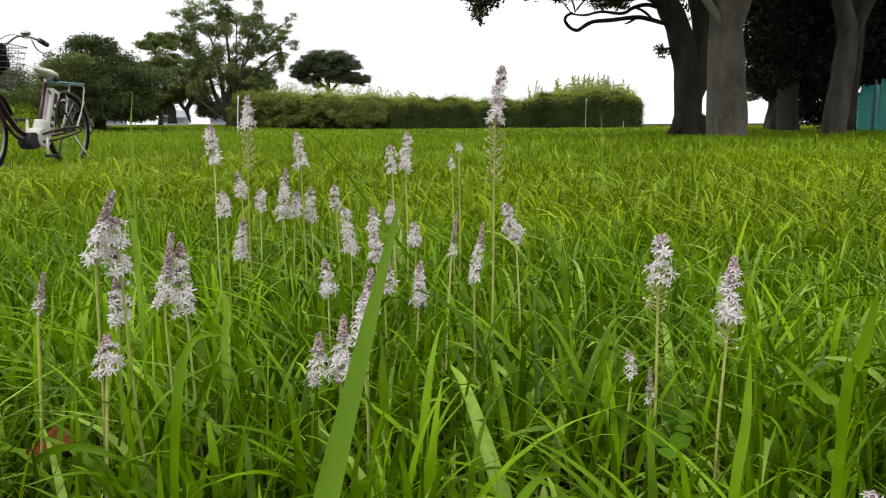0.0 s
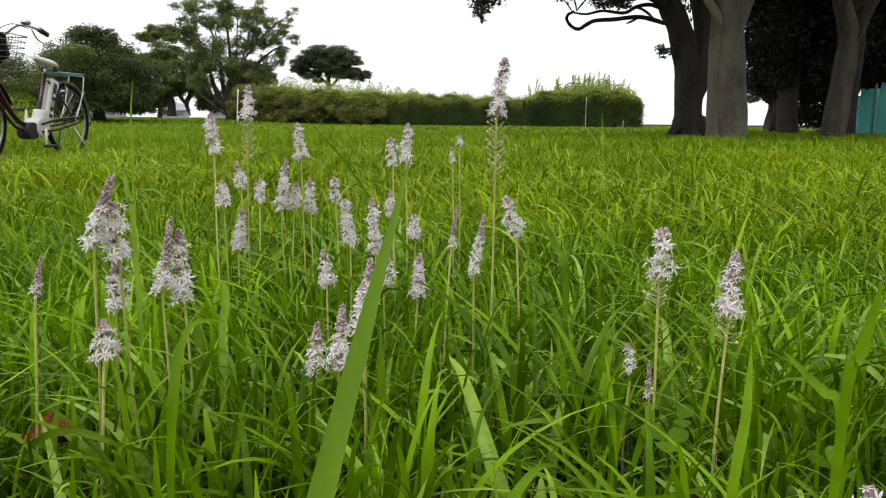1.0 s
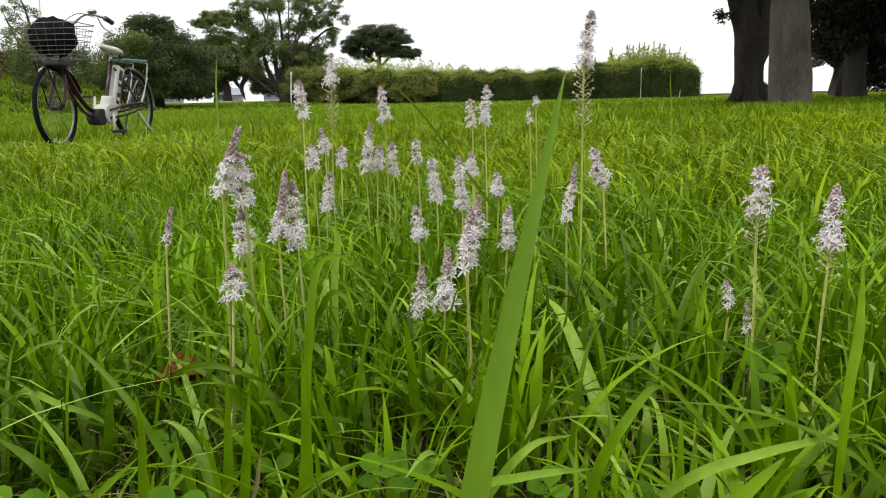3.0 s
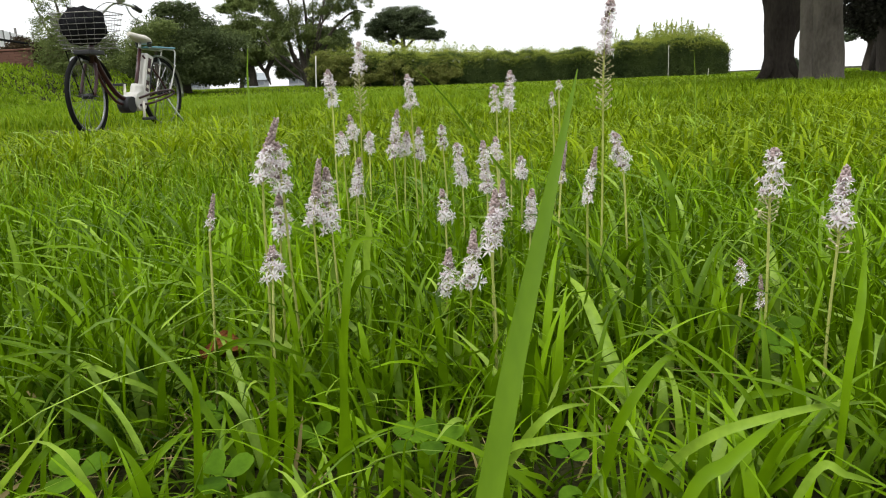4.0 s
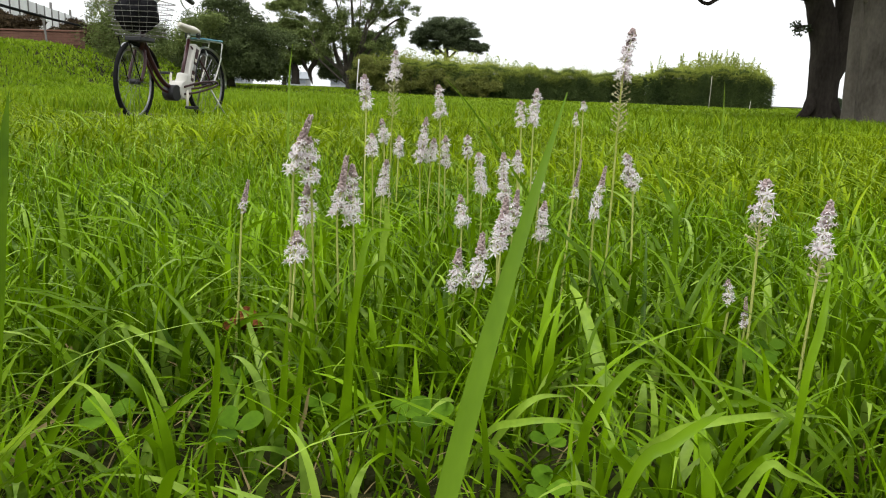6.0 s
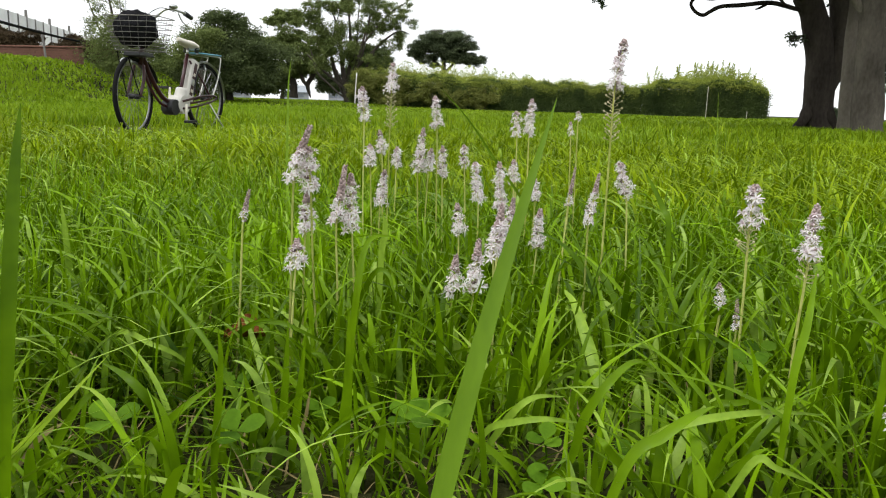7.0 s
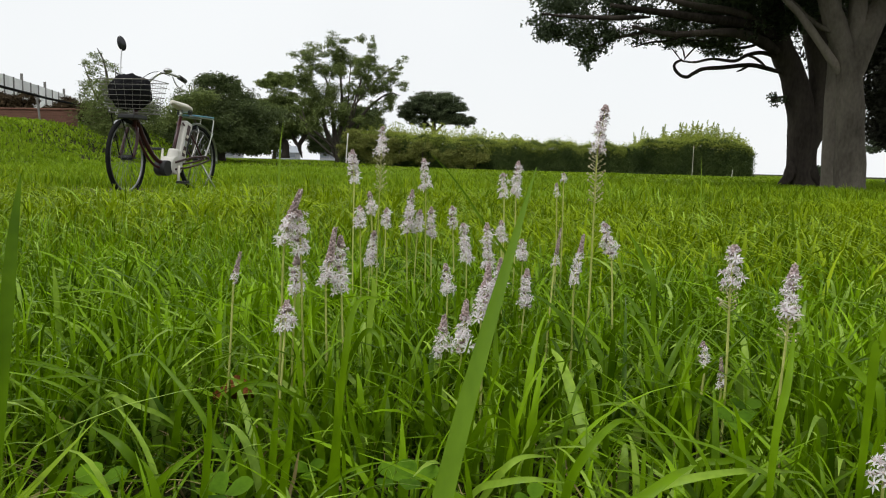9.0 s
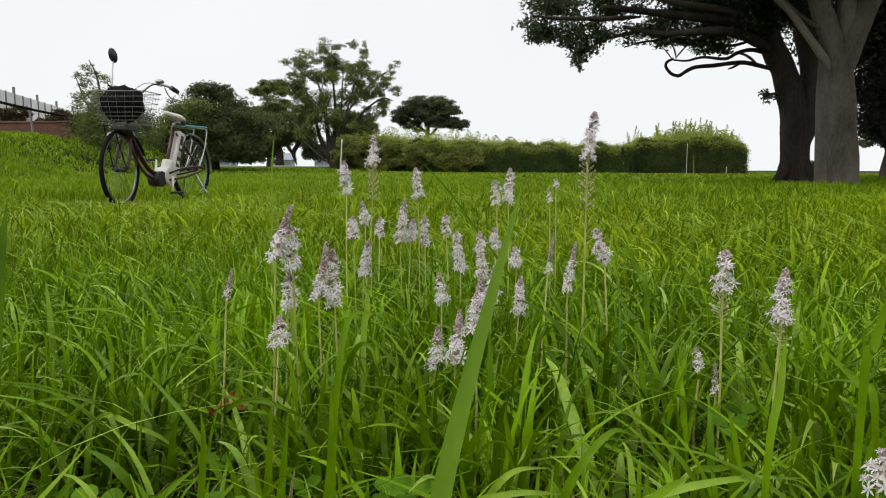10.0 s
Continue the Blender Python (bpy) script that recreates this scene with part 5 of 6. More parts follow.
# ---- the bicycle: local x ahead, y to its left, z up ----
def bicycle(x, y, rz):
    z = float(ground_z(x, y))
    root = tagged(empty("bicycle", x, y, z, rz), "maroon electric bicycle with wire basket and cream saddle on the lawn", "bicycle")
    R = 0.335
    ax = {"rear": Vector((0, 0, R)), "front": Vector((1.12, 0, R))}
    steer = radians(9)

    def wheel(centre, toe):
        c = centre
        axis = Vector((-math.sin(toe), math.cos(toe), 0))
        hub_u = Vector((math.cos(toe), math.sin(toe), 0))
        bm = bmesh.new()
        ring(bm, c, axis, R - 0.018, 0.019, 44, 8)
        w = part("wheel", bm, TYRE, root, "black tyre")
        bm = bmesh.new()
        ring(bm, c, axis, R - 0.046, 0.010, 44, 6)
        part("rim", bm, RIM, w, "dull steel rim")
        bm = bmesh.new()
        tube(bm, [c - axis * 0.075, c - axis * 0.05, c - axis * 0.045, c + axis * 0.045, c + axis * 0.05, c + axis * 0.075], [0.008, 0.008, 0.022, 0.022, 0.008, 0.008], 10)
        part("hub", bm, BLACK, w, "dull dark hub and axle")
        bm = bmesh.new()
        for k in range(32):
            a = 2 * math.pi * k / 32
            s = 1 if k % 2 else -1
            rim = c + (R - 0.05) * (math.cos(a) * hub_u + math.sin(a) * Vector((0, 0, 1)))
            b = a + 0.9 * (1 if k % 4 < 2 else -1)
            h = c + 0.022 * (math.cos(b) * hub_u + math.sin(b) * Vector((0, 0, 1))) + axis * 0.032 * s
            tube(bm, [h, rim], 0.0013, 4, False)
        part("spokes", bm, SPOKE, w, "thin steel spokes")
        return w

    wheel(ax["rear"], 0)
    wheel(ax["front"], steer)

    def pipe(name, pts, r, mat, label="", sides=10, smooth=5, parent=None):
        bm = bmesh.new()
        tube(bm, bend(pts, smooth) if len(pts) > 2 else pts, r, sides)
        return part(name, bm, mat, parent or root, label)

    bb = (0.47, 0, 0.27)
    pipe("down_tube", [(0.985, 0, 0.70), (0.88, 0, 0.52), (0.70, 0, 0.33), bb], 0.022, FRAME_RED)
    pipe("lower_tube", [(0.99, 0, 0.62), (0.90, 0, 0.44), (0.74, 0, 0.28), (0.55, 0, 0.235)], 0.013, FRAME_RED)
    pipe("seat_tube", [bb, (0.285, 0, 0.74)], 0.017, FRAME_RED)
    pipe("seat_post", [(0.287, 0, 0.735), (0.272, 0, 0.80)], 0.0135, CHROME, "chrome seat post")
    pipe("head_tube", [(1.015, 0, 0.60), (0.965, 0, 0.80)], 0.022, FRAME_RED)
    for s in (-1, 1):
        pipe("chain_stay", [(0.47, s * 0.04, 0.27), (0.2, s * 0.06, 0.30), (0, s * 0.065, R)], 0.010, FRAME_RED)
        pipe("seat_stay", [(0.30, s * 0.03, 0.68), (0.14, s * 0.06, 0.50), (0, s * 0.065, R)], 0.009, FRAME_RED)
        off = Vector((-math.sin(steer), math.cos(steer), 0)) * s * 0.058
        f = ax["front"] + off
        pipe("fork_blade", [(1.03 + off.x * 0.6, off.y * 0.7, 0.60), (1.06 + off.x, off.y, 0.48), (f.x, f.y, f.z)], 0.014, FRAME_RED)
        pipe("fender_stay", [(0, s * 0.07, R), (-0.22, s * 0.05, 0.60)], 0.004, CHROME, "thin steel stay", 6)
        pipe("front_stay", [(f.x, f.y, f.z), (1.25, off.y * 0.8, 0.70)], 0.005, CABLE, "thin dark basket stay", 6)
    pipe("stem", [(0.965, 0, 0.80), (0.945, 0, 0.93), (0.955, 0, 0.955)], 0.013, CHROME, "chrome stem")
    bar = bend([(0.66, 0.285, 1.035), (0.78, 0.30, 1.060), (0.90, 0.20, 1.080), (0.955, 0.06, 0.96), (0.955, -0.06, 0.96), (0.90, -0.20, 1.080), (0.78, -0.30, 1.060), (0.66, -0.285, 1.035)], 6)
    bm = bmesh.new()
    tube(bm, bar, 0.0115, 10)
    part("handlebar", bm, CHROME, root, "swept-back chrome handlebar")
    for s in (-1, 1):
        pipe("grip", [(0.775, s * 0.30, 1.058), (0.655, s * 0.285, 1.034)], 0.021, BLACK, "black rubber grip")
        pipe("brake_lever", [(0.84, s * 0.275, 1.060), (0.80, s * 0.29, 0.985), (0.68, s * 0.275, 0.955)], 0.006, CHROME, "chrome brake lever", 6)
        pipe("brake_cable", [(0.85, s * 0.26, 1.060), (0.98, s * 0.19, 1.08), (1.02, s * 0.06, 0.98), (1.0, 0.02 * s, 0.80)], 0.003, CABLE, "thin cable", 5)
    bm = bmesh.new()
    bmesh.ops.create_uvsphere(bm, u_segments=12, v_segments=8, radius=0.03, matrix=Matrix.LocRotScale((0.86, 0.245, 1.105), None, (1.5, 1.2, 0.8)))
    part("bell", bm, CHROME, root, "chrome bell")
    # mirror on the other side
    pipe("mirror_stem", [(0.80, -0.28, 1.06), (0.775, -0.29, 1.20), (0.765, -0.285, 1.31)], 0.006, CHROME, "thin chrome mirror stem", 6)
    bm = bmesh.new()
    bmesh.ops.create_uvsphere(bm, u_segments=18, v_segments=10, radius=0.062, matrix=Matrix.LocRotScale((0.765, -0.285, 1.36), Euler((radians(14), radians(6), radians(20))), (0.30, 0.62, 1.10)))
    for f in bm.faces:
        f.smooth = True
    part("mirror", bm, GLASS_MIRROR, root, "black oval mirror housing")
    # saddle
    bm = bmesh.new()
    sections = [(0.085 + sx * 0.92, w * 0.82, h * 0.85, dz - 0.022 + 0.10 * (sx - 0.12)) for sx, w, h, dz in [(0.10, 0.085, 0.030, 0.0), (0.125, 0.098, 0.048, 0.008), (0.18, 0.095, 0.052, 0.008), (0.25, 0.080, 0.045, 0.0), (0.31, 0.045, 0.038, -0.002), (0.37, 0.026, 0.034, -0.006), (0.395, 0.016, 0.022, -0.012)]]
    rows = []
    for sx, w, h, dz in sections:
        rows.append([bm.verts.new((sx, w * math.cos(a), 0.825 + dz + h * (math.sin(a) if math.sin(a) > 0 else 0.55 * math.sin(a)))) for a in (2 * math.pi * k / 16 for k in range(16))])
    for a, b in zip(rows, rows[1:]):
        for k in range(16):
            bm.faces.new((a[k], b[k], b[(k + 1) % 16], a[(k + 1) % 16])).smooth = True
    bm.faces.new(rows[0])
    bm.faces.new(list(reversed(rows[-1])))
    saddle = part("saddle", bm, CREAM, root, "cream padded saddle")
    saddle.matrix_basis = Matrix.Translation((0.2, 0, 0.82)) @ Euler((0, radians(-10), 0)).to_matrix().to_4x4() @ Matrix.Translation((-0.2, 0, -0.82))
    for s in (-1, 1):
        bm = bmesh.new()
        pts = [(0.21 + 0.018 * math.cos(a), s * 0.06 + 0.018 * math.sin(a), 0.755 + 0.05 * a / 25) for a in np.linspace(0, 25, 40)]
        tube(bm, pts, 0.004, 5)
        part("spring", bm, BLACK, saddle, "black coil spring")
    # battery and motor unit
    bm = bmesh.new()
    box(bm, (-0.068, -0.05, -0.03), (0.052, 0.055, 0.40), 0.022)
    bat = part("battery", bm, BATTERY, root, "cream-grey battery case")
    bat.matrix_basis = pose(0.355, 0, 0.32, 0, -21, 0)
    bm = bmesh.new()
    tube(bm, bend([(-0.05, 0.057, 0.33), (-0.03, 0.060, 0.2), (-0.05, 0.057, 0.06)], 4), 0.008, 6)
    part("battery_handle", bm, BLACK, bat, "dark grip on the battery")
    bm = bmesh.new()
    box(bm, (-0.026, 0.050, 0.04), (0.022, 0.0575, 0.36), 0.003)
    part("battery_panel", bm, FRAME_RED, bat, "dark maroon recessed panel")
    for q in (0.07, 0.15, 0.23):
        bm = bmesh.new()
        box(bm, (-0.018, 0.054, q), (0.016, 0.062, q + 0.03), 0.003)
        part("battery_catch", bm, CREAM, bat, "pale catch")
    bm = bmesh.new()
    box(bm, (-0.02, 0.056, 0.14), (0.03, 0.062, 0.20), 0.002)
    part("battery_lock", bm, CHROME, bat, "small steel lock plate")
    bm = bmesh.new()
    box(bm, (-0.02, 0.054, 0.29), (0.015, 0.060, 0.33), 0.002)
    part("battery_label", bm, FRAME_RED, bat, "small maroon sticker")
    bm = bmesh.new()
    tube(bm, [(0.46, -0.07, 0.27), (0.46, 0.07, 0.27)], 0.085, 18)
    tube(bm, bend([(0.45, 0, 0.26), (0.42, 0, 0.34), (0.40, 0, 0.42)], 3), [0.075, 0.07, 0.066, 0.062, 0.058, 0.055, 0.05], 14)
    part("motor", bm, BATTERY, root, "rounded cream-grey motor case")
    bm = bmesh.new()
    tube(bm, [(0.585, -0.055, 0.245), (0.585, 0.055, 0.245)], 0.072, 16)
    part("drive_unit", bm, BLACK, root, "black drive housing")
    bm = bmesh.new()
    tube(bm, bend([(0.50, 0.075, 0.30), (0.25, 0.085, 0.345), (-0.02, 0.085, 0.36), (-0.05, 0.085, 0.32), (0.25, 0.085, 0.26), (0.50, 0.075, 0.235)], 4), 0.010, 8)
    part("chain_guard", bm, FRAME_RED, root, "maroon chain guard")
    for s, a in ((1, -75), (-1, 105)):
        tip = Vector((0.47 + 0.16 * math.cos(radians(a)), s * 0.11, 0.27 + 0.16 * math.sin(radians(a))))
        pipe("crank", [(0.47, s * 0.09, 0.27), tuple(tip)], 0.012, CREAM, "pale crank")
        bm = bmesh.new()
        box(bm, tip - Vector((0.045, 0 if s > 0 else 0.09, 0.012)), tip + Vector((0.045, 0.09 if s > 0 else 0, 0.012)), 0.004)
        part("pedal", bm, BLACK, root, "black pedal")
    # mudguards
    for c, a0, a1, mat in ((ax["rear"], -8, 172, CHROME), (ax["front"], 20, 105, BLACK)):
        bm = bmesh.new()
        rows = []
        for k in range(29):
            a = radians(a0 + (a1 - a0) * k / 28)
            rows.append([bm.verts.new(c + Vector((-(R + 0.022 - 0.012 * abs(q)) * math.cos(a), q * 0.027, (R + 0.022 - 0.012 * abs(q)) * math.sin(a)))) for q in (-1, -0.5, 0, 0.5, 1)])
        for a, b in zip(rows, rows[1:]):
            for k in range(4):
                bm.faces.new((a[k], a[k + 1], b[k + 1], b[k])).smooth = True
        ob = part("mudguard", bm, mat, root, "curved mudguard over the wheel")
        m = ob.modifiers.new("thick", "SOLIDIFY")
        m.thickness = 0.002
    # carrier
    for s in (-1, 1):
        pipe("carrier_rail", [(0.22, s * 0.06, 0.75), (0.05, s * 0.065, 0.745), (-0.19, s * 0.065, 0.74)], 0.007, CHROME, "chrome carrier rail", 7)
        pipe("carrier_leg", [(-0.19, s * 0.066, 0.742), (-0.185, s * 0.075, 0.70), (-0.11, s * 0.078, 0.50), (-0.01, s * 0.075, R)], 0.006, WHITE_POST, "pale carrier leg", 7)
    bm = bmesh.new()
    box(bm, (-0.21, -0.075, 0.752), (0.20, 0.075, 0.766), 0.004)
    part("carrier_plate", bm, BLUE, root, "pale blue carrier plate")
    for s in (-1, 1):
        pipe("stand_leg", [(0.02, s * 0.05, 0.30), (-0.03, s * 0.12, 0.14), (-0.09, s * 0.17, 0.015)], 0.009, CHROME, "steel parking stand leg", 7)
    pipe("ring_lock", [(0.05, 0.05, 0.60), (0.02, 0.0, 0.66), (0.05, -0.05, 0.60)], 0.010, CHROME, "steel frame lock", 7)
    # basket with its wires
    basket_wires(root)
    bm = bmesh.new()
    box(bm, (1.03, -0.07, 0.665), (1.28, 0.07, 0.70), 0.006)
    part("basket_bracket", bm, BLACK, root, "black basket bracket").matrix_basis = BASKET_TURN
    bm = bmesh.new()
    bmesh.ops.create_uvsphere(bm, u_segments=16, v_segments=10, radius=0.04, matrix=Matrix.LocRotScale((1.20, 0.0, 0.62), None, (1.3, 1.2, 0.9)))
    part("head_lamp", bm, CHROME, root, "small front lamp")
    return root


BASKET_TURN = Matrix.Translation((1.0, 0.07, 0)) @ Euler((0, 0, radians(9))).to_matrix().to_4x4() @ Matrix.Translation((-1.0, 0, 0))


def basket_wires(root):
    """A flared wire basket: a rim and a base hoop, with every level and upright wire a piece of its own."""
    lo, hi = (0.975, 1.27, 0.17), (0.94, 1.31, 0.235)
    z0, z1 = 0.715, 0.985

    def corner(h):
        x0, x1, w = (lo[i] + (hi[i] - lo[i]) * h for i in range(3))
        z = z0 + (z1 - z0) * h
        return [Vector((x0, -w, z)), Vector((x1, -w, z)), Vector((x1, w, z)), Vector((x0, w, z))]

    def rounded(c):
        pts = []
        for i in range(4):
            p, q, r = c[i - 1], c[i], c[(i + 1) % 4]
            pts += [q + (p - q).normalized() * 0.03, q + (p - q).normalized() * 0.009 + (r - q).normalized() * 0.009, q + (r - q).normalized() * 0.03]
        return pts + [pts[0]]

    bm = bmesh.new()
    tube(bm, rounded(corner(1.0)), 0.0038, 6, False)
    basket = part("basket", bm, WIRE, root, "silver wire front basket")

    def wire(pts, r):
        bm = bmesh.new()
        tube(bm, pts, r, 4, False)
        part("wire", bm, WIRE, basket)

    for k in (0, 0.12, 0.24, 0.36, 0.52, 0.68, 0.84):
        wire(rounded(corner(k)), 0.0026)
    a, b = corner(0), corner(1)
    for i in range(4):
        p, q, r, s = a[i], a[(i + 1) % 4], b[i], b[(i + 1) % 4]
        n = 7 if i % 2 == 0 else 6
        for j in range(1, n):
            u = j / n
            wire([p.lerp(q, u), r.lerp(s, u)], 0.0011 if i in (1, 2) else 0.0016)
    for j in range(1, 7):
        wire([a[0].lerp(a[3], j / 7), a[1].lerp(a[2], j / 7)], 0.0018)
    basket.matrix_basis = BASKET_TURN
    return basket


BIKE = (-3.53, 7.11, math.degrees(math.atan2(-0.995, -0.096)))
bicycle(*BIKE)

# black bag lying in the basket
bm = bmesh.new()
bmesh.ops.create_icosphere(bm, subdivisions=4, radius=1.0)
for v in bm.verts:
    p = v.co
    q = Vector((math.copysign(abs(p.x) ** 0.85, p.x), math.copysign(abs(p.y) ** 0.8, p.y), math.copysign(abs(p.z) ** 0.95, p.z)))
    w = 1 + 0.16 * noise.noise(p * 2.5) + 0.06 * noise.noise(p * 7)
    v.co = Vector((q.x * 0.155 * w, q.y * 0.165 * w, q.z * 0.145 * w * (1 - 0.28 * p.x * max(0, p.z)) + 0.05 * max(0, p.z) * noise.noise(p * 3.1)))
for f in bm.faces:
    f.smooth = True
bag = link("bag", bm, BAG)
bag.matrix_world = pose(BIKE[0], BIKE[1], float(ground_z(BIKE[0], BIKE[1])), 0, 0, BIKE[2]) @ BASKET_TURN @ pose(1.125, -0.035, 0.885)
tagged(bag, "full black cloth bag lying in the bicycle's wire basket", "bag")


# ---- squill flowers ----
def tepal_star(bm, c, u, v, w, size, seed):
    """Six narrow tepals round a face that looks along w."""
    r = random.Random(seed)
    for k in range(6):
        a = 2 * math.pi * k / 6 + r.uniform(-0.2, 0.2)
        d = math.cos(a) * u + math.sin(a) * v
        s = math.cos(a + math.pi / 2) * u + math.sin(a + math.pi / 2) * v
        L, W = size * r.uniform(0.8, 1.2), size * 0.145
        back = r.uniform(-0.45, 0.4)
        p0 = c - s * W * 0.45
        p1 = c + s * W * 0.45
        m = c + d * L * 0.55 + w * (back * L * 0.3 + 0.0004)
        t = c + d * L + w * back * L
        q = [bm.verts.new(x) for x in (p0, p1, m + s * W, m - s * W, t)]
        bm.faces.new((q[0], q[1], q[2], q[3]))
        bm.faces.new((q[3], q[2], q[4]))


def floret_mesh(seed, open_=True):
    """A floret on its stalk, pointing along local x."""
    r = random.Random(seed)
    bm = bmesh.new()
    L = r.uniform(0.0050, 0.0092)
    tip = Vector((L, 0, r.uniform(0.0, 0.002)))
    tube(bm, [(0, 0, 0), tip * 0.5 + Vector((0, 0, 0.0006)), tip], 0.00035, 3, False, slot=1)
    w = (Vector((1, 0, 0.35)) + Vector((0, r.uniform(-0.5, 0.5), r.uniform(-0.3, 0.3)))).normalized()
    u = w.orthogonal().normalized()
    v = w.cross(u)
    tepal_star(bm, tip, u, v, w, r.uniform(0.0046, 0.0060), seed)
    for k in range(6):
        a = 2 * math.pi * (k + 0.5) / 6
        d = (0.45 * (math.cos(a) * u + math.sin(a) * v) + w).normalized()
        tube(bm, [tip, tip + d * 0.0028], 0.00022, 3, False, slot=2)
    ovary = bmesh.ops.create_icosphere(bm, subdivisions=1, radius=0.0010, matrix=Matrix.Translation(tip + w * 0.0006))
    for f in {f for q in ovary["verts"] for f in q.link_faces}:
        f.material_index = 1
    me = bpy.data.meshes.new("floret")
    bm.to_mesh(me)
    bm.free()
    me.materials.append(TEPAL)
    me.materials.append(PEDICEL)
    me.materials.append(STAMEN)
    return me


def bud_mesh(seed):
    bm = bmesh.new()
    bmesh.ops.create_icosphere(bm, subdivisions=1, radius=1, matrix=Matrix.LocRotScale((0.0026, 0, 0.0004), None, (0.0022, 0.0014, 0.0014)))
    for f in bm.faces:
        f.smooth = True
    me = bpy.data.meshes.new("bud")
    bm.to_mesh(me)
    bm.free()
    me.materials.append(BUD)
    return me


def pod_mesh(seed):
    bm = bmesh.new()
    tube(bm, [(0, 0, 0), (0.004, 0, 0.0012), (0.008, 0, 0.0028)], 0.00045, 4, False)
    bmesh.ops.create_icosphere(bm, subdivisions=1, radius=1, matrix=Matrix.LocRotScale((0.0086, 0, 0.0033), None, (0.0013, 0.0011, 0.0013)))
    me = bpy.data.meshes.new("seed_pod")
    bm.to_mesh(me)
    bm.free()
    me.materials.append(POD)
    return me


FLORETS = [floret_mesh(k) for k in range(9)]
BUDS = [bud_mesh(k) for k in range(2)]
PODS = [pod_mesh(k) for k in range(2)]
flower_seed = [0]


def piece(name, me, parent, place, azimuth, pitch, size):
    ob = new(name, me)
    ob.parent = parent
    ob.matrix_basis = Matrix.Translation(place) @ Euler((0, -pitch, azimuth)).to_matrix().to_4x4() @ Matrix.Diagonal((size, size, size, 1))
    return ob


def squill(x, y, z, dx, length, buds=0.22, pods=0.0, wide=1.2, label="lilac-pink squill flower spike with open starry florets", nod=0.0):
    """A flower spike: tip at (x, y, z); the flowering part is `length` long and its lower end lies dx aside.
    buds: the share of it still in bud; pods: the length of spent stalks below it; nod: how far the tip hangs over."""
    flower_seed[0] += 1
    r = random.Random(flower_seed[0])
    slope = dx / max(length, 0.01)
    foot = (x + dx + 0.15 * slope * (z - length) + r.uniform(-0.006, 0.006), y + r.uniform(-0.015, 0.015))
    z0 = float(ground_z(*foot)) - 0.01
    root = tagged(empty("squill_flower", foot[0], foot[1], z0), label, "flower", "squill flowers in the grass")
    tip = Vector((x, y, z)) - root.location
    low = Vector((x + dx, y, z - length)) - root.location
    axis = bend([(0, 0, 0), low * 0.5 + Vector((r.uniform(-0.003, 0.003), 0, 0)), low, low.lerp(tip, 0.55) + Vector((-nod * 0.4, 0, 0)), tip], 6)
    bm = bmesh.new()
    tube(bm, axis, ramped(0.0014, 0.0008, len(axis)), 6)
    part("stem", bm, STALK, root, "pale green stem")

    def at(u):
        if u < 0.55:
            return low.lerp(low.lerp(tip, 0.55) + Vector((-nod * 0.4, 0, 0)), u / 0.55)
        return (low.lerp(tip, 0.55) + Vector((-nod * 0.4, 0, 0))).lerp(tip, (u - 0.55) / 0.45)

    n = max(8, int(length * 1280))
    az = r.uniform(0, 6)
    for k in range(n):
        u = (k + r.uniform(0.2, 0.8)) / n
        az += 2.4
        if u < 1 - buds:
            v = u / (1 - buds)
            s = wide * (1.02 - 0.28 * v ** 1.4) * r.uniform(0.62, 1.22)
            if r.random() < 0.10:
                continue
            if r.random() < 0.16:
                piece("bud", BUDS[r.randrange(2)], root, at(u), az + 1.2, 0.4, wide * 1.2)
            piece("floret", FLORETS[r.randrange(9)], root, at(u), az, 0.25 + 0.5 * v + r.uniform(-0.25, 0.25), s)
        else:
            v = (u - 1 + buds) / max(buds, 0.01)
            piece("bud", BUDS[r.randrange(2)], root, at(u), az, 0.5 + 0.5 * v, wide * (1.25 - 0.6 * v))
    for k in range(int(buds * n * 1.2)):
        u = 1 - buds * (k + 0.5) / max(1, int(buds * n * 1.2))
        az += 2.4
        piece("bud", BUDS[r.randrange(2)], root, at(min(u, 0.995)), az + 1.1, 0.7, wide * (0.7 + 0.5 * (1 - u) / max(buds, 0.01)))
    for k in range(int(pods * 760)):
        az += 2.4
        d = pods * (k + 0.5) / max(1, int(pods * 760))
        piece("seed_pod", PODS[r.randrange(2)], root, low + Vector((0, 0, -d)), az, 0.1 + r.uniform(-0.3, 0.3), r.uniform(0.8, 1.3))
    return root


squill(-0.2437, 0.5475, 0.2729, -0.0171, 0.0547, buds=0.52, nod=0.004, label='squill spike with greyish-pink closed buds above a few open florets')
squill(-0.2490, 0.555, 0.2523, 0.0030, 0.0441, buds=0.15)
squill(-0.2521, 0.565, 0.2105, -0.0035, 0.0454, buds=0.3)
squill(-0.2582, 0.550, 0.1635, -0.0024, 0.0307, buds=0.35)
squill(-0.2308, 0.622, 0.2307, -0.0097, 0.0626, buds=0.6, label='squill spike with greyish-pink closed buds above a few open florets')
squill(-0.2270, 0.630, 0.2215, 0.0017, 0.0625, buds=0.2)
squill(-0.3225, 0.588, 0.2051, -0.0077, 0.0342, buds=0.65, wide=0.8, label='squill spike with greyish-pink closed buds above a few open florets')
squill(-0.3208, 1.031, 0.3193, 0.0035, 0.0547, buds=0.15)
squill(-0.2940, 1.132, 0.3614, -0.0024, 0.0491, buds=0.12, pods=0.06, label='tall squill flower spike with seed pods below its florets')
squill(-0.2107, 1.067, 0.3082, 0.0045, 0.0512, buds=0.15)
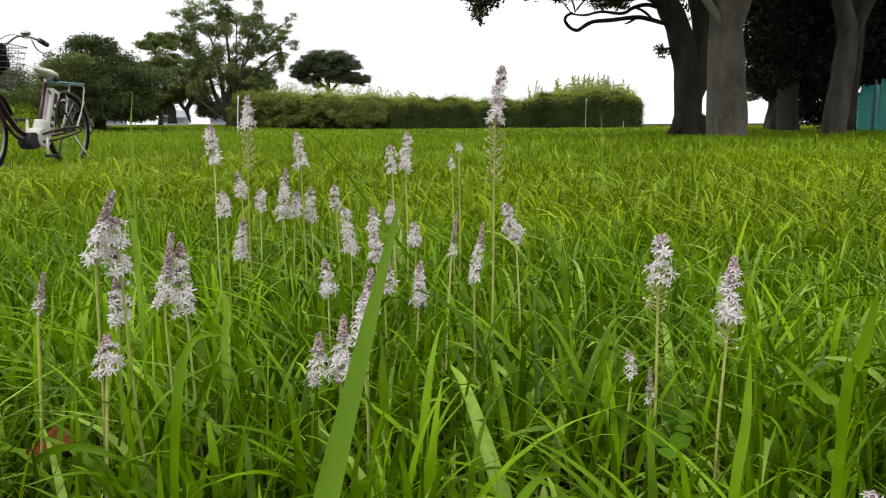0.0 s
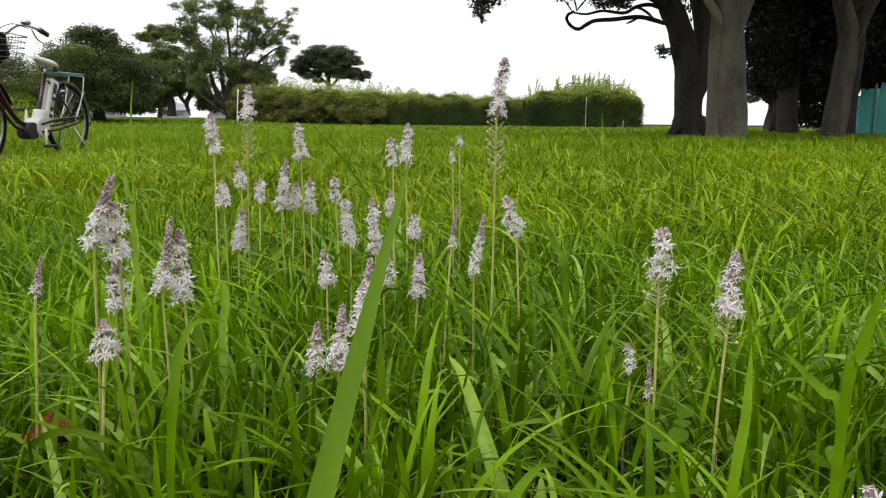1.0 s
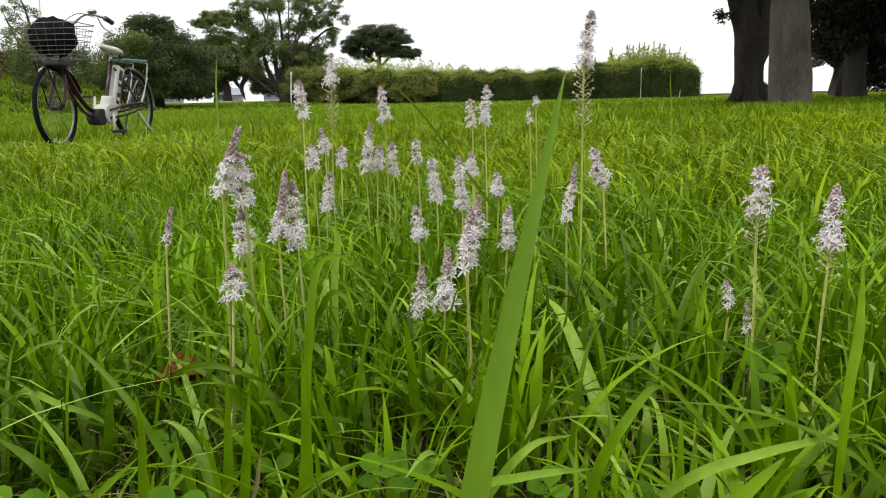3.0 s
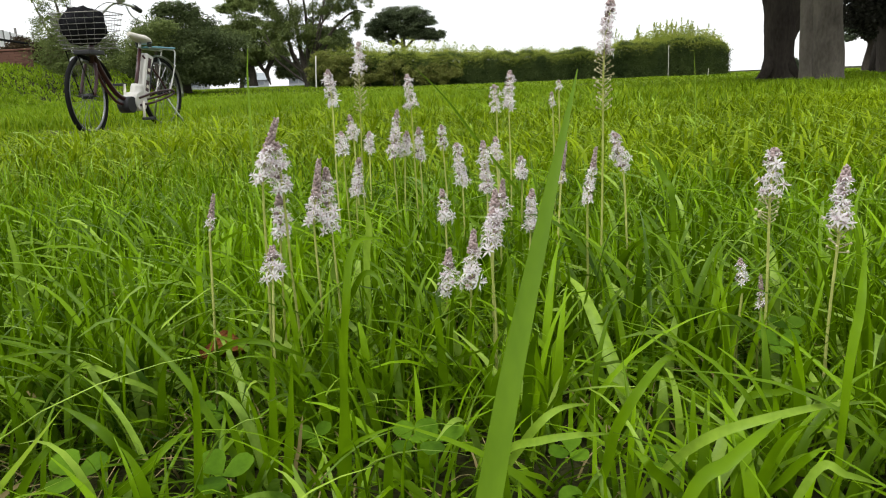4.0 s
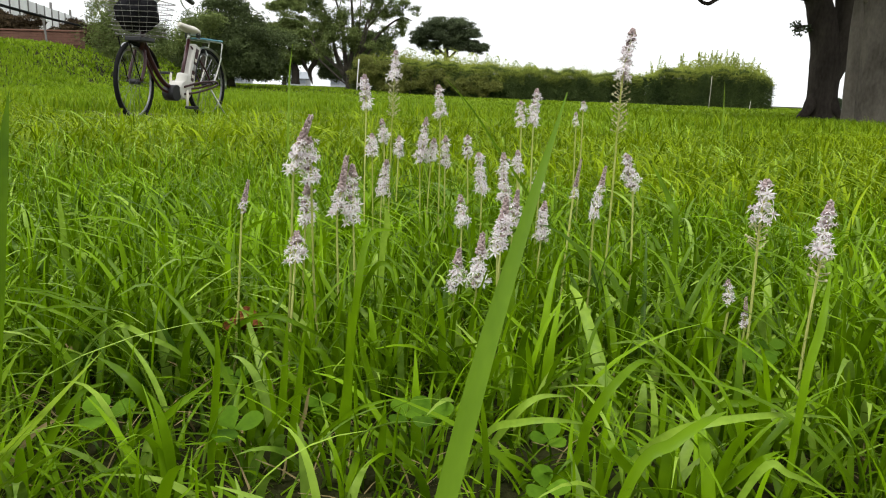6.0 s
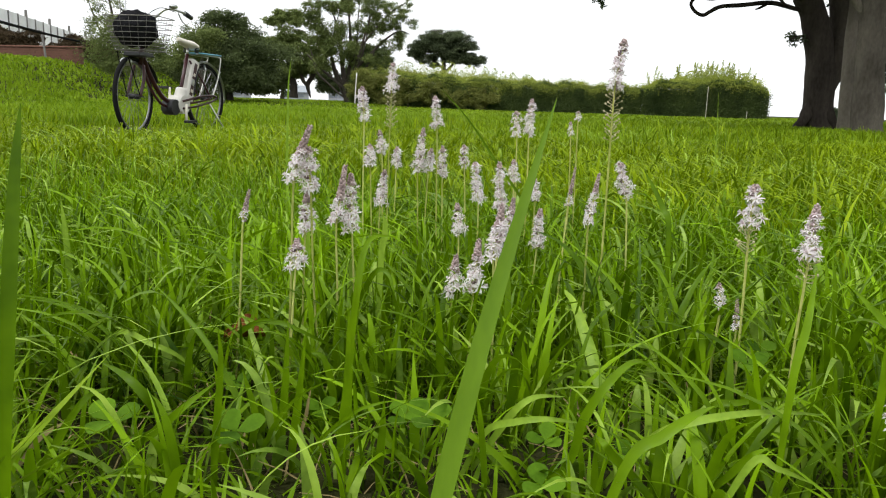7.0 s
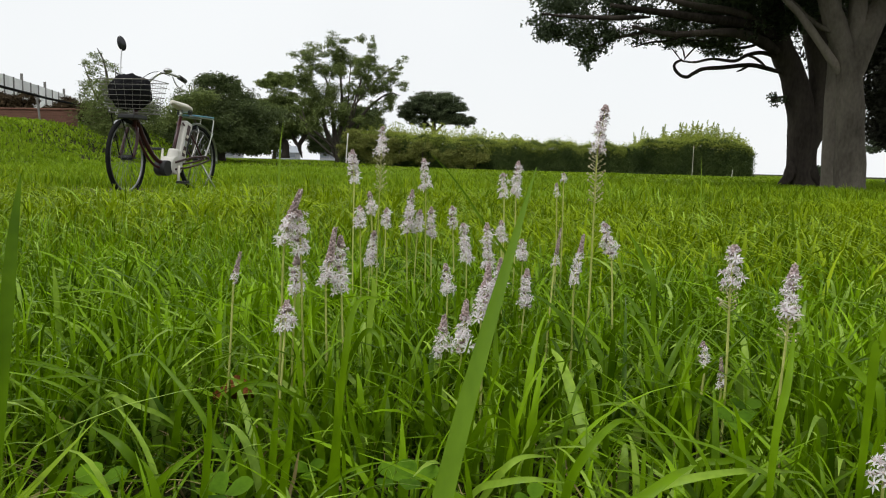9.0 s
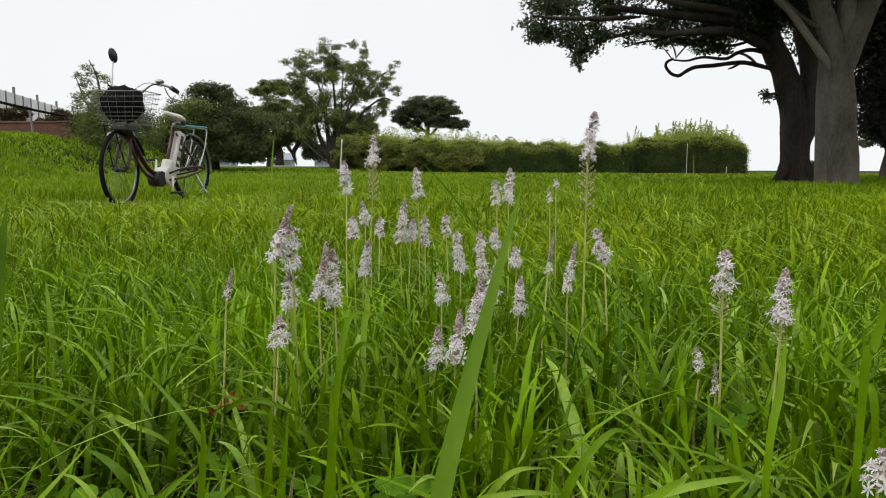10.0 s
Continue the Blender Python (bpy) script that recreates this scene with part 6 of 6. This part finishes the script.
squill(-0.0592, 1.130, 0.3083, -0.0025, 0.0588, buds=0.15)
squill(-0.0835, 1.121, 0.2878, 0.0027, 0.0402, buds=0.15)
squill(-0.3280, 1.183, 0.2472, 0.0049, 0.0435)
squill(-0.2899, 1.064, 0.1876, -0.0078, 0.0590, buds=0.15)
squill(-0.3048, 1.020, 0.2306, 0.0012, 0.0355)
squill(-0.3095, 1.250, 0.2148, -0.0017, 0.0367)
squill(-0.2305, 1.083, 0.2570, -0.0087, 0.0732, buds=0.2)
squill(-0.2197, 1.100, 0.2230, -0.0048, 0.0390)
squill(-0.2042, 1.120, 0.2271, 0.0007, 0.0516)
squill(-0.1668, 1.112, 0.2300, 0.0014, 0.0368)
squill(-0.1299, 0.946, 0.2149, 0.0070, 0.0593, buds=0.1)
squill(-0.0929, 0.925, 0.2185, 0.0041, 0.0701, buds=0.15)
squill(-0.0829, 1.100, 0.2099, 0.0010, 0.0392)
squill(-0.1407, 0.845, 0.1672, 0.0034, 0.0427)
squill(-0.0637, 0.800, 0.1839, -0.0045, 0.0466, buds=0.5, label='squill spike with greyish-pink closed buds above a few open florets')
squill(-0.0674, 0.650, 0.1939, -0.0034, 0.0428, buds=0.4, label='squill spike with greyish-pink closed buds above a few open florets')
squill(-0.0673, 0.600, 0.1839, -0.0032, 0.0400, buds=0.2)
squill(-0.0867, 0.610, 0.1625, -0.0039, 0.0559, buds=0.35)
squill(-0.1132, 0.640, 0.1386, -0.0041, 0.0476, buds=0.35)
squill(-0.0442, 1.000, 0.1894, 0.0019, 0.0337)
squill(-0.0304, 0.832, 0.1667, -0.0025, 0.0533)
squill(0.0112, 0.847, 0.2220, -0.0066, 0.0511, buds=0.7, wide=0.75, label='squill spike with greyish-pink closed buds above a few open florets')
squill(0.0353, 0.729, 0.2248, -0.0086, 0.0596, buds=0.4, wide=0.9)
squill(0.0663, 0.834, 0.2299, 0.0109, 0.0452, buds=0.1)
squill(0.0188, 1.200, 0.2912, -0.0000, 0.0159, wide=0.8)
squill(0.0062, 1.180, 0.2735, 0.0017, 0.0254, wide=0.8)
squill(0.0590, 0.815, 0.3790, -0.0078, 0.0610, buds=0.12, pods=0.06, label='tallest squill flower spike, with seed pods below its florets')
squill(0.1724, 0.597, 0.2309, -0.0018, 0.0402, buds=0.12, pods=0.025)
squill(0.2169, 0.561, 0.2192, -0.0017, 0.0512, buds=0.25, pods=0.02)
squill(0.1490, 0.600, 0.1352, 0.0036, 0.0233, wide=0.8, buds=0.3, label='squill spike with greyish-pink closed buds above a few open florets')
squill(0.1672, 0.600, 0.1206, 0.0021, 0.0304, buds=0.55, wide=0.65, label='squill spike with greyish-pink closed buds above a few open florets')
squill(0.2416, 0.400, 0.1114, -0.0036, 0.0281)


# ---- single blades that stand out ----
def blade(points, width, mat, label):
    """One long blade: a tapered strip with a folded midrib through a few places."""
    pts = bend(points, 6)
    n = len(pts)
    bm = bmesh.new()
    rows = []
    side = None
    for i, p in enumerate(pts):
        s = i / (n - 1)
        way = (pts[min(i + 1, n - 1)] - pts[max(i - 1, 0)]).normalized()
        face = (Vector((-0.02, -0.3, 0.5)) - p).normalized()
        new_side = way.cross(face).normalized()
        side = new_side if side is None or new_side.dot(side) > 0 else -new_side
        up = side.cross(way)
        w = width * 0.5 * min(1.0, 0.55 + 1.2 * s) * (1 - s ** 3.2) + 0.0002
        rows.append([bm.verts.new(q) for q in (p - side * w, p - up * w * 0.28, p + side * w)])
    for a, b in zip(rows, rows[1:]):
        for k in range(2):
            bm.faces.new((a[k], a[k + 1], b[k + 1], b[k])).smooth = True
    ob = link("grass_blade", bm, mat)
    return tagged(ob, label, "grass blade")


blade([(-0.0850, 0.1900, 0.0000), (-0.0690, 0.2000, 0.0625), (-0.0572, 0.2160, 0.1230), (-0.0455, 0.2320, 0.1800), (-0.0310, 0.2540, 0.2400), (-0.0150, 0.2800, 0.3030)], 0.0115, GRASS_BROAD, "broad green grass blade rising tall out of the lawn")
blade([(0.0564, 0.5289, 0.0000), (0.0558, 0.5300, 0.0014), (0.0403, 0.5600, 0.0387), (0.0246, 0.6000, 0.0763), (0.0124, 0.6300, 0.1000), (-0.0015, 0.6550, 0.1095)], 0.0135, GRASS_PALE, "pale-faced bent grass blade in the lawn")
blade([(-0.2222, 0.4200, 0.0000), (-0.2222, 0.4200, -0.0226), (-0.2649, 0.4400, 0.0260), (-0.3066, 0.4600, 0.0778), (-0.3454, 0.4800, 0.1060), (-0.3807, 0.5000, 0.1229)], 0.006, GRASS_NEAR, "long green arching grass blade")
blade([(-0.3047, 0.1940, 0.0000), (-0.3025, 0.2000, 0.1049), (-0.2988, 0.2100, 0.1982), (-0.2981, 0.2200, 0.2579), (-0.2995, 0.2300, 0.2920)], 0.0085, GRASS_NEAR, "long green arching grass blade")
blade([(-0.2435, 0.6251, 0.0000), (-0.2367, 0.6200, 0.0180), (-0.2097, 0.6000, 0.0893), (-0.1871, 0.5800, 0.1303), (-0.1703, 0.5700, 0.1289), (-0.1619, 0.5600, 0.1032)], 0.006, GRASS_NEAR, "long green arching grass blade")
blade([(0.0159, 1.0000, 0.0000), (-0.0061, 1.0000, 0.0873), (-0.0428, 1.0000, 0.1333), (-0.0750, 1.0000, 0.1776), (-0.1068, 1.0000, 0.2189), (-0.1340, 1.0000, 0.2577), (-0.1609, 1.0000, 0.2904), (-0.1893, 1.0000, 0.3187)], 0.004, GRASS_NEAR, "thin dark grass stalk leaning over the lawn")
blade([(-0.5575, 1.3300, 0.0000), (-0.5554, 1.3300, 0.1582), (-0.5520, 1.3300, 0.2716), (-0.5502, 1.3300, 0.3271), (-0.5439, 1.3300, 0.3797)], 0.0042, GRASS_PALE, "upright grass stalk with a slim seed head")
blade([(-0.6396, 0.7500, 0.0000), (-0.6416, 0.7500, 0.0350), (-0.6450, 0.7500, 0.0811), (-0.6475, 0.7500, 0.1265), (-0.6505, 0.7500, 0.1638)], 0.009, GRASS_PALE, "pale-faced bent grass blade in the lawn")
blade([(-0.4724, 0.6465, 0.0000), (-0.4801, 0.6500, 0.0157), (-0.5017, 0.6600, 0.0599), (-0.5450, 0.6800, 0.0943), (-0.5948, 0.7000, 0.1086)], 0.006, GRASS_NEAR, "long green arching grass blade")
blade([(-0.1788, 0.4500, 0.0000), (-0.1758, 0.4500, 0.0968), (-0.1709, 0.4500, 0.1460), (-0.1691, 0.4600, 0.1722), (-0.1626, 0.4700, 0.1860), (-0.1455, 0.4800, 0.1850)], 0.006, GRASS_NEAR, "long green arching grass blade")
blade([(0.1293, 0.7740, 0.0000), (0.1245, 0.7800, 0.1543), (0.1164, 0.7900, 0.1828), (0.1054, 0.8000, 0.2057), (0.0942, 0.8100, 0.2240)], 0.007, GRASS_NEAR, "long green arching grass blade")
blade([(0.1576, 0.3940, 0.0000), (0.1625, 0.4000, 0.1095), (0.1706, 0.4100, 0.1465), (0.1753, 0.4200, 0.1665), (0.1793, 0.4300, 0.1873)], 0.006, GRASS_NEAR, "long green arching grass blade")
blade([(0.2790, 0.4940, 0.0000), (0.2743, 0.5000, 0.1164), (0.2665, 0.5100, 0.1292), (0.2542, 0.5200, 0.1425), (0.2437, 0.5300, 0.1542)], 0.007, GRASS_NEAR, "long green arching grass blade")
blade([(0.2297, 0.4200, 0.0000), (0.2325, 0.4200, 0.1628), (0.2374, 0.4200, 0.1833), (0.2432, 0.4200, 0.2101), (0.2462, 0.4200, 0.2299)], 0.007, GRASS_NEAR, "long green arching grass blade")
blade([(-0.1935, 0.6200, 0.0000), (-0.1911, 0.6200, 0.1307), (-0.1871, 0.6200, 0.1604), (-0.1873, 0.6200, 0.1751), (-0.1898, 0.6200, 0.1824)], 0.007, GRASS_PALE, "pale-faced bent grass blade in the lawn")
blade([(-0.3139, 0.7500, 0.0000), (-0.3156, 0.7500, 0.2150), (-0.3183, 0.7500, 0.2322), (-0.3204, 0.7500, 0.2492), (-0.3226, 0.7500, 0.2650)], 0.006, GRASS_PALE, "pale-faced bent grass blade in the lawn")
blade([(-0.0197, 0.4121, -0.0050), (0.0085, 0.4019, 0.0300), (0.0184, 0.3983, 0.0700), (0.0361, 0.4026, 0.1000), (0.0575, 0.4374, 0.1050), (0.0811, 0.4905, 0.0800)], 0.007124999999999999, GRASS_NEAR, "long green arching grass blade")
blade([(-0.0784, 0.4215, -0.0050), (-0.0557, 0.4019, 0.0500), (-0.0316, 0.3812, 0.0700), (-0.0077, 0.3798, 0.0750), (0.0178, 0.4127, 0.0600)], 0.0055249999999999995, GRASS_PALE, "pale-faced bent grass blade in the lawn")
blade([(-0.0713, 0.4374, -0.0050), (-0.0493, 0.4169, 0.0400), (-0.0336, 0.4024, 0.0700), (-0.0182, 0.4084, 0.0800), (0.0046, 0.4393, 0.0700)], 0.0059499999999999996, GRASS_PALE, "pale-faced bent grass blade in the lawn")
blade([(0.0356, 0.4305, -0.0050), (0.0570, 0.4095, 0.0400), (0.0772, 0.3899, 0.0700), (0.1052, 0.3831, 0.0850), (0.1514, 0.4049, 0.0850), (0.2073, 0.4470, 0.0700)], 0.0068, GRASS_PALE, "pale-faced bent grass blade in the lawn")
blade([(0.0797, 0.4066, -0.0050), (0.0593, 0.3847, 0.0300), (0.0376, 0.3614, 0.0600), (0.0302, 0.3601, 0.0700), (0.0277, 0.3928, 0.0600)], 0.00665, GRASS_NEAR, "long green arching grass blade")
blade([(0.0051, 0.2514, -0.0050), (0.0341, 0.2592, 0.1000), (0.0549, 0.2648, 0.1200), (0.0711, 0.2733, 0.1300), (0.0863, 0.2911, 0.1300)], 0.00665, GRASS_NEAR, "long green arching grass blade")
blade([(0.0934, 0.4104, -0.0050), (0.1205, 0.3974, 0.0300), (0.1328, 0.3915, 0.0500), (0.1394, 0.3866, 0.0600), (0.1518, 0.3989, 0.0600)], 0.0057, GRASS_NEAR, "long green arching grass blade")
blade([(0.0951, 0.3486, -0.0050), (0.1250, 0.3456, 0.0700), (0.1421, 0.3438, 0.0700), (0.1737, 0.3680, 0.0500)], 0.0051, GRASS_PALE, "pale-faced bent grass blade in the lawn")
blade([(0.2171, 0.4982, -0.0050), (0.2171, 0.4982, 0.0200), (0.2145, 0.4982, 0.0439), (0.2123, 0.4982, 0.0675), (0.2099, 0.4982, 0.0975)], 0.007, GRASS_NEAR, "upright green grass blade")
blade([(0.1143, 0.4759, -0.0050), (0.1143, 0.4759, 0.0200), (0.1133, 0.4759, 0.0390), (0.1123, 0.4759, 0.0624), (0.1117, 0.4759, 0.0872)], 0.006, GRASS_NEAR, "upright green grass blade")
blade([(0.0963, 0.4970, -0.0050), (0.1253, 0.4895, 0.0500), (0.1478, 0.4836, 0.0600), (0.1772, 0.4980, 0.0600), (0.2183, 0.5284, 0.0500)], 0.0057, GRASS_NEAR, "long green arching grass blade")
blade([(-0.4000, 0.3166, -0.0050), (-0.3790, 0.3380, 0.0300), (-0.3704, 0.3469, 0.0500), (-0.3582, 0.3576, 0.0700), (-0.3499, 0.3798, 0.0700)], 0.006174999999999999, GRASS_NEAR, "long green arching grass blade")
blade([(-0.3515, 0.3777, -0.0050), (-0.3237, 0.3664, 0.0300), (-0.2994, 0.3566, 0.0500), (-0.2783, 0.3588, 0.0700), (-0.2659, 0.3815, 0.0800)], 0.007124999999999999, GRASS_NEAR, "long green arching grass blade")
blade([(-0.4531, 0.5142, -0.0050), (-0.4254, 0.5027, 0.0700), (-0.3732, 0.4811, 0.0700), (-0.3523, 0.4855, 0.0600), (-0.3380, 0.4952, 0.0400)], 0.0051, GRASS_PALE, "pale-faced bent grass blade in the lawn")
blade([(-0.3378, 0.4490, -0.0050), (-0.3355, 0.4291, 0.0200), (-0.3321, 0.4006, 0.0500), (-0.3531, 0.4012, 0.0700), (-0.3920, 0.4280, 0.0700)], 0.0095, GRASS_NEAR, "long green arching grass blade")
blade([(-0.2598, 0.3628, -0.0050), (-0.2598, 0.3628, 0.0200), (-0.2558, 0.3628, 0.0632), (-0.2522, 0.3628, 0.1067), (-0.2536, 0.3628, 0.1299)], 0.006, GRASS_NEAR, "upright green grass blade")
blade([(-0.2231, 0.4070, -0.0050), (-0.2231, 0.4070, 0.0200), (-0.2202, 0.4070, 0.0523), (-0.2174, 0.4070, 0.0903), (-0.2156, 0.4070, 0.1250)], 0.007, GRASS_NEAR, "upright green grass blade")
blade([(-0.2108, 0.4002, -0.0050), (-0.2108, 0.4002, 0.0200), (-0.2067, 0.4002, 0.0519), (-0.2032, 0.4002, 0.0812), (-0.1990, 0.4002, 0.1187)], 0.007, GRASS_NEAR, "upright green grass blade")
blade([(-0.1686, 0.3974, -0.0050), (-0.1686, 0.3974, 0.0200), (-0.1658, 0.3974, 0.0558), (-0.1641, 0.3974, 0.0846), (-0.1635, 0.3974, 0.1448)], 0.01, GRASS_NEAR, "upright green grass blade")
blade([(-0.1590, 0.4813, -0.0050), (-0.1590, 0.4813, 0.0200), (-0.1616, 0.4813, 0.0341), (-0.1744, 0.4813, 0.0762), (-0.1789, 0.4813, 0.1014)], 0.007, GRASS_NEAR, "upright green grass blade")
blade([(-0.1983, 0.4764, -0.0050), (-0.1983, 0.4764, 0.0200), (-0.2004, 0.4764, 0.0427), (-0.2045, 0.4764, 0.0619), (-0.2111, 0.4764, 0.0754), (-0.2207, 0.4764, 0.0764)], 0.007, GRASS_NEAR, "upright green grass blade")
blade([(-0.2147, 0.4211, -0.0050), (-0.1880, 0.4074, 0.0300), (-0.1587, 0.3924, 0.0600), (-0.1395, 0.3910, 0.0700), (-0.1253, 0.4020, 0.0700)], 0.00285, GRASS_NEAR, "long green arching grass blade")
blade([(-0.3693, 0.5803, -0.0050), (-0.3447, 0.5631, 0.0400), (-0.3000, 0.5320, 0.0800), (-0.2660, 0.5160, 0.0900), (-0.2380, 0.5181, 0.0800), (-0.2106, 0.5562, 0.0500)], 0.0057, GRASS_NEAR, "long green arching grass blade")
blade([(-0.4227, 0.4182, -0.0050), (-0.4227, 0.4182, 0.0200), (-0.4215, 0.4182, 0.0444), (-0.4236, 0.4182, 0.0615), (-0.4269, 0.4182, 0.1022)], 0.0075, GRASS_NEAR, "upright green grass blade")
blade([(-0.4361, 0.5629, -0.0050), (-0.4132, 0.5435, 0.0300), (-0.3931, 0.5265, 0.0600), (-0.3881, 0.5409, 0.0700), (-0.3875, 0.5815, 0.0700)], 0.0057, GRASS_NEAR, "long green arching grass blade")
blade([(-0.1354, 0.3860, -0.0050), (-0.1354, 0.3860, 0.0200), (-0.1343, 0.3860, 0.0376), (-0.1331, 0.3860, 0.0549), (-0.1320, 0.3860, 0.0762)], 0.007, GRASS_NEAR, "upright green grass blade")
blade([(-0.2436, 0.3961, -0.0050), (-0.2436, 0.3961, 0.0200), (-0.2397, 0.3961, 0.0474), (-0.2448, 0.3961, 0.0694), (-0.2501, 0.3961, 0.0866)], 0.006, GRASS_NEAR, "upright green grass blade")
blade([(-0.0538, 0.3888, -0.0050), (-0.0538, 0.3888, 0.0200), (-0.0562, 0.3888, 0.0457), (-0.0592, 0.3888, 0.0708), (-0.0625, 0.3888, 0.0872)], 0.005, GRASS_NEAR, "upright green grass blade")
blade([(-0.4132, 0.3169, -0.0050), (-0.3984, 0.3430, 0.0300), (-0.3903, 0.3574, 0.0400), (-0.3849, 0.3749, 0.0400)], 0.0038, STRAW, "dry straw-coloured grass blade")
blade([(-0.2148, 0.4348, -0.0050), (-0.2148, 0.4348, 0.0200), (-0.2110, 0.4348, 0.0346), (-0.2086, 0.4348, 0.0490), (-0.2062, 0.4348, 0.0609)], 0.003, STRAW, "dry straw-coloured grass stem")
blade([(-0.5178, 0.5504, -0.0050), (-0.4960, 0.5298, 0.0400), (-0.4721, 0.5074, 0.0400), (-0.4822, 0.5246, 0.0200)], 0.00475, STRAW, "dry straw-coloured grass blade")

blade([(0.412, 2.00, -0.005), (0.412, 2.00, 0.11), (0.409, 2.00, 0.24), (0.402, 2.00, 0.349)], 0.0030, GRASS_PALE, "tall thin pale grass stalk standing out of the lawn")


# ---- clover and a fallen leaf ----
def clover(x, y, z, size, seed):
    r = random.Random(seed)
    g = float(ground_z(x, y))
    root = tagged(empty("clover", x, y, g), "small three-leaved clover low in the grass", "clover", "clover in the grass")
    top = Vector((r.uniform(-0.01, 0.01), r.uniform(-0.01, 0.01), z - g))
    bm = bmesh.new()
    tube(bm, bend([(0, 0, -0.005), top * 0.5 + Vector((0.003, 0, 0)), top], 4), 0.0008, 5)
    part("stem", bm, CLOVER, root)
    a0 = r.uniform(0, 6)
    for k in range(3):
        bm = bmesh.new()
        a = a0 + k * 2.094
        d = Vector((math.cos(a), math.sin(a), 0.38 + 0.30 * math.sin(a)))
        s = Vector((-math.sin(a), math.cos(a), 0.30 * math.cos(a)))
        outline = [(0, 0), (0.16, 0.20), (0.38, 0.42), (0.62, 0.48), (0.84, 0.38), (1.0, 0.16), (1.05, 0)]
        left = [bm.verts.new(top + size * (u * d + v * s + Vector((0, 0, 0.12 * v - 0.12 * u * u)))) for u, v in outline]
        right = [bm.verts.new(top + size * (u * d - v * s + Vector((0, 0, 0.12 * v - 0.12 * u * u)))) for u, v in outline[1:-1]]
        right = [left[0]] + right + [left[-1]]
        mids = [left[0]] + [bm.verts.new(top + size * (u * d + Vector((0, 0, -0.12 * u * u)))) for u, v in outline[1:-1]] + [left[-1]]
        for i in range(len(outline) - 1):
            for row in (left, right):
                f = [q for q in dict.fromkeys((row[i], row[i + 1], mids[i + 1], mids[i]))]
                if len(f) > 2:
                    bm.faces.new(f if row is right else f[::-1]).smooth = True
        part("leaf", bm, CLOVER, root)
    return root


for k, (cx_, cy_, cz_, size) in enumerate(((-0.357, 0.365, 0.050, 0.027), (-0.240, 0.370, 0.048, 0.026),
                                           (-0.112, 0.402, 0.060, 0.023), (-0.122, 0.436, 0.045, 0.020),
                                           (0.176, 0.560, 0.080, 0.022), (0.195, 0.605, 0.075, 0.020), (0.292, 0.541, 0.062, 0.022),
                                           (-0.463, 0.500, 0.035, 0.020), (-0.297, 0.490, 0.035, 0.020), (-0.205, 0.460, 0.035, 0.018),
                                           (-0.011, 0.440, 0.035, 0.019), (0.070, 0.600, 0.034, 0.017),
                                           (-0.010, 0.350, 0.040, 0.020), (0.060, 0.420, 0.035, 0.017))):
    clover(cx_, cy_, cz_ * 0.9, size * 0.82, k)

bm = bmesh.new()
rows = []
for i in range(9):
    u = i / 8
    w = 0.020 * math.sin(math.pi * min(1, u * 0.95 + 0.04)) ** 0.8 + 0.0005
    rows.append([bm.verts.new((0.06 * u - 0.03, w * k, 0.018 * k * k + 0.012 * math.sin(3 * u) + 0.004 * math.sin(9 * u + 3 * k))) for k in (-1, -0.5, 0, 0.5, 1)])
for a, b in zip(rows, rows[1:]):
    for k in range(4):
        bm.faces.new((a[k], a[k + 1], b[k + 1], b[k])).smooth = True
leaf = link("fallen_leaf", bm, BROWN_LEAF)
leaf.matrix_world = pose(-0.338, 0.612, 0.034, 14, -4, 15) @ Matrix.Diagonal((0.8, 0.85, 0.8, 1))
tagged(leaf, "curled red-brown dead leaf lying among the grass", "leaf")
